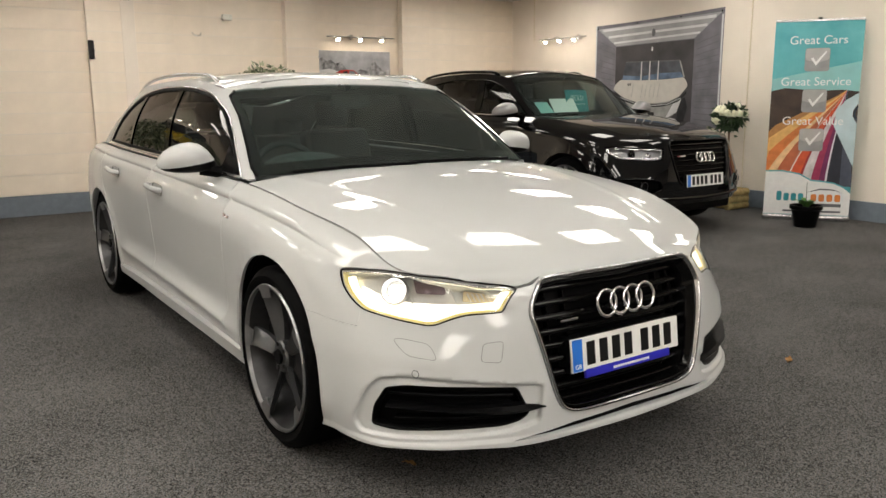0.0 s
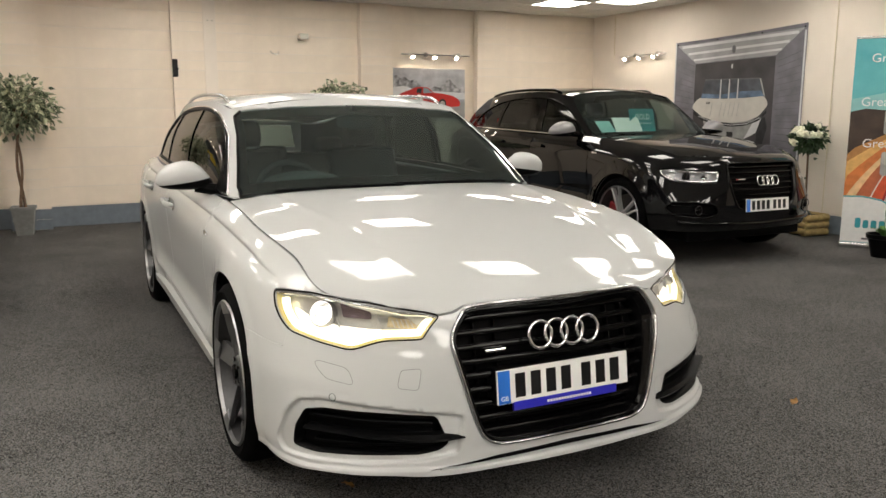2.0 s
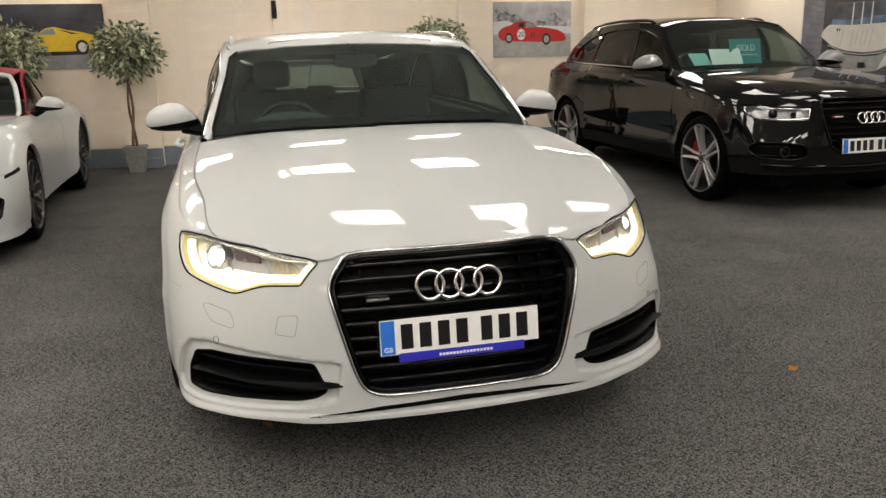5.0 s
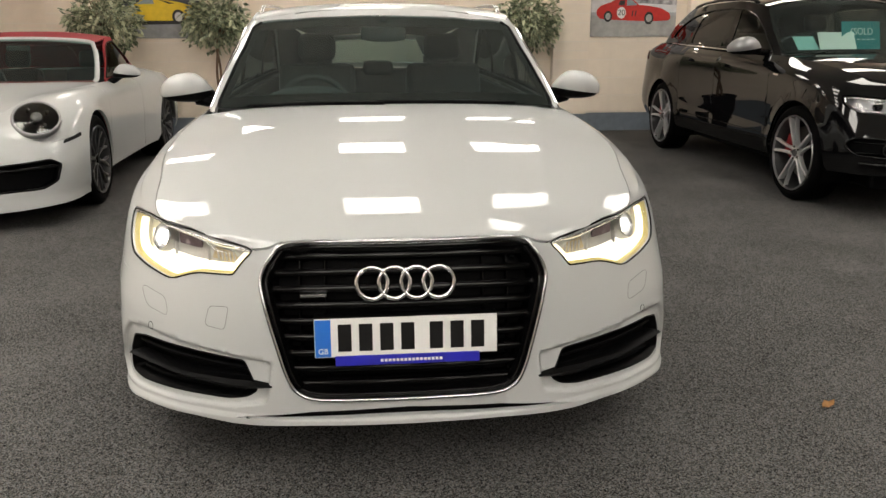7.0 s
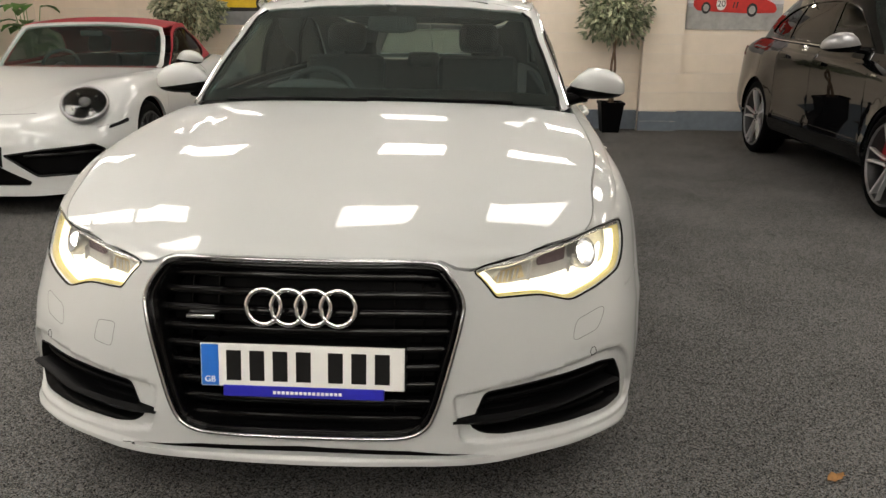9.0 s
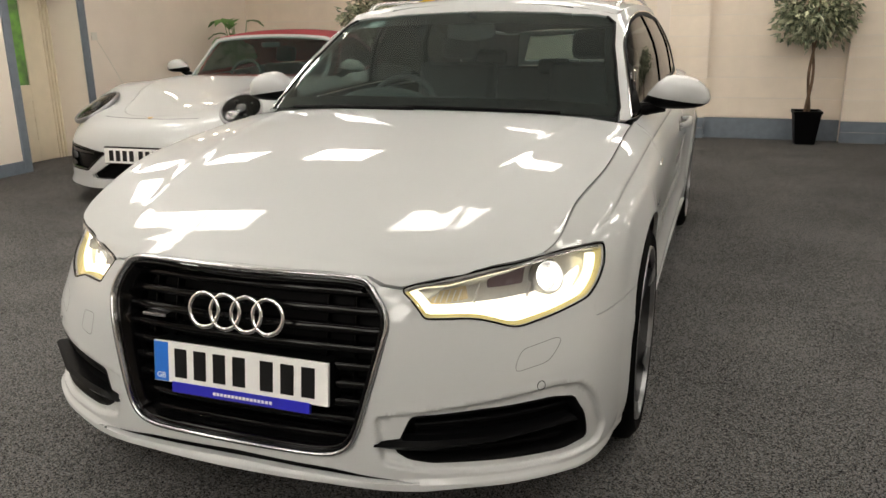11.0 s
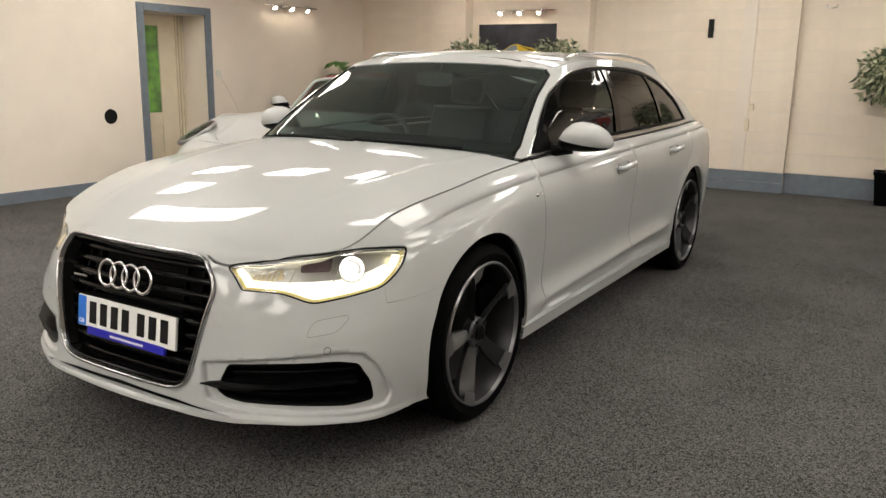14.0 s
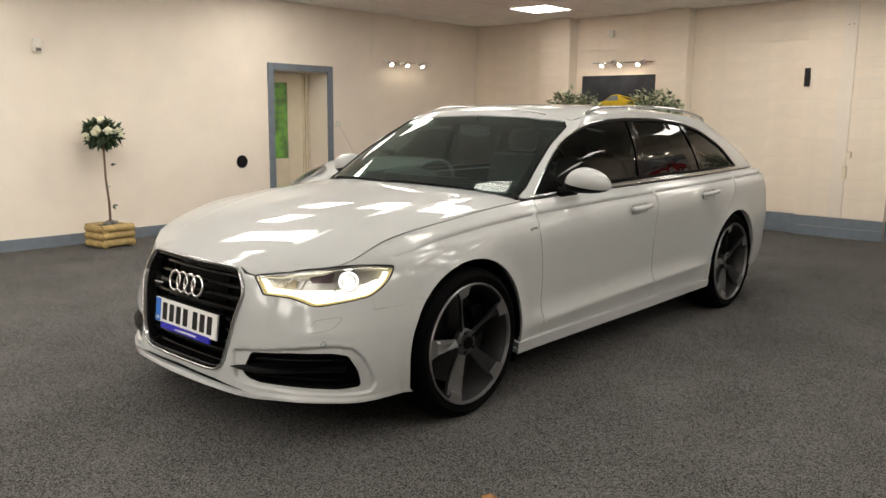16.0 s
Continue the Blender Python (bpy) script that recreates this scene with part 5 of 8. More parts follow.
shell = [PIL_LOW] + screen_half[3:9] + [(a, GT) for a in np.linspace(screen_half[8][0], GA - 0.45, 40)] + [(GA - 0.45, GB)] + [(a, GB) for a in np.linspace(GA - 0.45, PIL_LOW[0], 40)][1:-1]
both("side_frame", skin(GREEN, shell, [DLO], 0.05), WHITE, car, "white pillars and window surround")
both("pillar_trim", skin(GREEN, shell, [shrink(DLO, .010)], 0.06, lift=-0.028, fold=0), DASH, car, "dark inner pillar trim")
header_half = [screen_half[-1], screen_half[-2], screen_half[-3], (screen_half[-3][0], W(.45, 1.367)[1] + .004), (W(.25, 1.392)[0], W(.25, 1.392)[1] + .003), (0, W(0, 1.402)[1] + .003)]
header = header_half + [(-a, b) for a, b in header_half[-2:0:-1]]
part("roof_header", skin(GREEN, header, [], 0.04, fold=0.008), WHITE, car, "white front edge of the roof")
part("header_trim", skin(GREEN, shrink(header, .004), [], 0.05, lift=-0.022, fold=0), LINING, car)
both("tailgate_frame", skin(GREEN, [(GA - 0.45, GB), (GA - .002, GB), (GA - .002, GT), (GA - 0.45, GT)], [[(GA - 0.40, GB + .06), (GA - .0025, GB + .06), (GA - .0025, GT - .05), (GA - 0.36, GT - .05)]], 0.05), WHITE, car)
for ob in both("rear_window", skin(GREEN, [(GA - 0.40, GB + .06), (GA + .001, GB + .06), (GA + .001, GT - .05), (GA - 0.36, GT - .05)], [], 0.06, lift=-0.004, fold=0), SIDEG, car):
    ob.visible_shadow = False
both("window_trim", ribbon(GREEN, fine(shrink(DLO, 0.003), 0.03), 0.007, 0.005, 0.0, closed=True), CHROME, car, "thin chrome trim round the side windows")
both("window_seal", ribbon(GREEN, fine(shrink(DLO, 0.016), 0.03), 0.014, 0.002, 0.0, closed=True, sink=0.01), DARK, car)

IN = shrink(DLO, 0.012)
part_lines = (((1.697, .975), (1.705, 1.366)), ((1.77, .975), (1.785, 1.366)), ((2.575, .985), (2.385, 1.35)), ((2.625, .985), (2.435, 1.34)))
PL = [(D(*p), D(*q)) for p, q in part_lines]


def clip_side(poly, line, keep_front):
    """Cuts an outline along a slanted line and keeps the front or the rear of it."""
    (a0, b0), (a1, b1) = line
    f = lambda p: (p[0] - (a0 + (a1 - a0) * (p[1] - b0) / (b1 - b0))) * (1 if keep_front else -1)
    out = []
    for p, q in zip(poly, poly[1:] + poly[:1]):
        fp, fq = f(p), f(q)
        if fp <= 0:
            out.append(p)
        if fp * fq < 0:
            t = fp / (fp - fq)
            out.append((p[0] + (q[0] - p[0]) * t, p[1] + (q[1] - p[1]) * t))
    return out


panes = (("front_side_window", clip_side(IN, PL[0], True), SIDEG), ("rear_side_window", clip_side(clip_side(IN, PL[1], False), PL[2], True), PRIVACY), ("quarter_window", clip_side(IN, PL[3], False), PRIVACY))
for name, poly, material in panes:
    for ob in both(name, skin(GREEN, poly, [], 0.06, lift=-0.006, fold=0), material, car, "tinted side window"):
        ob.visible_shadow = False
both("door_pillar", skin(GREEN, clip_side(clip_side(IN, PL[0], False), PL[1], True), [], 0.05, lift=0.0, fold=0.01), GLOSSB, car, "gloss black door pillar")
both("rear_pillar", skin(GREEN, clip_side(clip_side(IN, PL[2], False), PL[3], True), [], 0.05, lift=0.0, fold=0.01), GLOSSB, car)
both("door_sail", skin(GREEN, rounded([D(.665, .972), D(.835, 1.092), D(.86, .976)], .004), [], 0.03, lift=0.002, fold=0.01), DARK, car)
ROOF = Patch([(0, 1.252, 1.402), (0, 1.33, 1.424), (0, 1.6, 1.442), (0, 2.1, 1.448), (0, 2.65, 1.430), (0, 3.15, 1.375), (0, 3.60, 1.292)],
             [(.632, 1.20, 1.346), (.648, 1.28, 1.364), (.666, 1.6, 1.389), (.662, 2.1, 1.393), (.650, 2.62, 1.372), (.592, 3.10, 1.312), (.46, 3.44, 1.252)], .66, 2.6)
part("roof", skin(ROOF, [(-.66, 0), (.66, 0), (.66, ROOF.arc[-1]), (-.66, ROOF.arc[-1])], [], 0.05), WHITE, car, "white roof panel")
part("headlining", skin(ROOF, [(-.63, .03), (.63, .03), (.63, ROOF.arc[-1] - .03), (-.63, ROOF.arc[-1] - .03)], [], 0.08, lift=-0.03, fold=0), LINING, car, "grey fabric headlining")
for s in (1, -1):
    line = [(s * .618, 1.36, 1.378), (s * .622, 1.42, 1.402), (s * .624, 1.56, 1.421), (s * .622, 2.1, 1.432), (s * .608, 2.6, 1.414), (s * .580, 2.96, 1.372), (s * .568, 3.05, 1.340)]
    bm = tube([tuple(p) for p in spline(np.array(line), np.linspace(0, 6, 40))], 0.012, 8, flat=0.8)
    for f in bm.faces:
        f.smooth = True
    part("roof_rail", bm, ALU, car, "silver roof rail")
both("belt_strip", ribbon(GREEN, [(a, GB + .004) for a in np.linspace(PIL_LOW[0] + .05, D(3.3, 1.04)[0], 50)], 0.012, 0.006, sink=0.02), CHROME, car, "chrome strip along the window sills")

# mirrors
for s in (1, -1):
    make_mirror(car, s, .935, .905, 1.030, 1.0, WHITE, DARK, "white door mirror with a black underside", ((.795, .860, .968), (.83, .870, .974), (.885, .885, .986)))

# wheels
def blade(r, i):
    """A spoke like a curved blade: narrow at the hub, one edge turned deep into the barrel."""
    return sheet_spoke([(.036, -.020, .018, -.034, -.044), (.070, -.017, .017, -.030, -.050), (.110, -.018, .019, -.024, -.054), (.150, -.021, .022, -.017, -.054), (.190, -.025, .027, -.011, -.050), (.225, -.030, .032, -.006, -.040), (r - .026, -.034, .036, -.003, -.028)], .020)


def blade_tip(r, i):
    return sheet_spoke([(r - .052, -.031, .033, -.004, -.012), (r - .030, -.036, .038, -.001, -.007), (r - .018, -.042, .044, .000, -.004), (r - .006, -.052, .054, .001, -.001)], .004)


for y, steer in ((0, 0), (2.912, 0)):
    for s in (1, -1):
        make_wheel(car, .936 if y < 1 else .918, y, .345, .345, .278, .25, s, 5, GUNMETAL, RIMEDGE, DARK, blade, steer * s, 0.22, blade_tip)
for cy, cz, r in (ARCH, REAR_ARCH):
    for s in (1, -1):
        bm = bmesh.new()
        pts = arc_pts(cy, cz, r + .008, -25, 205, 24)
        rows = [[bm.verts.new((s * x, y, z)) for y, z in pts] for x in (.895, .55)]
        for i in range(len(pts) - 1):
            bm.faces.new((rows[0][i], rows[0][i + 1], rows[1][i + 1], rows[1][i]))
        bm.faces.new(rows[1])
        part("wheel_arch_liner", bm, DARK, car, smooth=60)
part("underbody", box(-.80, .80, .42, 2.49, .150, .235, .02), DARK, car)
part("front_undertray", box(-.70, .70, -.62, .42, .165, .225, .01), DARK, car)
part("rear_undertray", box(-.70, .70, 2.49, 3.70, .175, .235, .01), DARK, car)

# cabin
part("cabin_floor", box(-.72, .72, .30, 3.8, .30, .34), DASH, car)
bm = bmesh.new()
prof = [(.42, .955), (.60, .975), (.80, .985), (.98, .965), (1.05, .90), (1.02, .70), (.60, .55)]
rings = [[bm.verts.new((x, y + .06 * (x / .7) ** 2, z - .012 * (x / .7) ** 2)) for y, z in prof] for x in np.linspace(-.735, .735, 13)]
for p, q in zip(rings, rings[1:]):
    for j in range(len(prof) - 1):
        bm.faces.new((p[j], p[j + 1], q[j + 1], q[j]))
part("dashboard", bm, DASH, car, "black dashboard", smooth=60)
bm = ball(-.36, .90, .975, .21, .16, .065)
part("instrument_hood", bm, DASH, car)
part("dash_screen", box(-.13, .13, .90, .912, .97, 1.0, .002), GLOSSB, car)
bm = box(-.13, .13, .896, .899, .9985, 1.0025)
part("screen_edge", bm, ALU, car)
make_steering_wheel(car, -.36, 1.10, .905, -25, DASH, .18)
for x in (-.39, .39):
    make_seat(car, x, 1.35, .42, LEATHER, .47)
make_seat(car, 0, 2.25, .42, LEATHER, 1.30, 22, False, .56)
for x, z in ((-.44, 1.03), (0, .97), (.44, 1.03)):
    part("rear_headrest", box(x - .11, x + .11, 2.90, 2.98, z, z + .11, .035), LEATHER, car, smooth=60)
bm = prism(rounded([(-.115, 1.252), (-.04, 1.240), (.04, 1.240), (.115, 1.252), (.110, 1.312), (-.110, 1.312)], .022), 1.085, 1.11, "Y", .004)
part("inner_mirror", bm, DASH, car, smooth=50)
part("mirror_mount", prism(rounded([(-.032, 1.30), (.032, 1.30), (.012, 1.360), (-.012, 1.360)], .006), 1.125, 1.15, "Y"), DASH, car)
for s in (1, -1):
    part("door_lining", box(s * .74 - .02, s * .74 + .02, .75, 3.0, .40, .965, .01), DASH, car)
part("wiper", tube([(.55, .455, .992), (.25, .44, 1.0), (-.05, .43, 1.003)], .008, 6), DARK, car)
part("wiper", tube([(-.02, .42, .998), (-.35, .44, .998), (-.60, .51, .985)], .008, 6), DARK, car)
part("cowl", skin(Sheet(lambda x, y: 0.968 + 0 * x + 0.02 * (1 - (x / .75) ** 2)), [(x, .425 + .11 * (x / .745) ** 2) for x in np.linspace(-.72, .72, 20)] + [(x, .52 + .09 * (x / .745) ** 2) for x in np.linspace(.74, -.74, 20)], [], 0.06, fold=0), DARK, car)

# ---- shared parts of the other two cars ----
def front_body(car, BODY, arch, cut_y, low_z, paint, holes, bulge, step=0.04):
    """Bumper and wings up to the doors in one piece, with openings."""
    top, b0 = BODY.h[-1], BODY.h[0]
    K = lambda y, z: BODY.find("y", y, z)
    pts = [K(*p) for p in arc_pts(*arch, 198, -12, 26)]
    a_start = pts[0][0]
    a_door = K(cut_y, low_z + .2)[0]
    half = [(a_start * k / 14, b0) for k in range(0, 14)] + [(pts[0][0], b0)] + pts + [(pts[-1][0], K(cut_y, low_z)[1]), K(cut_y, low_z)] + [K(cut_y, z) for z in np.linspace(low_z, low_z + .45, 6)[1:]] + [(a_door, top)] + [(a_door * (1 - k / 40), top) for k in range(1, 40)]
    outline = half + [(-a, b) for a, b in half[::-1]][:-1]
    return part("front_body", skin(BODY, outline, holes, step, bulge=bulge, fold=0.02), paint, car, "front bumper and wings")


def make_bonnet(car, BODY, y_end, mids, paint, seam=0.003, power=2.6):
    top = BODY.h[-1]
    a_end = BODY.find("y", y_end, BODY(BODY.find("y", y_end, .9)[0], top)[0][2])[0]
    rim = BODY(np.linspace(0, a_end, 160), np.full(160, top))
    ys = np.linspace(rim[0, 1], mids[-1][0], 161)
    mid = spline(np.array([m[1] for m in mids])[:, None], np.interp(ys, [m[0] for m in mids], np.arange(len(mids))))[:, 0]

    def height(x, y):
        zc = np.interp(y, ys, mid)
        xr, zr = np.interp(y, rim[:, 1], rim[:, 0]), np.interp(y, rim[:, 1], rim[:, 2])
        return zc - (zc - zr) * np.clip(np.abs(x) / np.maximum(xr, 0.02), 0, 1.2) ** power

    ring = [tuple(p[:2]) for p in BODY(np.linspace(0, a_end, 50), np.full(50, top))]
    xe = ring[-1][0]
    back = [(x, y_end - .12 * (1 - (x / xe) ** 2)) for x in np.linspace(xe, -xe, 20)][1:-1]
    plan = ring + back + [(-x, y) for x, y in ring[:0:-1]]
    return part("bonnet", skin(Sheet(height), shrink(plan, seam), [], 0.045, fold=0.015), paint, car)


def liners(car, arches, x_out, x_in=.52):
    for cy, cz, r in arches:
        for s in (1, -1):
            bm = bmesh.new()
            pts = arc_pts(cy, cz, r + .008, -25, 205, 24)
            rows = [[bm.verts.new((s * x, y, z)) for y, z in pts] for x in (x_out, x_in)]
            for i in range(len(pts) - 1):
                bm.faces.new((rows[0][i], rows[0][i + 1], rows[1][i + 1], rows[1][i]))
            bm.faces.new(rows[1])
            part("wheel_arch_liner", bm, DARK, car, smooth=60)


def ellipse(S, axis, c, w, h, lean=0.0, n=28):
    """A closed oval on the surface round the point c (x or y, z), w by h metres."""
    a, b = S.find(axis, *c)
    return [(a + w / 2 * math.cos(t) * math.cos(lean) - h / 2 * math.sin(t) * math.sin(lean), b + w / 2 * math.cos(t) * math.sin(lean) + h / 2 * math.sin(t) * math.cos(lean)) for t in np.linspace(0, 2 * math.pi, n, endpoint=False)]


# ---- the black off-road car ----
SUV_H = (0.29, 0.40, 0.52, 0.68, 0.84, 0.92, 0.99)
SUV = Loft((
    ((0, -.80, .30), (.25, -.795, .30), (.48, -.77, .30), (.72, -.68, .30), (.86, -.50, .30), (.90, -.2, .30), (.89, .6, .29), (.89, 2.0, .29), (.90, 3.0, .30), (.74, 3.68, .34), (0, 3.75, .34)),
    ((0, -.855, .40), (.25, -.85, .40), (.48, -.82, .40), (.74, -.70, .40), (.90, -.48, .40), (.94, -.2, .40), (.915, .6, .39), (.915, 2.0, .39), (.94, 3.0, .40), (.78, 3.73, .44), (0, 3.80, .44)),
    ((0, -.875, .52), (.25, -.868, .52), (.48, -.835, .52), (.74, -.70, .52), (.91, -.45, .52), (.955, -.15, .53), (.92, .6, .52), (.92, 2.0, .53), (.955, 2.95, .54), (.80, 3.74, .56), (0, 3.82, .56)),
    ((0, -.86, .68), (.25, -.852, .68), (.47, -.815, .68), (.71, -.67, .68), (.90, -.42, .69), (.952, -.1, .71), (.928, .6, .71), (.928, 2.0, .73), (.952, 2.9, .75), (.80, 3.70, .76), (0, 3.80, .76)),
    ((0, -.825, .84), (.25, -.815, .84), (.46, -.775, .84), (.70, -.61, .835), (.885, -.37, .86), (.935, -.05, .90), (.93, .6, .93), (.93, 2.0, .96), (.935, 2.9, .99), (.80, 3.62, 1.0), (0, 3.74, 1.0)),
    ((0, -.79, .915), (.25, -.78, .915), (.45, -.74, .91), (.68, -.57, .905), (.83, -.36, .93), (.875, -.05, .985), (.89, .6, 1.02), (.895, 2.0, 1.05), (.885, 2.9, 1.08), (.76, 3.58, 1.09), (0, 3.70, 1.09)),
    ((0, -.74, .945), (.25, -.73, .945), (.43, -.69, .942), (.66, -.50, .945), (.73, -.33, .985), (.755, -.02, 1.03), (.80, .6, 1.085), (.83, 2.0, 1.105), (.80, 2.9, 1.13), (.68, 3.52, 1.14), (0, 3.64, 1.14)),
), SUV_H, 3)
SUVG_H = (1.09, 1.31, 1.52)
SUVG = Loft((
    ((0, .45, 1.10), (.35, .47, 1.10), (.62, .54, 1.095), (.78, .66, 1.085), (.815, .9, 1.085), (.835, 1.6, 1.105), (.82, 2.5, 1.125), (.78, 3.0, 1.14), (.64, 3.5, 1.15), (0, 3.62, 1.15)),
    ((0, .86, 1.335), (.33, .86, 1.33), (.58, .875, 1.315), (.73, .92, 1.29), (.765, 1.13, 1.30), (.775, 1.65, 1.33), (.762, 2.45, 1.335), (.72, 2.95, 1.325), (.57, 3.42, 1.31), (0, 3.54, 1.32)),
    ((0, 1.29, 1.565), (.30, 1.27, 1.557), (.52, 1.22, 1.525), (.65, 1.18, 1.495), (.675, 1.42, 1.525), (.675, 1.75, 1.545), (.66, 2.4, 1.535), (.62, 2.85, 1.50), (.49, 3.22, 1.465), (0, 3.36, 1.48)),
), SUVG_H, 1)
SATIN = mat("satin_silver_plastic", (0.34, 0.34, 0.35), 0.34, 0.7, vary=0.04, scale=40)
suv = thing("off_road_car", "glossy black off-road car with silver mirrors and red calipers", "car")
suv.matrix_basis = pose(4.17, 2.85, 0, 0, 0, 0)
F = lambda x, z: SUV.find("x", x, z)
K = lambda y, z: SUV.find("y", y, z)
S_ARCH, S_REAR = (0, .365, .405), (2.807, .365, .405)
STOP = SUV_H[-1]


def suv_wave(V):
    P = SUV(V[:, 0], V[:, 1])
    y, z = P[:, 1], P[:, 2]
    out = -0.008 * np.clip((y + 0.1) / 0.4, 0, 1) * np.where(V[:, 1] < 0.92, np.exp((V[:, 1] - 0.92) / 0.02), np.exp(-(V[:, 1] - 0.92) / 0.004))
    for cy, cz, r in (S_ARCH, S_REAR):
        q = np.hypot(y - cy, z - cz) - r
        out += np.where(np.abs(P[:, 0]) > 0.7, 0.014 * np.clip(1 - np.maximum(q, 0) / 0.06, 0, 1) ** 0.5, 0)
    out += 0.012 * np.clip((.50 - z) / .05, 0, 1) * (y > .3) * (y < 2.5)
    return out


s_lamp = rounded([F(x, z) for x, z in ((.465, .828), (.62, .836), (.80, .847), (.862, .842), (.862, .775), (.80, .728), (.62, .716), (.495, .724))], .02)
s_grille = rounded([F(x, z) + (.04,) for x, z in ((.40, .895), (.425, .84), (.40, .66), (.345, .515), (.30, .485))] + [F(-x, z) + (.04,) for x, z in ((.30, .485), (.345, .515), (.40, .66), (.425, .84), (.40, .895))], .04)
s_vent = rounded([F(x, z) for x, z in ((.54, .545), (.70, .565), (.83, .562), (.872, .50), (.82, .435), (.60, .42), (.50, .46))], .04)
front_body(suv, SUV, S_ARCH, .50, .36, BLACKP, [s_lamp, flip(s_lamp), s_grille, s_vent, flip(s_vent)], suv_wave)
for name, y0, y1 in (("front_door", .505, 1.55), ("rear_door", 1.555, 2.36)):
    line = [K(y, .42) for y in np.linspace(y0, y1, 10)] + [K(y1, z) for z in (.6, .8, 1.0)] + [(K(y1, 1.04)[0], STOP), (K(y0, 1.03)[0], STOP)] + [K(y0, z) for z in (1.0, .8, .6)]
    both(name, skin(SUV, line, [], 0.06, bulge=suv_wave, rows=(.88, .905, .917, .925, .94)), BLACKP, suv)
arch_r = [K(*p) for p in arc_pts(*S_REAR, 170, -12, 24)]
SE = SUV.arc[-1]
q = [K(2.365, .42)] + arch_r + [(SE * .88, .33), (SE - .003, .33), (SE - .003, STOP)] + [(SE + (K(2.365, 1.04)[0] - SE) * k / 20, STOP) for k in range(1, 21)] + [K(2.365, z) for z in (1.0, .8, .6)]
both("rear_quarter_panel", skin(SUV, q, [], 0.06, bulge=suv_wave), BLACKP, suv)
both("sill_skirt", skin(SUV, [K(y, .415) for y in np.linspace(.38, 2.42, 20)] + [K(y, .30) for y in np.linspace(2.42, .38, 20)], [], 0.06, lift=0.012, fold=0.05), GLOSSB, suv)
both("sill_trim", ribbon(SUV, [K(y, .46) for y in np.linspace(.55, 2.36, 30)], .006, .003, .012), GLOSSB, suv, "thin gloss strip above the sill")
make_bonnet(suv, SUV, .58, ((-.74, .945), (-.68, .972), (-.50, 1.008), (-.25, 1.043), (.05, 1.075), (.35, 1.10), (.60, 1.115)), BLACKP)
for y, z in ((1.38, .975), (2.20, 1.0)):
    grip = rounded([K(y + d, z + h) for d, h in ((-.09, -.016), (.09, -.010), (.085, .020), (-.085, .012))], .02)
    both("door_handle", skin(SUV, grip, [], 0.015, lift=0.024, fold=0.03), BLACKP, suv)
both("wing_badge", skin(SUV, rounded([K(y, z) for y, z in ((.36, .935), (.44, .938), (.44, .950), (.36, .947))], .003), [], 0.02, lift=0.002, fold=0.003), CHROME, suv)
# grille, plate, emblem
part("grille_backing", skin(SUV, shrink(s_grille, .002), [], 0.06, lift=-0.05, fold=0), DARK, suv)
part("grille_frame", ribbon(SUV, fine(shrink(s_grille, .008), .03), .020, .010, 0, closed=True, sink=.05), GLOSSB, suv, "gloss black grille surround")
for i, z in enumerate(np.linspace(.52, .86, 8)):
    w = float(np.interp(z, (.485, .515, .66, .84, .895), (.30, .345, .40, .425, .40))) - .03
    line = [F(x, z) for x in np.linspace(-w, w, 20)]
    part("grille_slat", ribbon(SUV, line, .016, .010, -.025, sink=.03), GLOSSB, suv)
    part("grille_edge", ribbon(SUV, [(a, b + .006) for a, b in line], .003, .003, -.014, sink=.004), GLOSSB, suv)
for k in range(4):
    part("emblem_ring", ring_bm((k - 1.5) * 0.059, -.872, .737, 0.041, 0.006, tilt=0.3), CHROME, suv, "chrome ring of the grille emblem")
part("grille_badge", box(-.31, -.23, -.83, -.82, .745, .757, .002), CHROME, suv)
part("grille_badge", box(-.33, -.312, -.83, -.82, .745, .757, .002), REDCAL, suv)
number_plate(suv, -.885, .525, -5, PLATE_SET)
part("plate_holder", box(-.264, .264, -.878, -.84, .468, .582, .004), DARK, suv)
part("lower_lip", ribbon(SUV, [F(x, .352 + .03 * abs(x)) for x in np.linspace(-.80, .80, 40)], .035, .012, .004, sink=.03), GLOSSB, suv)
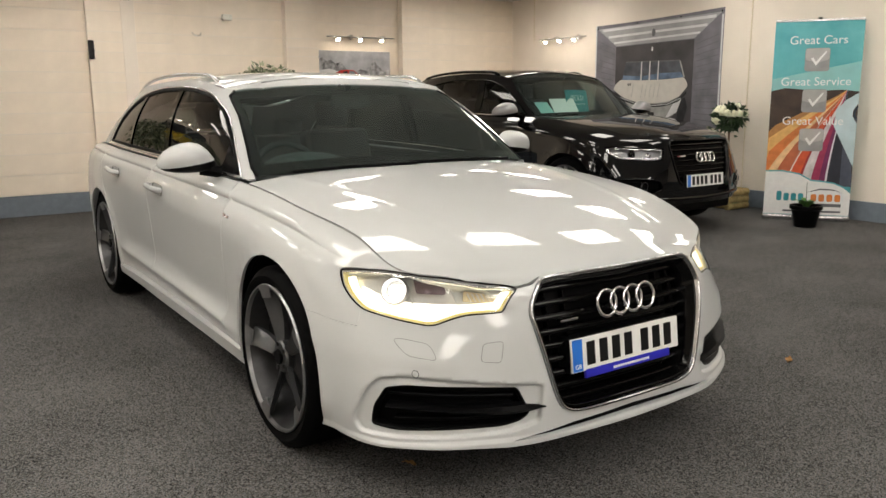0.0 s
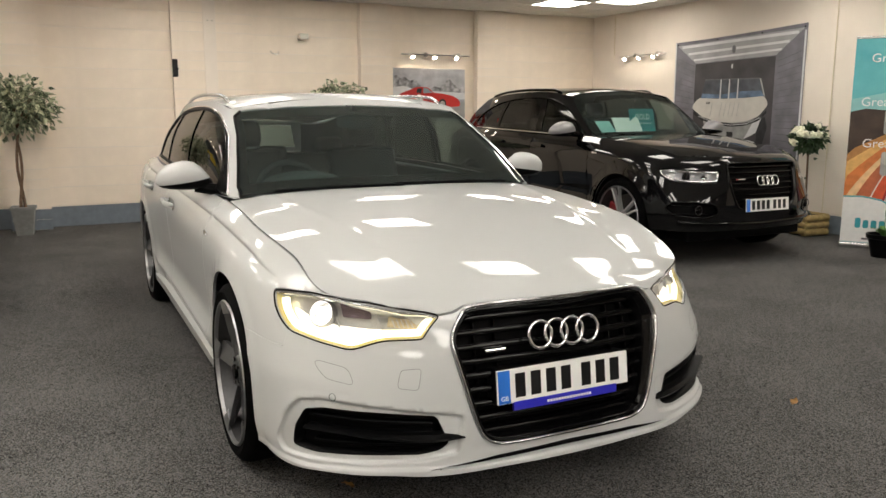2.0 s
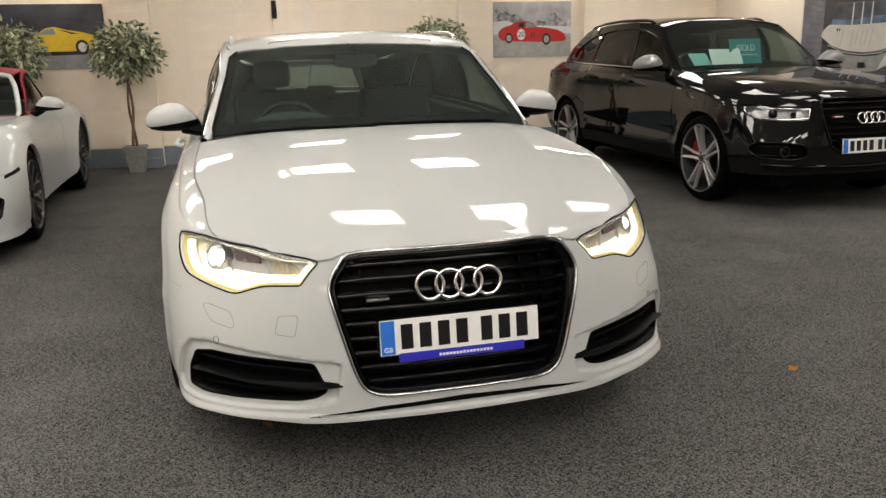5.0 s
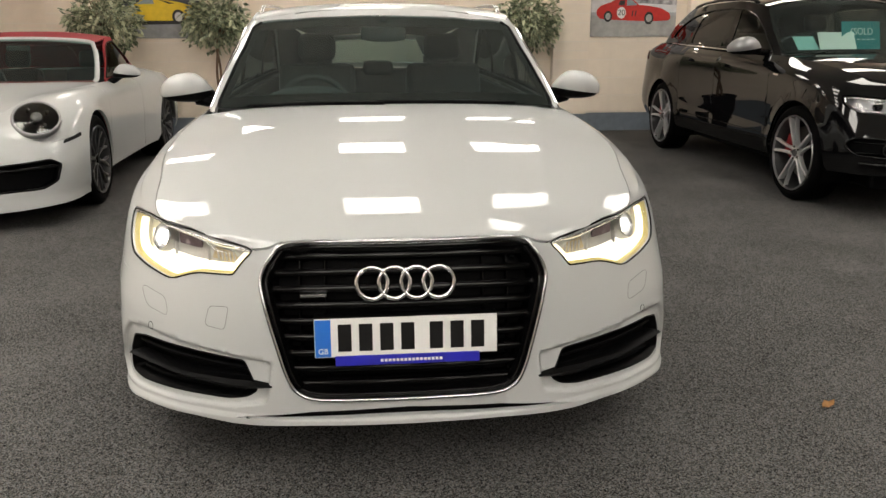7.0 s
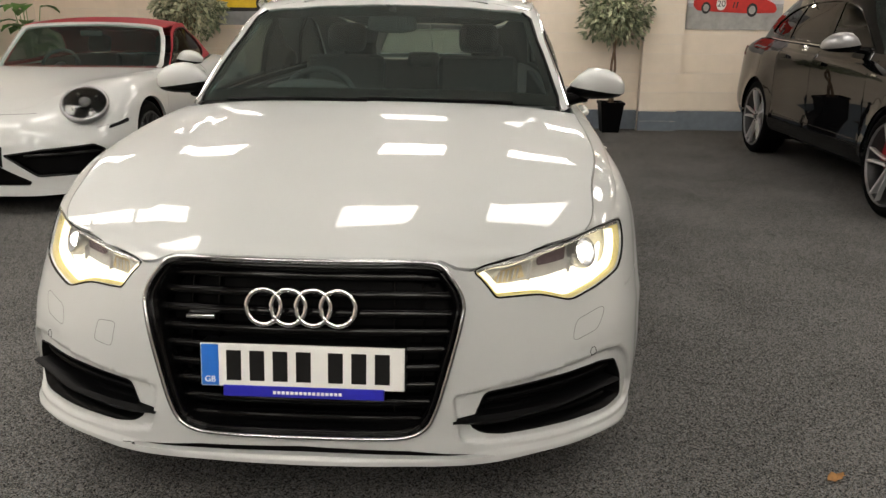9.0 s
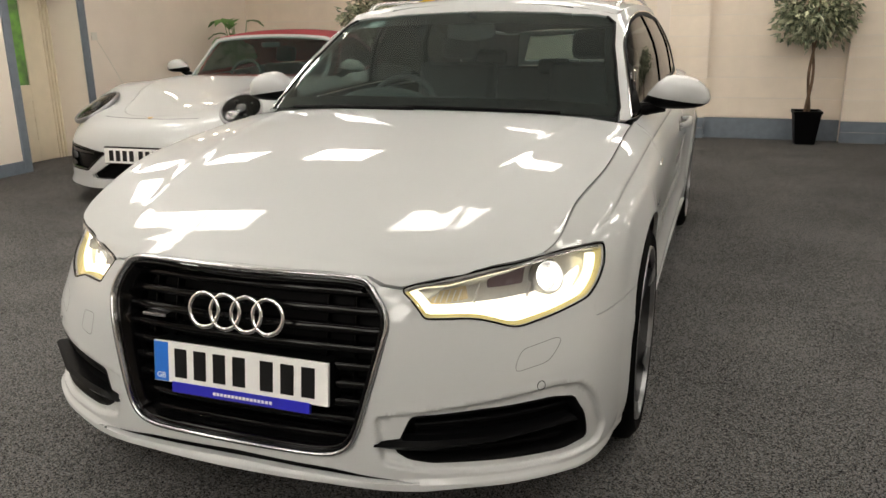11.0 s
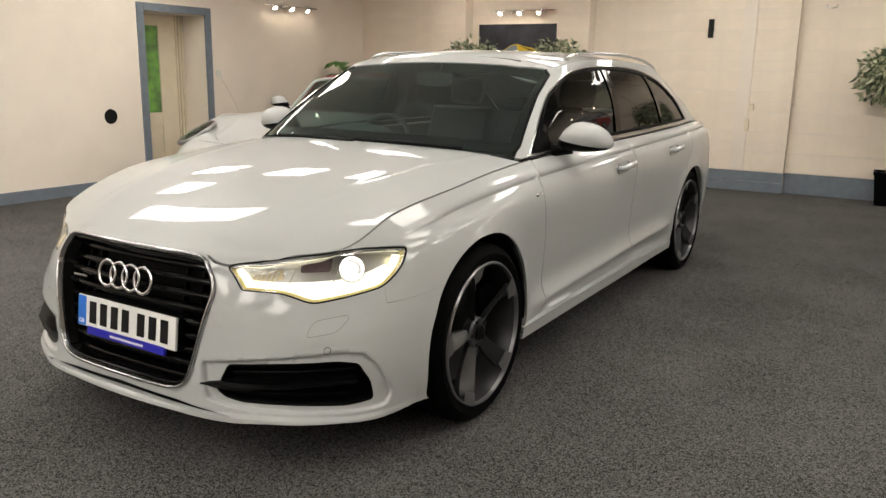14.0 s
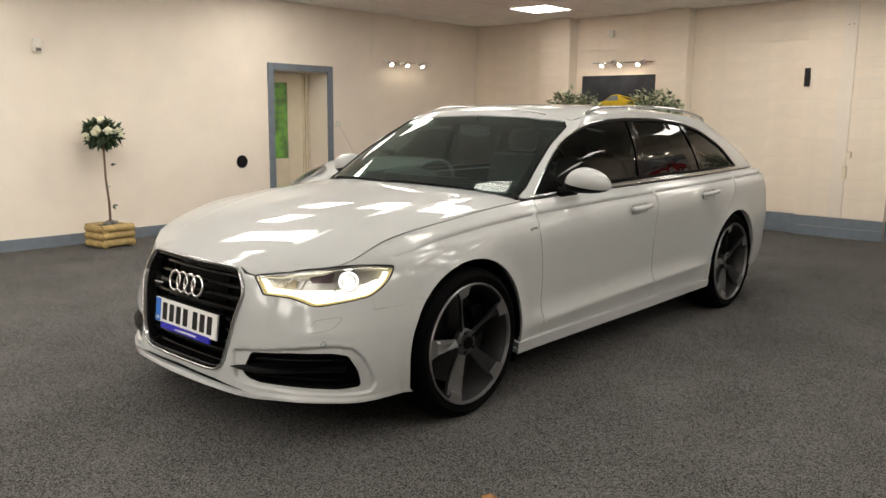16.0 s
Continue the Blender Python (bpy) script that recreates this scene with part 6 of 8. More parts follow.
for s in (1, -1):
    m = (lambda q: q) if s > 0 else flip
    lamp = part("headlamp", skin(SUV, m(shrink(s_lamp, .003)), [], .04, lift=-.055, fold=0), SATIN, suv, "unlit xenon headlamp with a bright inner frame")
    part("lamp_wall", ribbon(SUV, fine(m(shrink(s_lamp, .003)), .02), .006, 0, -.004, closed=True, sink=.055), DARK, lamp)
    part("lamp_cover", skin(SUV, m(shrink(s_lamp, .003)), [], .04, lift=-.003, fold=0), CLEAR, lamp).visible_shadow = False
    part("light_guide", ribbon(SUV, fine(m(shrink(s_lamp, .018)), .02), .013, .01, -.02, closed=True, sink=.01), CHROME, lamp)
    for x, z, r in ((.715, .785, .036), (.595, .777, .025)):
        a, b = F(s * x, z)
        c = SUV(a, b)[0] - SUV.normal(a, b)[0] * .045
        part("projector_lens", ball(*c, r, r, r, 16), GLOSSB, lamp)
    part("fog_backing", skin(SUV, m(s_vent), [], .05, lift=-.05, fold=0), DARK, suv)
    part("fog_rim", ribbon(SUV, fine(m(shrink(s_vent, .004)), .02), .014, .008, 0, closed=True, sink=.05), GLOSSB, suv)
    a, b = F(s * .68, .49)
    c = SUV(a, b)[0] - SUV.normal(a, b)[0] * .03
    part("fog_lamp", ball(*c, .040, .028, .040, 16), GLOSSB, suv, "round fog lamp")
    part("fog_ring", ring_bm(c[0], c[1] - .022, c[2], .040, .004), DISC, suv)
    for z in (.455, .53):
        part("fog_bar", ribbon(SUV, [F(s * x, z) for x in np.linspace(.54, .84, 12)], .010, .008, -.03, sink=.01), GLOSSB, suv)
# glasshouse
W = lambda x, z: SUVG.find("x", x, z)
D = lambda y, z: SUVG.find("y", y, z)
GA, GT, GB = SUVG.arc[-1], SUVG_H[-1], SUVG_H[0]
sh = [(0, GB + .01), (W(.5, 1.10)[0], GB + .01), (W(.745, 1.10)[0], GB + .01), W(.757, 1.12), W(.735, 1.22), W(.70, 1.36), W(.655, 1.475), W(.60, 1.495), W(.45, 1.52), W(.25, 1.545), W(0, 1.55)]
scr = sh + [(-a, b) for a, b in sh[-2:0:-1]]
part("windscreen", skin(SUVG, scr, [], .06, lift=-.004, fold=.004), GLASS, suv).visible_shadow = False
part("screen_border", skin(SUVG, scr, [shrink(rounded(scr, .02), .03)], .04, lift=-.010, fold=0), GLOSSB, suv)
s_dlo = rounded([D(y, z) + (r,) for y, z, r in ((.72, 1.105, .01), (.95, 1.27, .05), (1.18, 1.40, .06), (1.42, 1.465, .1), (1.75, 1.49, .1), (2.2, 1.48, .1), (2.6, 1.43, .1), (2.95, 1.30, .06), (3.08, 1.20, .03), (2.5, 1.15, .05), (1.65, 1.125, .05), (1.0, 1.108, .05))], .03)
shell = [(W(.765, 1.09)[0], GB)] + sh[3:8] + [W(.60, 1.495), W(.45, 1.52)] + [(a, GT) for a in np.linspace(W(.45, 1.52)[0], GA - .4, 40)] + [(GA - .4, GB)] + [(a, GB) for a in np.linspace(GA - .4, W(.765, 1.09)[0], 40)][1:-1]
both("side_frame", skin(SUVG, shell, [s_dlo], .06), BLACKP, suv, "black pillars and window surround")
both("tailgate_frame", skin(SUVG, [(GA - .4, GB), (GA - .002, GB), (GA - .002, GT), (GA - .4, GT)], [[(GA - .36, GB + .07), (GA - .0021, GB + .07), (GA - .0021, GT - .05), (GA - .30, GT - .05)]], .06), BLACKP, suv)
for ob in both("rear_window", skin(SUVG, [(GA - .36, GB + .07), (GA - .002, GB + .07), (GA - .002, GT - .05), (GA - .30, GT - .05)], [], .06, lift=-.004, fold=0), PRIVACY, suv):
    ob.visible_shadow = False
both("window_trim", ribbon(SUVG, fine(shrink(s_dlo, .004), .03), .012, .006, 0, closed=True), GLOSSB, suv)
IN = shrink(s_dlo, .010)
SL = [(D(*p), D(*q)) for p, q in (((1.50, 1.11), (1.56, 1.49)), ((1.60, 1.11), (1.64, 1.49)), ((2.42, 1.14), (2.33, 1.47)), ((2.48, 1.14), (2.39, 1.47)))]
for name, poly, material in (("front_side_window", clip_side(IN, SL[0], True), SIDEG), ("rear_side_window", clip_side(clip_side(IN, SL[1], False), SL[2], True), PRIVACY), ("quarter_window", clip_side(IN, SL[3], False), PRIVACY)):
    for ob in both(name, skin(SUVG, poly, [], .07, lift=-.006, fold=0), material, suv):
        ob.visible_shadow = False
both("door_pillar", skin(SUVG, clip_side(clip_side(IN, SL[0], False), SL[1], True), [], .06, fold=.01), GLOSSB, suv)
both("rear_pillar", skin(SUVG, clip_side(clip_side(IN, SL[2], False), SL[3], True), [], .06, fold=.01), GLOSSB, suv)
both("belt_strip", ribbon(SUVG, [(a, GB + .006) for a in np.linspace(W(.78, 1.09)[0] + .05, D(3.0, 1.15)[0], 40)], .012, .005, sink=.02), CHROME, suv)
SROOF = Patch([(0, 1.265, 1.552), (0, 1.36, 1.577), (0, 1.7, 1.598), (0, 2.1, 1.603), (0, 2.5, 1.59), (0, 2.95, 1.55), (0, 3.40, 1.485)],
              [(.65, 1.18, 1.495), (.665, 1.30, 1.512), (.676, 1.7, 1.543), (.67, 2.1, 1.545), (.655, 2.5, 1.53), (.60, 2.95, 1.495), (.45, 3.26, 1.462)], .66, 2.6)
part("roof", skin(SROOF, [(-.66, 0), (.66, 0), (.66, SROOF.arc[-1]), (-.66, SROOF.arc[-1])], [], .06), BLACKP, suv)
for s in (1, -1):
    line = [(s * .625, 1.40, 1.528), (s * .632, 1.47, 1.553), (s * .634, 1.6, 1.566), (s * .63, 2.1, 1.574), (s * .615, 2.55, 1.556), (s * .585, 2.85, 1.525), (s * .575, 2.92, 1.50)]
    part("roof_rail", tube([tuple(p) for p in spline(np.array(line), np.linspace(0, 6, 30))], .015, 8), GLOSSB, suv, smooth=60)
    make_mirror(suv, s, 1.005, .82, 1.15, 1.12, SATIN, GLOSSB, "satin silver door mirror", ((.80, .80, 1.10), (.88, .79, 1.105), (.95, .79, 1.115)))
    part("tail_lamp", skin(SUV, [(a * s, b) for a, b in rounded([K(y, z) for y, z in ((3.38, .96), (3.52, .97), (3.52, 1.05), (3.45, 1.06))], .03)], [], .04, lift=.006, fold=.01), mat("red_lamp_glass", (0.07, 0.003, 0.005), 0.12, vary=0.1, scale=20) if s > 0 else bpy.data.materials["red_lamp_glass"], suv)


def twin(r, i):
    """Two slim bars that part towards the rim."""
    bm = sheet_spoke([(.045, -.030, -.010, -.030, -.032), (.12, -.033, -.015, -.018, -.021), (.19, -.041, -.023, -.010, -.014), (r - .010, -.058, -.038, -.005, -.009)], .034)
    return merge(bm, sheet_spoke([(.045, .010, .030, -.032, -.030), (.12, .015, .033, -.021, -.018), (.19, .023, .041, -.014, -.010), (r - .010, .038, .058, -.009, -.005)], .034))




POLISHED = mat("polished_alloy", (0.62, 0.62, 0.63), 0.30, 0.6, vary=0.05, scale=60)
for y in (0, 2.807):
    for s in (1, -1):
        make_wheel(suv, .945, y, .365, .365, .288, .25, s, 5, POLISHED, RIMEDGE, REDCAL, twin, 0, .2)
liners(suv, (S_ARCH, S_REAR), .91)
part("underbody", box(-.70, .70, -.66, 3.5, .20, .31, .02), DARK, suv)
part("cabin_floor", box(-.72, .72, .3, 3.4, .45, .50), DASH, suv)
bm = bmesh.new()
prof = [(.48, 1.07), (.66, 1.09), (.85, 1.10), (1.02, 1.07), (1.08, 1.0), (1.05, .8)]
rings = [[bm.verts.new((x, y + .06 * (x / .7) ** 2, z - .012 * (x / .7) ** 2)) for y, z in prof] for x in np.linspace(-.75, .75, 13)]
for p, q in zip(rings, rings[1:]):
    for j in range(len(prof) - 1):
        bm.faces.new((p[j], p[j + 1], q[j + 1], q[j]))
part("dashboard", bm, DASH, suv, smooth=60)
make_steering_wheel(suv, -.36, 1.12, 1.06, -25, DASH)
for x in (-.36, .36):
    make_seat(suv, x, 1.35, .58, LEATHER)
make_seat(suv, 0, 2.15, .58, LEATHER, 1.30, 22, False, .56)
# papers and the sold card behind the windscreen
TEAL = mat("teal_card", (0.02, 0.24, 0.26), 0.5, vary=0.05, scale=30)
card = thing("sold_card", "teal price card with white lettering on the dashboard", "sign", m=suv.matrix_basis @ pose(.12, .92, 1.105, -12, 0, 12))
part("card", box(-.21, .21, -.002, .002, 0, .26), TEAL, card)
bm = text_mesh("£SOLD", .085)
bmesh.ops.translate(bm, vec=(0, -.004, .17), verts=bm.verts)
part("lettering", bm, PAPER, card)
for k in range(6):
    part("print_bar", box(-.16 + .055 * k, -.125 + .055 * k, -.0035, -.001, .10, .108), PAPER, card)
for x, y, rz, w in ((-.42, .84, 8, .21), (-.16, .82, -14, .30)):
    paper = thing("paper_sheet", "white printed sheet lying on the dashboard", "paper", m=suv.matrix_basis @ pose(x, y, 1.13, 46, 0, rz))
    part("sheet", box(-w / 2, w / 2, -.04, .19 if w > .25 else .14, 0, .002), PAPER if w > .25 else mat("pale_teal_paper", (0.35, 0.62, 0.60), 0.6, vary=0.05, scale=40), paper)

# ---- the white sports convertible ----
SPO_H = (0.13, 0.26, 0.40, 0.52, 0.63, 0.70, 0.77)
SPO = Loft((
    ((0, -.97, .14), (.25, -.965, .14), (.50, -.93, .14), (.75, -.80, .15), (.87, -.60, .16), (.88, -.2, .17), (.86, .5, .18), (.88, 1.6, .19), (.92, 2.45, .20), (.80, 3.30, .25), (0, 3.50, .25)),
    ((0, -.985, .26), (.25, -.98, .26), (.50, -.94, .26), (.75, -.80, .26), (.885, -.58, .26), (.91, -.2, .26), (.875, .5, .26), (.89, 1.6, .27), (.945, 2.45, .28), (.83, 3.32, .34), (0, 3.54, .34)),
    ((0, -.985, .40), (.25, -.98, .40), (.50, -.935, .40), (.745, -.79, .40), (.89, -.56, .40), (.92, -.2, .40), (.885, .5, .40), (.895, 1.6, .41), (.955, 2.45, .43), (.84, 3.30, .48), (0, 3.54, .48)),
    ((0, -.955, .52), (.25, -.945, .52), (.50, -.90, .52), (.74, -.74, .52), (.885, -.50, .53), (.92, -.15, .54), (.895, .5, .54), (.905, 1.6, .55), (.955, 2.45, .58), (.84, 3.24, .60), (0, 3.48, .60)),
    ((0, -.90, .60), (.25, -.89, .605), (.48, -.83, .62), (.70, -.62, .65), (.85, -.38, .69), (.895, -.05, .73), (.895, .5, .72), (.90, 1.6, .72), (.94, 2.4, .76), (.82, 3.10, .75), (0, 3.35, .75)),
    ((0, -.82, .64), (.25, -.81, .645), (.45, -.73, .67), (.64, -.50, .735), (.76, -.27, .815), (.82, 0, .852), (.86, .5, .835), (.87, 1.6, .82), (.88, 2.35, .87), (.74, 2.95, .85), (0, 3.20, .85)),
    ((0, -.74, .665), (.20, -.72, .67), (.34, -.62, .695), (.42, -.40, .755), (.50, -.18, .815), (.58, .05, .845), (.74, .5, .87), (.79, 1.6, .88), (.72, 2.3, .92), (.55, 2.8, .90), (0, 3.0, .90)),
), SPO_H, 3)
SPG_H = (0.88, 1.06, 1.22)
BACK = 0.28
SPG = Loft([[(x, y + BACK, z) for x, y, z in row] for row in (
    ((0, .33, .885), (.30, .36, .88), (.58, .46, .87), (.72, .58, .865), (.74, .85, .865), (.76, 1.3, .875), (.72, 1.8, .905), (.62, 2.25, .925), (.45, 2.5, .925), (0, 2.62, .925)),
    ((0, .68, 1.075), (.30, .69, 1.07), (.56, .72, 1.055), (.685, .78, 1.04), (.715, .98, 1.05), (.715, 1.3, 1.07), (.64, 1.75, 1.09), (.54, 2.08, 1.08), (.38, 2.3, 1.07), (0, 2.42, 1.08)),
    ((0, 1.0, 1.245), (.28, .985, 1.24), (.52, .955, 1.222), (.635, .93, 1.20), (.655, 1.12, 1.225), (.64, 1.4, 1.235), (.53, 1.75, 1.205), (.42, 1.98, 1.17), (.28, 2.12, 1.15), (0, 2.2, 1.15)),
)], SPG_H, 1)
spo = thing("sports_convertible", "white two-seat sports car with a raised dark red fabric roof", "car")
spo.matrix_basis = pose(-3.01, 3.27, 0, 0, 0, 2.0)
REDROOF = mat("dark_red_canvas", (0.30, 0.025, 0.035), 0.85, vary=0.15, scale=60, bump=0.15, bump_scale=500)
REDTRIM = mat("red_leather", (0.22, 0.02, 0.02), 0.5, vary=0.15, scale=40)
F = lambda x, z: SPO.find("x", x, z)
K = lambda y, z: SPO.find("y", y, z)
P_ARCH, P_REAR = (0, .34, .375), (2.45, .35, .385)
PT = SPO_H[-1]


def spo_wave(V):
    P = SPO(V[:, 0], V[:, 1])
    y, z = P[:, 1], P[:, 2]
    out = np.zeros(len(V))
    for cy, cz, r in (P_ARCH, P_REAR):
        q = np.hypot(y - cy, z - cz) - r
        out += np.where(np.abs(P[:, 0]) > 0.7, 0.010 * np.exp(-(np.maximum(q, 0) / 0.05) ** 2), 0)
    return out + 0.016 * np.clip((.20 - z) / .02, 0, 1) * (y < -.3)


p_vent = rounded([F(x, z) for x, z in ((.27, .412), (.52, .447), (.78, .462), (.835, .42), (.815, .31), (.74, .268), (.48, .264))], .02)
p_mid = rounded([F(x, z) for x, z in ((-.24, .34), (.24, .34), (.44, .235), (.42, .205), (-.42, .205), (-.44, .235))], .015)
front_body(spo, SPO, P_ARCH, .42, .22, WHITE, [p_vent, flip(p_vent), p_mid], spo_wave)
line = [K(y, .22) for y in np.linspace(.425, 1.55, 10)] + [K(1.57, z) for z in (.4, .6, .75)] + [(K(1.55, .80)[0], PT), (K(.425, .80)[0], PT)] + [K(.425, z) for z in (.75, .6, .4)]
both("door", skin(SPO, line, [], .06, bulge=spo_wave), WHITE, spo)
arch_r = [K(*p) for p in arc_pts(*P_REAR, 190, -12, 24)]
PE = SPO.arc[-1]
q = [K(1.575, .22), K(2.0, .22)] + arch_r + [(PE * .9, .24), (PE - .003, .24), (PE - .003, PT)] + [(PE + (K(1.575, .80)[0] - PE) * k / 20, PT) for k in range(1, 21)] + [K(1.575, z) for z in (.75, .6, .4)]
both("rear_quarter_panel", skin(SPO, q, [], .06, bulge=spo_wave), WHITE, spo)
make_bonnet(spo, SPO, .76, ((-.74, .665), (-.66, .683), (-.45, .725), (-.2, .771), (.05, .812), (.30, .846), (.55, .874), (.80, .896)), WHITE, power=2.2)
both("bumper_joint", ribbon(SPO, [K(y, z) for y, z in smooth_line([(-.66, .560), (-.58, .572), (-.48, .580), (-.37, .592)], 5)], .003, .0006), SEAM, spo)
part("bonnet_seam", ribbon(SPO, [F(x, .652 + .06 * abs(x) ** 2) for x in np.linspace(-.42, .42, 30)], .004, .0008), DARK, spo)
part("bonnet_badge", skin(SPO, ellipse(SPO, "x", (0.0001, .658), .045, .03), [], .02, lift=.003, fold=.004), mat("gold_badge", (0.55, 0.35, 0.12), 0.3, 0.8, vary=0.2, scale=120), spo, "small gold crest badge")
part("rear_deck", skin(Sheet(lambda x, y: .935 - .03 * (x / .7) ** 2 - .05 * np.clip(y - 2.3, 0, 1) ** 2), [(.70, 2.2), (.55, 2.78), (0, 2.98), (-.55, 2.78), (-.70, 2.2), (-.60, 2.1), (.60, 2.1)], [], .06), WHITE, spo)
for s in (1, -1):
    m = (lambda q: q) if s > 0 else flip
    a, b = F(s * .660, .712)
    n, c = Vector(SPO.normal(a, b)[0]), Vector(SPO(a, b)[0])
    n.normalize()
    up = Vector((0, .6, 1)) - n * n.dot(Vector((0, .6, 1)))
    up.normalize()
    seat = Matrix((up.cross(n).to_4d(), up.to_4d(), n.to_4d(), (0, 0, 0, 1))).transposed()
    for row in range(3):
        seat[3][row] = 0.0
    seat = Matrix.Translation(c) @ seat @ Matrix.Diagonal((.148, .212, .080, 1))
    seat.col[3] = c.to_4d()
    bowl = lathe([(0.001, -.02), (.45, 0), (.80, .10), (.95, .04), (1.0, -.20)], 32)
    bowl.transform(seat)
    lamp = part("headlamp", bowl, GLOSSB, spo, "round unlit headlamp in a black bowl", smooth=60)
    ring = lathe([(.93, .10), (.97, .17), (1.03, .14), (1.06, -.02), (1.04, -.25)], 36)
    ring.transform(seat)
    part("lamp_rim", ring, RIMEDGE, lamp, smooth=60)
    cover = lathe([(.001, .36), (.4, .33), (.75, .24), (.96, .12)], 32)
    bmesh.ops.reverse_faces(cover, faces=cover.faces)
    cover.transform(seat)
    part("lamp_cover", cover, CLEAR, lamp, smooth=60).visible_shadow = False
    for u, v, r in ((0, 0, .26), (.40, .40, .08), (-.40, .40, .08), (.40, -.40, .08), (-.40, -.40, .08)):
        lens = ball(u, v, .14, r, r, r, 14)
        lens.transform(seat)
        part("projector_lens" if r > .2 else "lamp_point", lens, GUNMETAL if r > .2 else DISC, lamp, smooth=60)
    part("intake", skin(SPO, m(p_vent), [], .05, lift=-.06, fold=0), DARK, spo)
    part("intake_rim", ribbon(SPO, fine(m(shrink(p_vent, .006)), .02), .016, .006, -.004, closed=True, sink=.05), GLOSSB, spo)
    part("intake_bar", ribbon(SPO, [F(s * x, .405 + .02 * (x - .4)) for x in np.linspace(.40, .82, 14)], .03, .010, -.02, sink=.02), GLOSSB, spo)
    part("indicator_strip", skin(SPO, m(rounded([K(y, z) for y, z in ((-.60, .545), (-.40, .575), (-.40, .60), (-.58, .566))], .008)), [], .03, lift=.003, fold=.006), DARK, spo)
part("intake_middle", skin(SPO, p_mid, [], .05, lift=-.04, fold=0), DARK, spo)
number_plate(spo, -1.0, .40, -4, PLATE_SET, band=False)
part("plate_holder", box(-.268, .268, -.995, -.95, .335, .465, .004), DARK, spo)
W = lambda x, z: SPG.find("x", x, z)
D = lambda y, z: SPG.find("y", y, z)
GA, GT, GB = SPG.arc[-1], SPG_H[-1], SPG_H[0]
sh = [(0, GB + .006), (W(.45, .885)[0], GB + .006), (W(.685, .885)[0], GB + .006), W(.702, .90), W(.682, 1.0), W(.648, 1.12), W(.610, 1.19), W(.54, 1.207), W(.30, 1.225), W(0, 1.232)]
scr = sh + [(-a, b) for a, b in sh[-2:0:-1]]
part("windscreen", skin(SPG, scr, [], .06, lift=-.004, fold=.004), GLASS, spo).visible_shadow = False
frame_line = fine(sh[2:], .03, False)
part("screen_frame", ribbon(SPG, frame_line + flip(frame_line[-2::-1]), .036, .008, -.002, sink=.02), WHITE, spo, "white windscreen frame")
p_dlo = rounded([D(y + BACK, z) + (r,) for y, z, r in ((.74, .895, .01), (.90, 1.04, .04), (1.03, 1.155, .05), (1.15, 1.195, .06), (1.40, 1.195, .08), (1.65, 1.12, .06), (1.80, .99, .03), (1.70, .935, .03), (1.2, .90, .03))], .03)
shell = [D(.72 + BACK, .89), D(.99 + BACK, 1.16), D(1.10 + BACK, 1.212)] + [(a, GT) for a in np.linspace(D(1.12 + BACK, 1.22)[0], GA - .003, 30)] + [(GA - .003, GB), (D(.72 + BACK, .88)[0], GB)]
both("roof_side", skin(SPG, shell, [p_dlo], .05), REDROOF, spo, "dark red canvas roof side")
for ob in both("side_window", skin(SPG, shrink(p_dlo, .004), [], .06, lift=-.006, fold=0), SIDEG, spo):
    ob.visible_shadow = False
both("window_trim", ribbon(SPG, fine(shrink(p_dlo, .003), .03), .012, .005, 0, closed=True), DARK, spo)
PROOF = Patch([(0, 1.265, 1.237), (0, 1.36, 1.268), (0, 1.58, 1.285), (0, 1.88, 1.275), (0, 2.18, 1.235), (0, 2.50, 1.15)],
              [(.635, 1.21, 1.20), (.652, 1.36, 1.222), (.65, 1.58, 1.235), (.59, 1.88, 1.22), (.45, 2.21, 1.178), (.22, 2.44, 1.15)], .6, 2.4)
part("roof", skin(PROOF, [(-.6, 0), (.6, 0), (.6, PROOF.arc[-1]), (-.6, PROOF.arc[-1])], [], .06), REDROOF, spo, "dark red fabric roof, raised")
for s in (1, -1):
    make_mirror(spo, s, .925, .95, .950, .90, WHITE, DARK, "white door mirror with a black lower half", ((.78, .96, .865), (.83, .95, .885), (.88, .945, .920)))


def lattice(r, i):
    bm = sheet_spoke([(.05, -.012, .006, -.028, -.028), (.15, -.006, .012, -.020, -.020), (r - .016, -.045, -.025, -.008, -.008)], .02)
    return merge(bm, sheet_spoke([(.05, -.006, .012, -.028, -.028), (.15, -.012, .006, -.022, -.022), (r - .016, .025, .045, -.010, -.010)], .02))


for y, R, x in ((0, .34, .90), (2.45, .352, .925)):
    for s in (1, -1):
        make_wheel(spo, x, y, R, R, R - .082, .25, s, 10, GUNMETAL, GUNMETAL, DARK, lattice, 0, .1)
liners(spo, (P_ARCH, P_REAR), .88)
part("underbody", box(-.70, .70, -.55, 3.2, .15, .19), DARK, spo)
part("cabin_floor", box(-.66, .66, .3, 2.2, .26, .30), DASH, spo)
part("dashboard", box(-.66, .66, .78, 1.08, .66, .875, .04), REDTRIM, spo, smooth=60)
make_steering_wheel(spo, -.34, 1.21, .84, -25, DASH, .17)
for x in (-.34, .34):
    make_seat(spo, x, 1.30, .32, LEATHER, .46, 20, True, .56)
for s in (1, -1):
    part("door_lining", box(s * .70 - .02, s * .70 + .02, .60, 1.6, .30, .86, .01), REDTRIM, spo)
part("inner_mirror", box(-.10, .10, 1.14, 1.16, 1.12, 1.17, .012), DASH, spo)

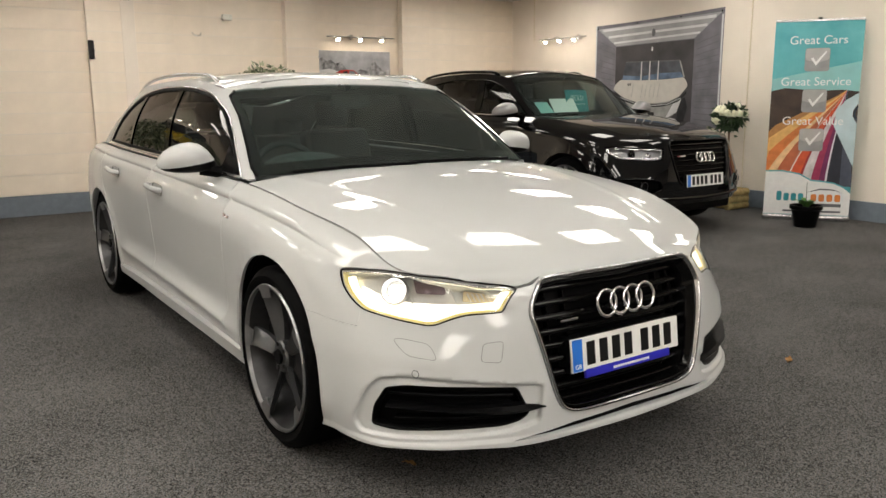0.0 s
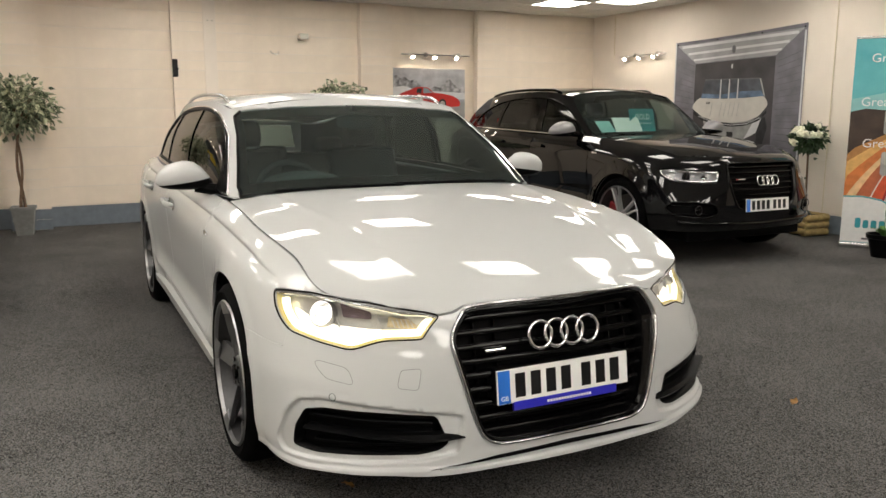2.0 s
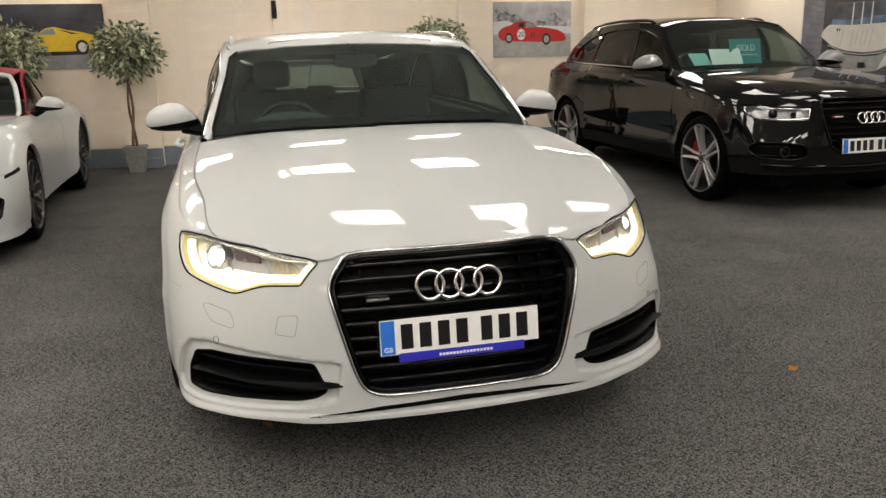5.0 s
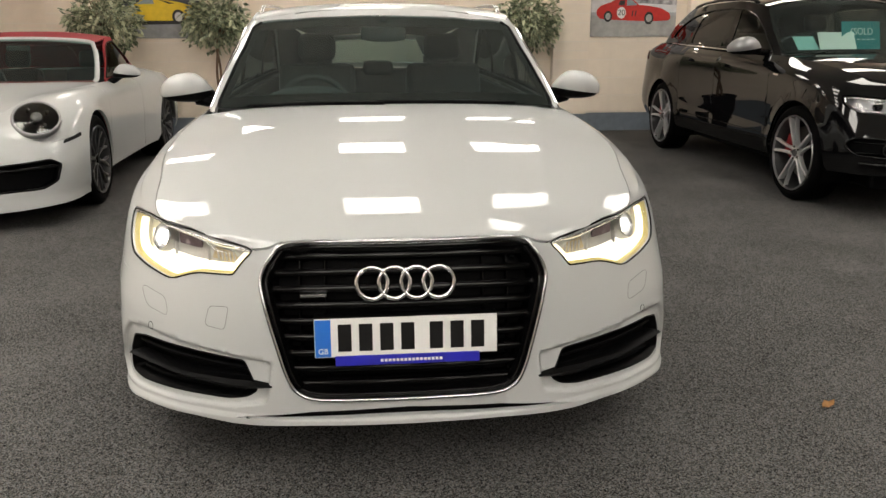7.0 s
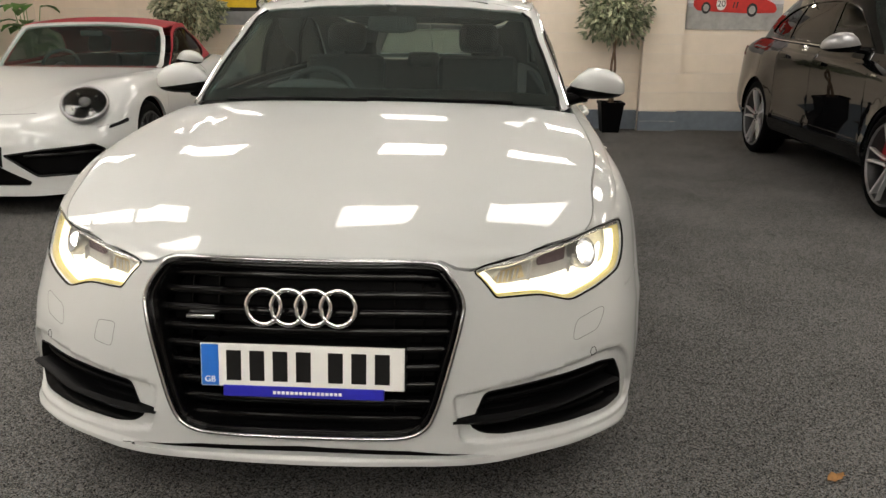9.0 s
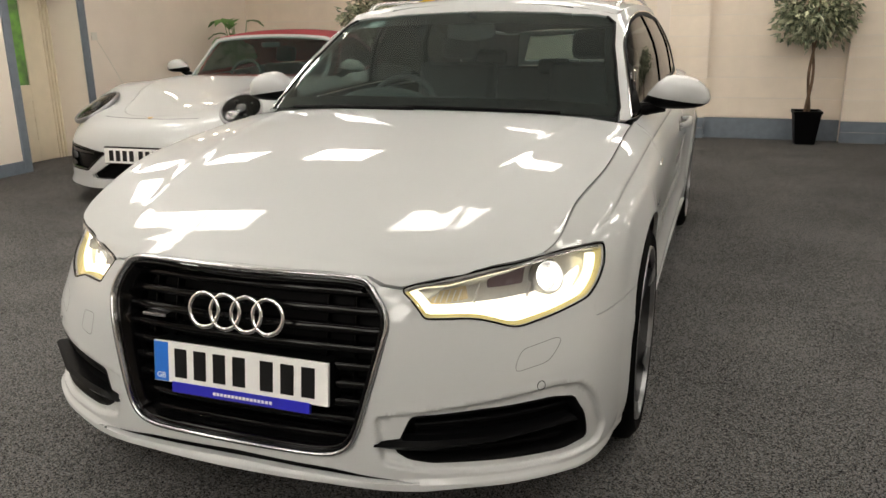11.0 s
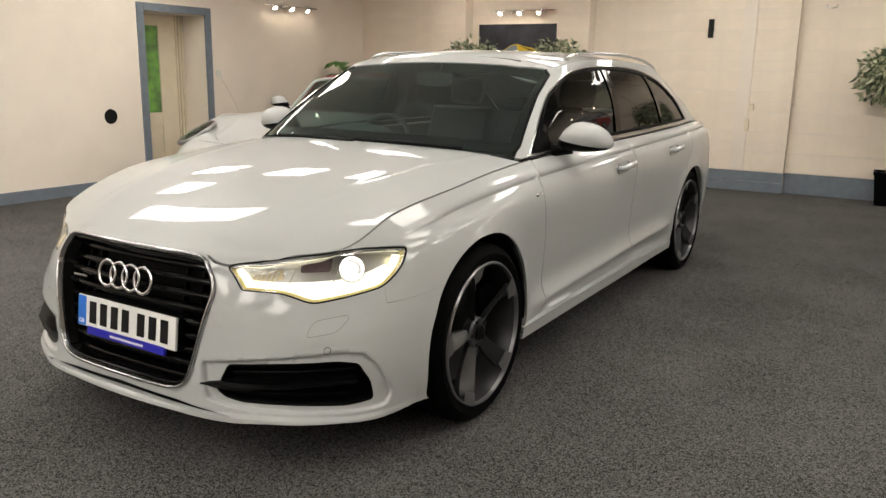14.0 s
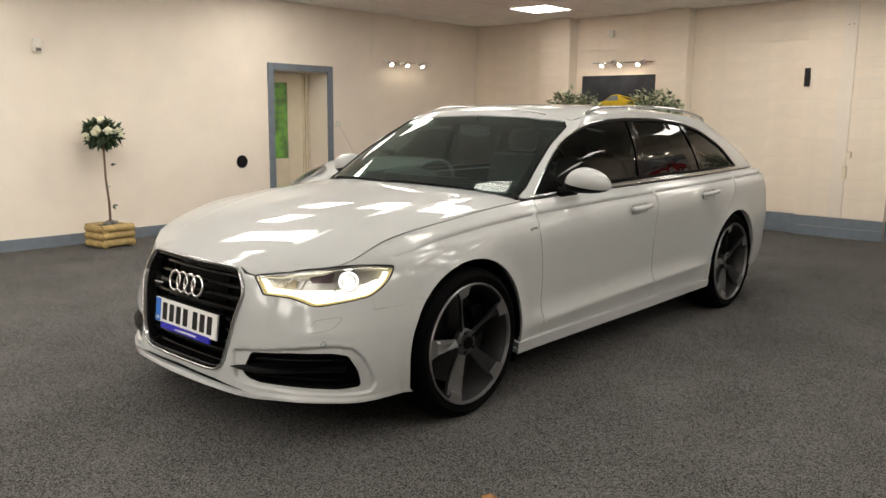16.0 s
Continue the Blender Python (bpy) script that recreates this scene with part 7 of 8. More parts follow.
# ---- plants ----
def leaf_mat(name, dark, pale, share):
    """Leaves: each one of its own tone, with pale margins."""
    m = bpy.data.materials.new(name)
    m.use_nodes = True
    nt = m.node_tree
    b = nt.nodes["Principled BSDF"]
    b.inputs["Roughness"].default_value = 0.5
    g = nt.nodes.new("ShaderNodeNewGeometry")
    r = nt.nodes.new("ShaderNodeValToRGB")
    r.color_ramp.elements[0].color, r.color_ramp.elements[1].color = (*dark, 1), (*pale, 1)
    r.color_ramp.elements[0].position, r.color_ramp.elements[1].position = share, 1.0
    nt.links.new(g.outputs["Random Per Island"], r.inputs["Fac"])
    co = nt.nodes.new("ShaderNodeTexCoord")
    n = nt.nodes.new("ShaderNodeTexNoise")
    n.inputs["Scale"].default_value = 90
    nt.links.new(co.outputs["Object"], n.inputs["Vector"])
    mix = nt.nodes.new("ShaderNodeMix")
    mix.data_type = "RGBA"
    thr = nt.nodes.new("ShaderNodeMapRange")
    thr.inputs["From Min"].default_value, thr.inputs["From Max"].default_value = 0.48, 0.62
    thr.inputs["To Max"].default_value = 0.8
    nt.links.new(n.outputs["Fac"], thr.inputs["Value"])
    nt.links.new(thr.outputs["Result"], mix.inputs["Factor"])
    nt.links.new(r.outputs["Color"], mix.inputs["A"])
    mix.inputs["B"].default_value = (*pale, 1)
    nt.links.new(mix.outputs["Result"], b.inputs["Base Color"])
    return m


VARIEGATED = leaf_mat("variegated_leaf", (0.024, 0.052, 0.018), (0.52, 0.54, 0.36), 0.38)
DEEPLEAF = leaf_mat("dark_leaf", (0.012, 0.030, 0.012), (0.05, 0.09, 0.035), 0.2)
PALM = leaf_mat("bright_leaf", (0.05, 0.16, 0.03), (0.16, 0.34, 0.07), 0.2)
ROSE = mat("cream_petal", (0.80, 0.78, 0.60), 0.7, vary=0.10, scale=60)
BARK = mat("brown_bark", (0.16, 0.10, 0.06), 0.85, vary=0.4, scale=40, bump=0.4, bump_scale=120)
SOIL = mat("potting_soil", (0.05, 0.035, 0.025), 0.95, vary=0.4, scale=60, bump=0.5, bump_scale=150)
ZINC = mat("dull_zinc", (0.30, 0.30, 0.29), 0.5, 0.4, vary=0.15, scale=20)
LOG = mat("log_roll_wood", (0.40, 0.29, 0.12), 0.8, vary=0.3, scale=18, bump=0.2, bump_scale=80)
STONE = mat("grey_pebble", (0.12, 0.12, 0.11), 0.7, vary=0.3, scale=25)


def leaf_cloud(rng, spots, length, width):
    """Many small bent leaves, each at a place with an outward direction."""
    bm = bmesh.new()
    for p, d in spots:
        d = (Vector(d) + Vector((rng.uniform(-.7, .7), rng.uniform(-.7, .7), rng.uniform(-.9, .3)))).normalized()
        side = d.cross(Vector((rng.uniform(-1, 1), rng.uniform(-1, 1), rng.uniform(-1, 1)))).normalized()
        up = side.cross(d)
        l, w = length * rng.uniform(.7, 1.25), width * rng.uniform(.8, 1.2)
        p = Vector(p)
        v = [bm.verts.new(q) for q in (p, p + d * l * .45 + side * w / 2 + up * .004, p + d * l - up * l * .12, p + d * l * .45 - side * w / 2 + up * .004)]
        bm.faces.new((v[0], v[1], v[2]))
        bm.faces.new((v[0], v[2], v[3]))
    return bm


def square_pot(w0, w1, h):
    bm = bmesh.new()
    rings = []
    for w, z in ((w0, 0), (w1, h - .03), (w1 + .02, h - .03), (w1 + .02, h), (w1 - .01, h), (w1 - .03, h - .05)):
        rings.append([bm.verts.new((sx * w / 2, sy * w / 2, z)) for sx, sy in ((-1, -1), (1, -1), (1, 1), (-1, 1))])
    for p, q in zip(rings, rings[1:]):
        for j in range(4):
            bm.faces.new((p[j], p[(j + 1) % 4], q[(j + 1) % 4], q[j]))
    bm.faces.new(rings[0][::-1])
    return bm


def ficus(x, y, seed, pot_mat, pot_h, crown_z, R, label):
    rng = random.Random(seed)
    ob = thing("ficus_tree", label, "potted tree", "ficus trees along the wall", m=pose(x, y, 0, 0, 0, rng.uniform(-8, 8)))
    part("pot", square_pot(*((.16, .225) if pot_mat is ZINC else (.20, .27)), pot_h), pot_mat, ob)
    part("soil", box(-.10, .10, -.10, .10, pot_h - .07, pot_h - .045), SOIL, ob)
    for k in range(2):
        ph = k * math.pi
        pts = [(.022 * math.cos(ph + 6 * t), .022 * math.sin(ph + 6 * t), pot_h - .06 + t * (crown_z - .12 - pot_h)) for t in np.linspace(0, 1, 16)]
        part("stem", tube(pts, [.017 - .004 * t for t in np.linspace(0, 1, 16)], 7), BARK, ob, smooth=60)
    spots = []
    for i in range(22):
        d = Vector((rng.gauss(0, 1), rng.gauss(0, 1), rng.gauss(.15, .8))).normalized()
        tip = Vector((0, 0, crown_z)) + Vector((d.x * R, d.y * R * .85, d.z * R * .82)) * rng.uniform(.75, 1.1)
        part("branch", tube([(0, 0, crown_z - .22), tuple(Vector((0, 0, crown_z - .1)).lerp(tip, .5)), tuple(tip)], [.008, .005, .002], 5), BARK, ob)
    for i in range(1500):
        d = Vector((rng.gauss(0, 1), rng.gauss(0, 1), rng.gauss(0, .9))).normalized()
        k = rng.random() ** .45
        lump = 1 + .16 * math.sin(5 * d.x + seed) * math.cos(4 * d.y + 2 * d.z) + rng.uniform(-.08, .1)
        p = Vector((0, 0, crown_z)) + Vector((d.x * R, d.y * R * .85, d.z * R * .85)) * k * lump
        if p.z < crown_z - R * .62 and rng.random() < .6:
            continue
        spots.append((p, d * .8 + Vector((0, 0, -.25))))
    part("crown", leaf_cloud(rng, spots, .082, .042), VARIEGATED, ob, "round crown of green and cream variegated leaves")
    return ob


ficus(-1.76, 6.78, 3, ZINC, .31, 1.38, .37, "variegated ficus ball tree in a square grey zinc pot")
ficus(1.98, 7.02, 5, DARK, .36, 1.36, .40, "variegated ficus ball tree in a square black pot")
ficus(-3.02, 6.80, 8, DARK, .34, 1.38, .40, "variegated ficus ball tree in a black pot behind the sports car")


def rose_tree(x, y, seed, h):
    rng = random.Random(seed)
    ob = thing("rose_tree", "artificial cream rose ball tree in a planter of half logs", "potted tree", "rose trees", m=pose(x, y, 0, 0, 0, rng.uniform(-6, 6)))
    for k in range(3):
        for s in (-1, 1):
            for ax in (0, 1):
                z = .04 + .075 * k
                pts = [(-.17, s * .145, z), (.17, s * .145, z)] if ax == 0 else [(s * .145, -.17, z + .01), (s * .145, .17, z + .01)]
                part("half_log", tube(pts, .038, 12), LOG, ob, smooth=60)
    part("soil", box(-.13, .13, -.13, .13, .15, .215), SOIL, ob)
    for k in range(5):
        part("pebble", ball(rng.uniform(-.08, .08), rng.uniform(-.08, .08), .235, .05, .04, .03, 10), STONE, ob)
    part("stem", tube([(.02, 0, .2), (.0, .01, .45), (-.02, 0, .7), (-.03, 0, h - .05)], [.013, .012, .011, .011], 7), BARK, ob, smooth=60)
    for z in (.42, .62, .84):
        a = rng.uniform(0, 6)
        spots = [((-.01 + .05 * math.cos(a), .05 * math.sin(a), z), (math.cos(a), math.sin(a), 0)) for _ in range(4)]
        part("sprig", leaf_cloud(rng, spots, .05, .025), DEEPLEAF, ob)
    spots = []
    for i in range(420):
        d = Vector((rng.gauss(0, 1), rng.gauss(0, 1), rng.gauss(0, 1))).normalized()
        spots.append((Vector((-.03, 0, h)) + Vector((d.x * .16, d.y * .16, d.z * .13)) * rng.random() ** .4, d))
    part("crown", leaf_cloud(rng, spots, .075, .04), DEEPLEAF, ob)
    for i in range(15):
        d = Vector((rng.gauss(0, 1), rng.gauss(0, 1), rng.gauss(.25, .7))).normalized()
        c = Vector((-.03, 0, h)) + Vector((d.x * .165, d.y * .165, d.z * .135))
        bm = ball(0, 0, 0, .042, .042, .034, 14)
        for v in bm.verts:
            v.co *= 1 + .18 * math.sin(9 * math.atan2(v.co.y, v.co.x) + 60 * v.co.z)
        bm.transform(Matrix.Translation(c) @ d.to_track_quat("Z", "Y").to_matrix().to_4x4())
        part("rose", bm, ROSE, ob, "cream artificial rose", smooth=60)
    return ob


rose_tree(-4.80, 1.02, 2, 1.15)
rose_tree(5.93, 2.98, 4, 1.05)

rng = random.Random(9)
pot = thing("floor_plant", "small green plant in a round black plastic pot", "potted plant", m=pose(5.40, 1.68, 0))
bm = lathe([(.001, 0), (.10, 0), (.135, .17), (.155, .18), (.155, .215), (.14, .215), (.13, .18), (.001, .175)], 28)
part("pot", bm, DARK, pot, smooth=40)
part("soil", disc(0, 0, .17, .128, .012, "Z"), SOIL, pot)
for i in range(16):
    a = rng.uniform(0, 6.28)
    l = rng.uniform(.10, .2)
    bm = bmesh.new()
    rows = [(0, .012), (.4, .03), (.8, .02), (1, .002)]
    d, sd = Vector((math.cos(a), math.sin(a), 0)), Vector((-math.sin(a), math.cos(a), 0))
    prev = None
    for t, w in rows:
        p = d * l * t * .7 + Vector((0, 0, .18 + l * (1.2 * t - .7 * t * t)))
        cur = (bm.verts.new(p - sd * w), bm.verts.new(p + Vector((0, 0, -.006))), bm.verts.new(p + sd * w))
        if prev:
            bm.faces.new((prev[0], prev[1], cur[1], cur[0]))
            bm.faces.new((prev[1], prev[2], cur[2], cur[1]))
        prev = cur
    part("leaf", bm, PALM, pot, smooth=60)
part("flower_stalk", tube([(0, 0, .18), (-.01, 0, .3), (-.015, 0, .44)], .003, 5), DEEPLEAF, pot)

palm = thing("palm_plant", "bright green broad-leaved plant in a pot in the corner", "potted plant", m=pose(-4.71, 6.36, 0))
part("pot", square_pot(.24, .32, .34), DARK, palm)
part("soil", box(-.14, .14, -.14, .14, .26, .29), SOIL, palm)
for i in range(24):
    a, l = 2.4 * i, rng.uniform(.70, 1.28)
    d, sd = Vector((math.cos(a), math.sin(a), 0)), Vector((-math.sin(a), math.cos(a), 0))
    part("stalk", tube([(0, 0, .28), tuple(d * l * .06 + Vector((0, 0, .28 + l * .55))), tuple(d * l * .12 + Vector((0, 0, .28 + l * .9)))], [.008, .006, .004], 5), PALM, palm)
    bm = bmesh.new()
    prev = None
    for t, w in ((0, .012), (.3, .085), (.65, .075), (1, .005)):
        p = d * (l * .12 + .22 * t) + Vector((0, 0, .28 + l * .9 + .10 * t - .16 * t * t))
        cur = (bm.verts.new(p - sd * w + Vector((0, 0, .015))), bm.verts.new(p), bm.verts.new(p + sd * w + Vector((0, 0, .015))))
        if prev:
            bm.faces.new((prev[0], prev[1], cur[1], cur[0]))
            bm.faces.new((prev[1], prev[2], cur[2], cur[1]))
        prev = cur
    part("leaf", bm, PALM, palm, smooth=60)

# ---- pictures on the walls; layers of print a millimetre apart ----
def paint(name, c, rough=0.55, vary=0.08, scale=25, c2=None):
    return mat(name, c, rough, vary=vary, scale=scale, colour2=c2)


def layer(parent, name, pts, material, k, r=0.0):
    """A flat printed shape, (x, z) outline, on the k-th layer of a picture that faces -y."""
    out = rounded(pts, r) if r else pts
    bm = bmesh.new()
    vs = [bm.verts.new((x, -.0016 - .0012 * k, z)) for x, z in out]
    f = bm.faces.new(vs)
    bm.normal_update()
    if f.normal.y > 0:
        f.normal_flip()
    ext = bmesh.ops.extrude_face_region(bm, geom=[f])
    for v in ext["geom"]:
        if isinstance(v, bmesh.types.BMVert):
            v.co.y += -.0004
    bmesh.ops.recalc_face_normals(bm, faces=bm.faces)
    return part(name, bm, material, parent)


def round_pts(x, z, rx, rz, n=24):
    return [(x + rx * math.cos(2 * math.pi * i / n), z + rz * math.sin(2 * math.pi * i / n)) for i in range(n)]


SKYG = paint("print_grey_sky", (0.42, 0.42, 0.45), vary=0.3, scale=6)
ROCK = paint("print_rock", (0.10, 0.10, 0.11), vary=0.6, scale=16, c2=(0.62, 0.62, 0.64))
SNOW = paint("print_snow", (0.66, 0.66, 0.67), vary=0.12, scale=9)
SILVER = paint("print_silver_ground", (0.36, 0.36, 0.35), vary=0.2, scale=12)
CARRED = paint("print_red", (0.50, 0.02, 0.015), vary=0.15, scale=14)
CARYEL = paint("print_yellow", (0.72, 0.50, 0.02), vary=0.12, scale=14)
NIGHT = paint("print_dark_blue_grey", (0.020, 0.022, 0.030), vary=0.6, scale=4, c2=(0.055, 0.06, 0.08))
PGREY = paint("print_grey", (0.12, 0.12, 0.13), vary=0.2, scale=15)
PWHITE = paint("print_white", (0.75, 0.75, 0.74), vary=0.05, scale=20)
PBLACK = paint("print_black", (0.012, 0.012, 0.013), vary=0.2, scale=20)
PGLASS = paint("print_glass", (0.22, 0.27, 0.30), vary=0.2, scale=20)

red = thing("wall_poster", "canvas print of a red racing car before snowy mountains", "picture", m=pose(3.40, NORTH - .012, 1.562))
part("canvas", box(-.56, .56, -.0015, .012, -.36, .36, .001), SKYG, red)
layer(red, "print_mountain", [(-.56, .02), (-.56, .24), (-.50, .27), (-.44, .22), (-.38, .24), (-.30, .19), (-.22, .21), (-.12, .10), (-.02, .06), (.08, .12), (.16, .10), (.24, .17), (.31, .26), (.34, .19), (.40, .14), (.46, .10), (.56, .12), (.56, .02)], ROCK, 0)
layer(red, "print_snowfield", [(-.56, -.06), (-.56, .10), (-.40, .12), (-.25, .08), (-.10, .04), (.10, .05), (.56, .03), (.56, -.06)], SNOW, 1)
layer(red, "print_ground", [(-.56, -.36), (-.56, -.10), (.56, -.10), (.56, -.36)], SILVER, 2)
RC = [(-.49, -.09), (-.49, -.03), (-.44, .02), (-.32, .06), (-.23, .10), (-.12, .11), (-.02, .10), (.06, .03), (.20, .02), (.36, -.01), (.46, -.06), (.49, -.12), (.47, -.16), (.20, -.17), (-.10, -.16), (-.30, -.15), (-.44, -.14)]
layer(red, "print_car", RC, CARRED, 3, .02)
layer(red, "print_window", [(-.21, .03), (-.19, .085), (-.12, .09), (-.13, .02)], PBLACK, 4)
layer(red, "print_window", [(-.10, .02), (-.10, .095), (-.03, .09), (.04, .03)], PGLASS, 4)
for x, z, r in ((-.34, -.11, .068), (.20, -.13, .078)):
    layer(red, "print_tyre", round_pts(x, z, r * .8, r), PBLACK, 4)
    layer(red, "print_wheel", round_pts(x, z, r * .5, r * .62), SILVER, 5)
layer(red, "print_roundel", round_pts(-.165, -.065, .058, .072), PWHITE, 4)
for x in (-.02, .02):
    layer(red, "print_vent", [(x - .012, -.11), (x, -.04), (x + .014, -.04), (x + .002, -.11)], PBLACK, 4)
bm = text_mesh("20", .10)
bmesh.ops.translate(bm, vec=(-.165, -.0085, -.065), verts=bm.verts)
part("print_number", bm, PBLACK, red)

yel = thing("wall_poster", "canvas print of a yellow sports car on near black", "picture", m=pose(-2.57, NORTH - .012, 1.568))
part("canvas", box(-.57, .57, -.0015, .012, -.37, .37, .001), NIGHT, yel)
layer(yel, "print_ground", [(-.57, -.37), (-.57, -.20), (.57, -.20), (.57, -.37)], paint("print_pale_floor", (0.25, 0.26, 0.27), vary=0.3, scale=8), 0)
layer(yel, "print_shadow", [(-.50, -.22), (.52, -.20), (.52, -.16), (-.50, -.17)], PBLACK, 1)
YC = [(-.52, -.12), (-.50, -.05), (-.36, -.01), (-.20, .02), (-.08, .10), (.02, .115), (.14, .08), (.32, .05), (.46, .01), (.50, -.06), (.48, -.14), (.20, -.165), (-.30, -.165)]
layer(yel, "print_car", YC, CARYEL, 2, .02)
layer(yel, "print_window", [(-.18, .025), (-.075, .09), (.01, .10), (.03, .03)], PGLASS, 3)
layer(yel, "print_louvre", [(.05, .09), (.13, .07), (.27, .035), (.20, .03)], PBLACK, 3)
for x in (-.34, .30):
    layer(yel, "print_tyre", round_pts(x, -.12, .075, .085), PBLACK, 3)
    layer(yel, "print_wheel", round_pts(x, -.12, .045, .055), SNOW, 4)

boat = thing("wall_banner", "large creased banner picturing a white motorboat in a garage", "banner", m=pose(EAST - .012, 4.385, 0, 0, 0, -90))
layer(boat, "banner_sheet", [(-1.04, .55), (-1.03, 1.4), (-1.04, 2.235), (-.5, 2.245), (0, 2.262), (.5, 2.283), (1.035, 2.31), (1.03, 1.5), (1.04, .55)], paint("print_mid_grey", (0.17, 0.165, 0.19), vary=0.35, scale=5), 0)
layer(boat, "print_ceiling", [(-1.0, 2.19), (1.0, 2.26), (.62, 1.98), (-.66, 1.95)], paint("print_pale_grey", (0.36, 0.36, 0.37), vary=0.2, scale=5), 1)
for z0, w0, h in ((2.19, .92, .035), (2.10, .80, .03), (2.02, .70, .025)):
    layer(boat, "print_beam", [(-w0, z0 - .04), (w0, z0 + .01), (w0, z0 + .01 + h), (-w0, z0 - .04 + h)], SNOW, 2)
layer(boat, "print_back_wall", [(-.66, .72), (-.66, 1.94), (.62, 1.97), (.62, .72)], paint("print_dark_grey", (0.060, 0.056, 0.060), vary=0.45, scale=4), 2)
for k in range(17):
    z = .78 + .07 * k
    layer(boat, "print_joint", [(.66, z + .01), (1.0, z - .05 + .01 * k), (1.0, z - .044 + .01 * k), (.66, z + .016)], PGREY, 2)
    layer(boat, "print_joint", [(-.68, z + .01), (-1.0, z - .03 + .01 * k), (-1.0, z - .024 + .01 * k), (-.68, z + .016)], PGREY, 2)
HULL = [(-.685, 1.375), (-.65, 1.44), (-.56, 1.505), (-.20, 1.49), (.20, 1.495), (.49, 1.515), (.545, 1.45), (.55, 1.40), (.42, 1.27), (.25, 1.215), (.0, 1.19), (-.25, 1.205), (-.50, 1.265)]
layer(boat, "print_keel", [(-.50, 1.25), (-.10, 1.17), (.42, 1.25), (.36, 1.05), (.20, .99), (0, .975), (-.25, 1.0), (-.42, 1.10)], SILVER, 3, .03)
layer(boat, "print_hull_side", [(.36, 1.22), (.47, 1.26), (.40, 1.08), (.22, 1.0)], SNOW, 4)
layer(boat, "print_hull", HULL, paint("print_hull_white", (0.66, 0.63, 0.58), vary=0.10, scale=8), 4, .03)
layer(boat, "print_rub_rail", [(-.66, 1.345), (-.50, 1.255), (-.25, 1.20), (0, 1.18), (.25, 1.20), (.44, 1.26), (.54, 1.35), (.54, 1.31), (.42, 1.215), (.20, 1.155), (0, 1.145), (-.25, 1.165), (-.50, 1.22), (-.65, 1.30)], PBLACK, 5)
layer(boat, "print_stripe", [(-.56, 1.275), (-.25, 1.188), (0, 1.169), (.25, 1.188), (.46, 1.265), (.46, 1.257), (.25, 1.180), (0, 1.161), (-.25, 1.180), (-.56, 1.267)], SNOW, 6)
layer(boat, "print_screen", [(-.54, 1.50), (-.47, 1.735), (.41, 1.725), (.49, 1.515)], paint("print_dark_glass", (0.085, 0.095, 0.115), vary=0.5, scale=7), 3)
layer(boat, "print_screen_foot", [(-.53, 1.50), (-.51, 1.56), (-.20, 1.54), (.10, 1.575), (.44, 1.58), (.485, 1.515), (.10, 1.495)], paint("print_blue_glass", (0.15, 0.22, 0.34), vary=0.5, scale=9), 4)
for x in (-.20, -.06, .08):
    layer(boat, "print_post", [(x - .014, 1.49), (x - .006, 1.73), (x + .010, 1.73), (x + .010, 1.49)], SNOW, 5)
layer(boat, "print_rail", [(-.47, 1.725), (.41, 1.715), (.41, 1.732), (-.47, 1.742)], PGREY, 4)
layer(boat, "print_rail", [(.41, 1.72), (.43, 1.72), (.505, 1.52), (.485, 1.515)], SILVER, 5)
for x in (-.36, -.20, -.13, -.06, .01, .08):
    layer(boat, "print_deck_rib", [(x, 1.27), (x + .03, 1.44), (x + .036, 1.44), (x + .006, 1.27)], SILVER, 5)
for x in (-.42, -.385):
    layer(boat, "print_port", round_pts(x, 1.44, .012, .018, 10), PBLACK, 5)
layer(boat, "print_motor", [(-.06, 1.02), (-.06, 1.08), (.04, 1.08), (.04, 1.02)], PBLACK, 5)
layer(boat, "print_outboard", [(.42, 1.23), (.52, 1.27), (.56, 1.15), (.50, .92), (.40, .90)], paint("print_outboard_black", (0.018, 0.018, 0.022), vary=0.6, scale=14), 3, .02)
layer(boat, "print_far_lamp", [(-.045, 1.86), (-.045, 1.91), (-.02, 1.91), (-.02, 1.86)], SNOW, 4)
layer(boat, "print_lamp", round_pts(-.02, 2.09, .03, .05, 12), PGREY, 4)
for x0, x1 in ((-1.04, -1.02), (1.0, 1.025)):
    layer(boat, "banner_hem", [(x0, .55), (x0, 2.23), (x1, 2.235), (x1, .55)], SNOW, 3)
for x, z in ((-1.0, 2.20), (-.3, 2.225), (.4, 2.25), (1.0, 2.27)):
    layer(boat, "eyelet", round_pts(x, z, .012, .012, 10), DISC, 4)

# ---- roll-up banner stand ----
b0, b1 = Vector((5.55, 2.25, 0)), Vector((6.03, 1.585, 0))
yaw = math.degrees(math.atan2(b1.y - b0.y, b1.x - b0.x))
mid = (b0 + b1) / 2
stand = thing("banner_stand", "printed roll-up banner with ticked slogans in an aluminium base", "banner", m=pose(mid.x, mid.y, 0, 0, 0, yaw))
BW = (b1 - b0).length / 2
part("base", box(-BW - .01, BW + .01, -.05, .12, 0, .055, .012), ALU, stand, smooth=40)
part("pole", tube([(0, .05, .05), (0, .04, 1.0), (0, .02, 2.03)], .008, 8), ALU, stand)
part("top_rail", box(-BW, BW, -.006, .012, 2.015, 2.04, .004), ALU, stand)
part("clip", box(-.02, .02, -.01, .02, 2.035, 2.055, .004), DARK, stand)
TEALP = paint("print_teal", (0.05, 0.36, 0.42), vary=0.15, scale=3, c2=(0.16, 0.50, 0.52))
part("banner_cloth", box(-BW, BW, -.001, .001, .055, 2.015), TEALP, stand)
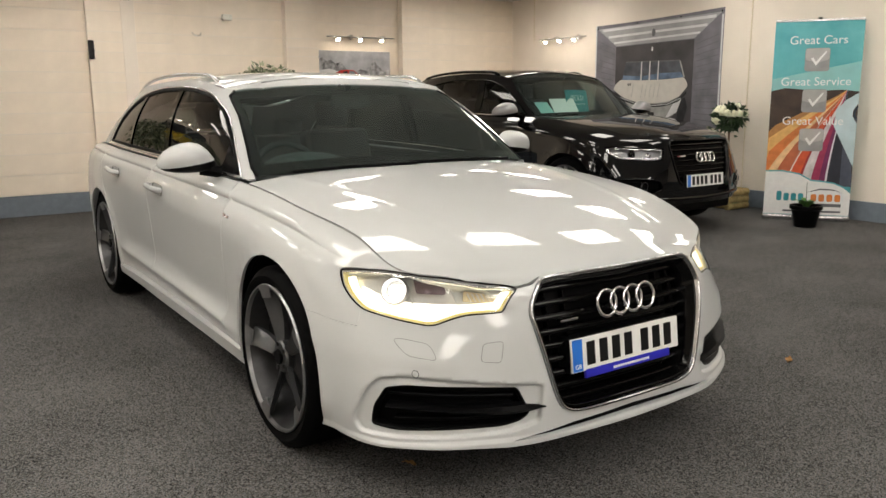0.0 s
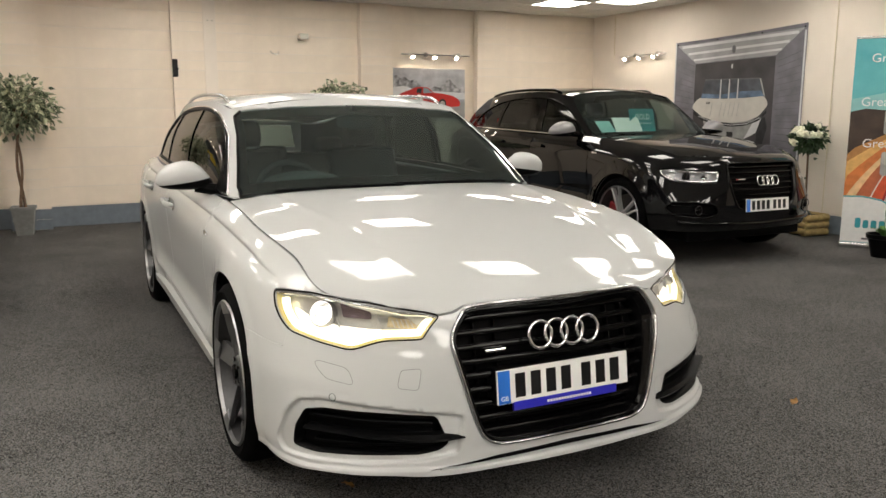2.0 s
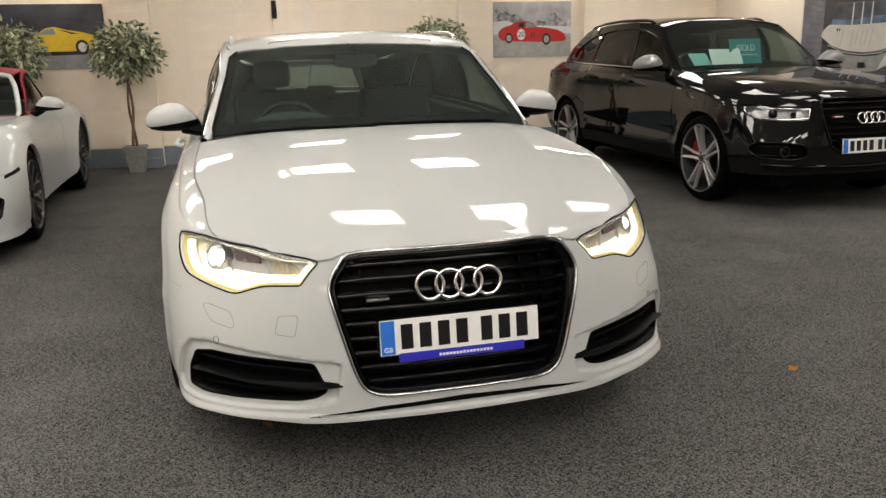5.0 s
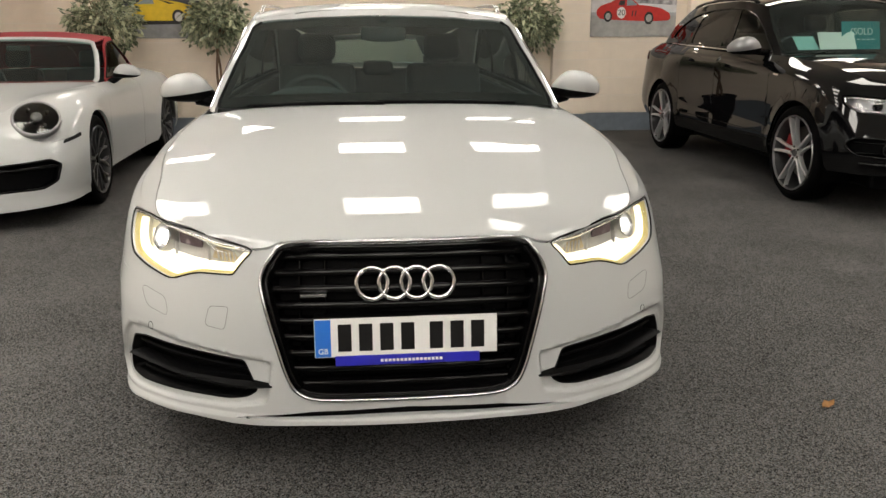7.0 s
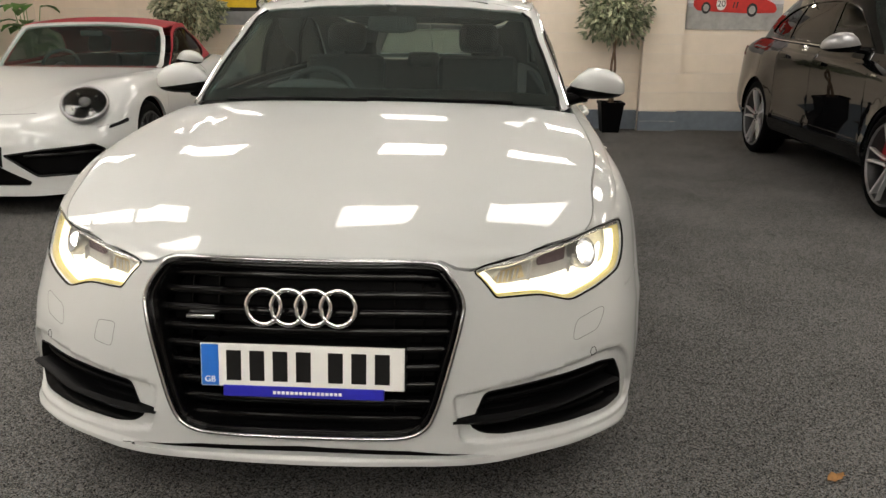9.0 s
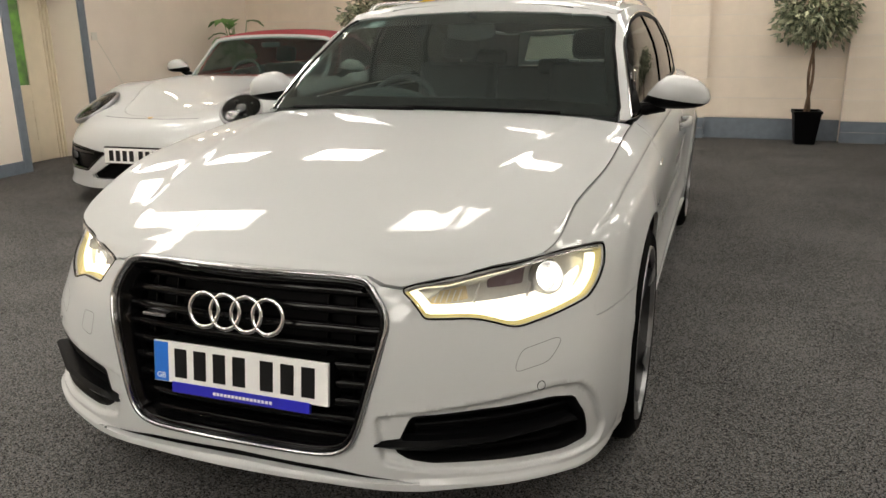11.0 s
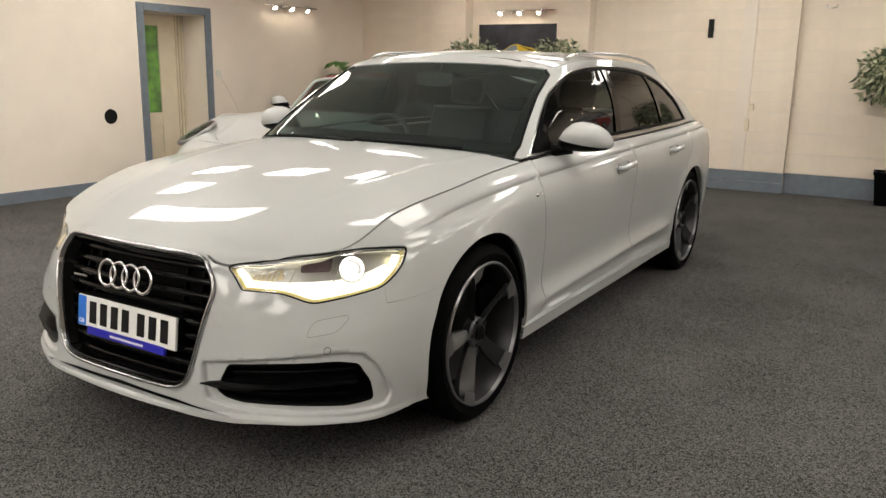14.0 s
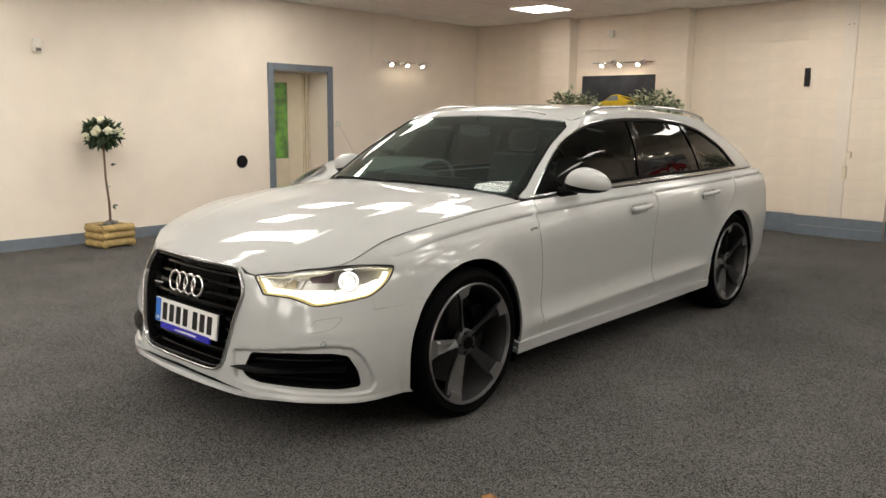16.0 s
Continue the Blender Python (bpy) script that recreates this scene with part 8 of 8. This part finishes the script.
layer(stand, "print_sky", [(-BW, 1.15), (-BW, 1.45), (BW, 1.62), (BW, 1.15)], paint("print_pale_teal", (0.25, 0.52, 0.52), vary=0.15, scale=4), 0)
layer(stand, "print_hill", [(-BW, .80), (-BW, 1.33), (-.28, 1.36), (-.12, 1.345), (.05, 1.33), (.25, 1.34), (BW, 1.32), (BW, .40), (-BW, .40)], paint("print_dark_hill", (0.045, 0.028, 0.02), vary=0.5, scale=6), 1)
BANDS = ((-1.15, -.86, (0.42, 0.20, 0.06)), (-.86, -.62, (0.72, 0.42, 0.14)), (-.62, -.45, (0.66, 0.20, 0.05)), (-.45, -.36, (0.74, 0.50, 0.26)), (-.36, -.22, (0.45, 0.12, 0.05)), (-.22, -.205, (0.72, 0.66, 0.60)), (-.205, -.10, (0.62, 0.09, 0.03)), (-.10, -.075, (0.30, 0.02, 0.02)), (-.075, .02, (0.62, 0.57, 0.58)), (.02, .10, (0.34, 0.03, 0.09)), (.10, .155, (0.16, 0.02, 0.09)), (.155, .175, (0.66, 0.66, 0.70)), (.175, .30, (0.018, 0.020, 0.032)), (.30, .41, (0.06, 0.07, 0.10)))


def bend(a, t):
    """A line of the road from its foot a to the far bend."""
    x = a + (.30 - a) * (1 - (1 - t) ** 1.35) * (.55 + .45 * t)
    return min(BW, max(-BW, x)), .36 + .98 * t ** .82


for k, (a0, a1, c) in enumerate(BANDS):
    ts = [i / 14 for i in range(15)]
    layer(stand, "print_light_streak", [bend(a0, t) for t in ts] + [bend(a1, t) for t in ts[::-1]], paint("print_streak_" + "abcdefghijklmn"[k], c, vary=0.22, scale=14), 2)
layer(stand, "print_curve", [(BW, .56), (.30, .78), (.20, .98), (.215, 1.14), (.30, 1.24), (BW, 1.31), (BW, 1.20), (.37, 1.14), (.365, 1.08), (BW, 1.0)], paint("print_ice", (0.46, 0.58, 0.62), vary=0.15, scale=6), 4)
layer(stand, "print_curve_edge", [(BW, 1.19), (.375, 1.13), (.37, 1.08), (BW, 1.01), (BW, 1.05), (.39, 1.09), (.39, 1.12), (BW, 1.16)], paint("print_navy", (0.012, 0.03, 0.05), vary=0.2, scale=8), 5)
layer(stand, "print_foot", [(-BW, .06), (-BW, .50), (-.25, .505), (-.08, .475), (.03, .41), (.12, .405), (.25, .385), (.34, .345), (BW, .29), (BW, .06)], PWHITE, 6)
layer(stand, "print_foot_edge", [(-BW, .50), (-.25, .505), (-.08, .475), (.03, .41), (.12, .405), (.25, .385), (.34, .345), (BW, .29), (BW, .305), (.34, .36), (.25, .40), (.12, .42), (.03, .425), (-.08, .49), (-.25, .52), (-BW, .515)], TEALP, 7)
TICKBOX = paint("print_button_grey", (0.30, 0.30, 0.30), vary=0.15, scale=10)
for z, words in ((1.83, "Great Cars"), (1.42, "Great Service"), (1.025, "Great Value")):
    bm = text_mesh(words, .118)
    bmesh.ops.translate(bm, vec=(0, -.014, z), verts=bm.verts)
    part("slogan", bm, PWHITE, stand, "white slogan lettering")
    zz = z - .19
    layer(stand, "tick_box", [(-.115, zz - .115), (.115, zz - .115), (.115, zz + .115), (-.115, zz + .115)], TICKBOX, 7, .03)
    layer(stand, "tick_gloss", [(-.11, zz), (0, zz - .03), (.11, zz), (.11, zz + .11), (-.11, zz + .11)], paint("print_button_pale_" + words[-1], (0.42, 0.41, 0.40), vary=0.1, scale=10), 8, .02)
    layer(stand, "tick", [(-.06, zz + .01), (-.04, zz + .025), (-.012, zz - .02), (.075, zz + .085), (.085, zz + .075), (-.01, zz - .06)], PWHITE, 9)
TEALINK, ORANGE = paint("print_teal_ink", (0.03, 0.28, 0.33)), paint("print_orange_ink", (0.70, 0.22, 0.05))
for k in range(4):
    layer(stand, "logo_bar", [(-.29 + .07 * k, .20), (-.29 + .07 * k, .30 - .02 * (k > 0)), (-.24 + .07 * k, .30 - .02 * (k > 0)), (-.24 + .07 * k, .20)], TEALINK, 7, .02)
    layer(stand, "logo_bar", [(.04 + .075 * k, .20), (.04 + .075 * k, .275), (.095 + .075 * k, .275), (.095 + .075 * k, .20)], ORANGE, 7, .02)
layer(stand, "logo_sweep", [(-.02, .285), (.12, .335), (.24, .33), (.33, .295), (.24, .318), (.12, .32)], PGREY, 7)
layer(stand, "print_bar", [(.09, .145), (.09, .178), (.33, .178), (.33, .145)], PGREY, 7)
layer(stand, "print_bar", [(-.22, .085), (-.22, .105), (.33, .105), (.33, .085)], PGREY, 7)

# ---- fallen leaves and crumbs on the carpet ----
DRYLEAF = mat("dry_leaf", (0.32, 0.16, 0.05), 0.8, vary=0.4, scale=60)
for x, y, rz, k in ((1.512, -.583, 20, 1.0), (-.61, -.44, 120, .8)):
    leaf = thing("dry_leaf", "small curled brown leaf lying on the carpet", "leaf", "fallen leaves", m=pose(x, y, .002, 0, 0, rz))
    bm = bmesh.new()
    prev = None
    for t, w, z in ((-.028, .002, .004), (-.014, .014, .002), (.0, .018, .010), (.014, .012, .004), (.03, .001, .014)):
        cur = (bm.verts.new((t * k, -w * k, z * k + .006)), bm.verts.new((t * k, 0, z * k)), bm.verts.new((t * k, w * k, z * k + .010)))
        if prev:
            bm.faces.new((prev[0], prev[1], cur[1], cur[0]))
            bm.faces.new((prev[1], prev[2], cur[2], cur[1]))
        prev = cur
    part("blade", bm, DRYLEAF, leaf, smooth=60)
    part("stalk", tube([(.028 * k, 0, .012 * k), (.042 * k, .004, .008)], .0012, 5), DRYLEAF, leaf)

# ---- blocks of the north wall: courses between the piers, painted over ----
def block_mesh(w, h, d=.014):
    bm = box(-w / 2, w / 2, -d, .0, -h / 2, h / 2)
    es = [e for e in bm.edges if all(v.co.y < -d / 2 for v in e.verts) and abs(e.verts[0].co.z - e.verts[1].co.z) < h / 4]
    bmesh.ops.bevel(bm, geom=es, offset=.004, segments=2, affect="EDGES")
    me = bpy.data.meshes.new("block")
    bm.to_mesh(me)
    bm.free()
    return me


COURSE = .2275
rng = random.Random(4)
edges_x = [WEST] + [v for p in PIERS for v in p[:2]] + [EAST]
meshes = {}


def lay(x0, x1, y, z, h, name, material, parent):
    key = (round(x1 - x0, 3), round(h, 3), material.name)
    if key not in meshes:
        meshes[key] = block_mesh(x1 - x0, h - (.002 if material is SKIRT else .011))
        meshes[key].materials.append(material)
    ob = new(name, meshes[key])
    ob.parent = parent
    ob.matrix_basis = pose((x0 + x1) / 2, y + rng.uniform(-.0010, .0010), z + h / 2)


rows_z = [.0] + [.235 + COURSE * k for k in range(11)] + [CEILING]
for i in range(0, len(edges_x) - 1):
    x0, x1 = edges_x[i], edges_x[i + 1]
    pier = i % 2 == 1
    d = PIERS[i // 2][2] if pier else 0
    n = 1
    for k in range(len(rows_z) - 1):
        z0, z1 = rows_z[k], rows_z[k + 1]
        halves = [(z0, z1)]
        if pier and k % 2 == 0:
            halves = [(z0, (z0 + z1) / 2), ((z0 + z1) / 2, z1)]
        for a, b in halves:
            off = 0
            xs = [x0 + (x1 - x0) * q / n for q in range(n + 1)]
            for q in range(n):
                lay(xs[q], xs[q + 1], NORTH + .014 - d, a, b - a, "block_course", SKIRT if k == 0 else BLOCK, north)
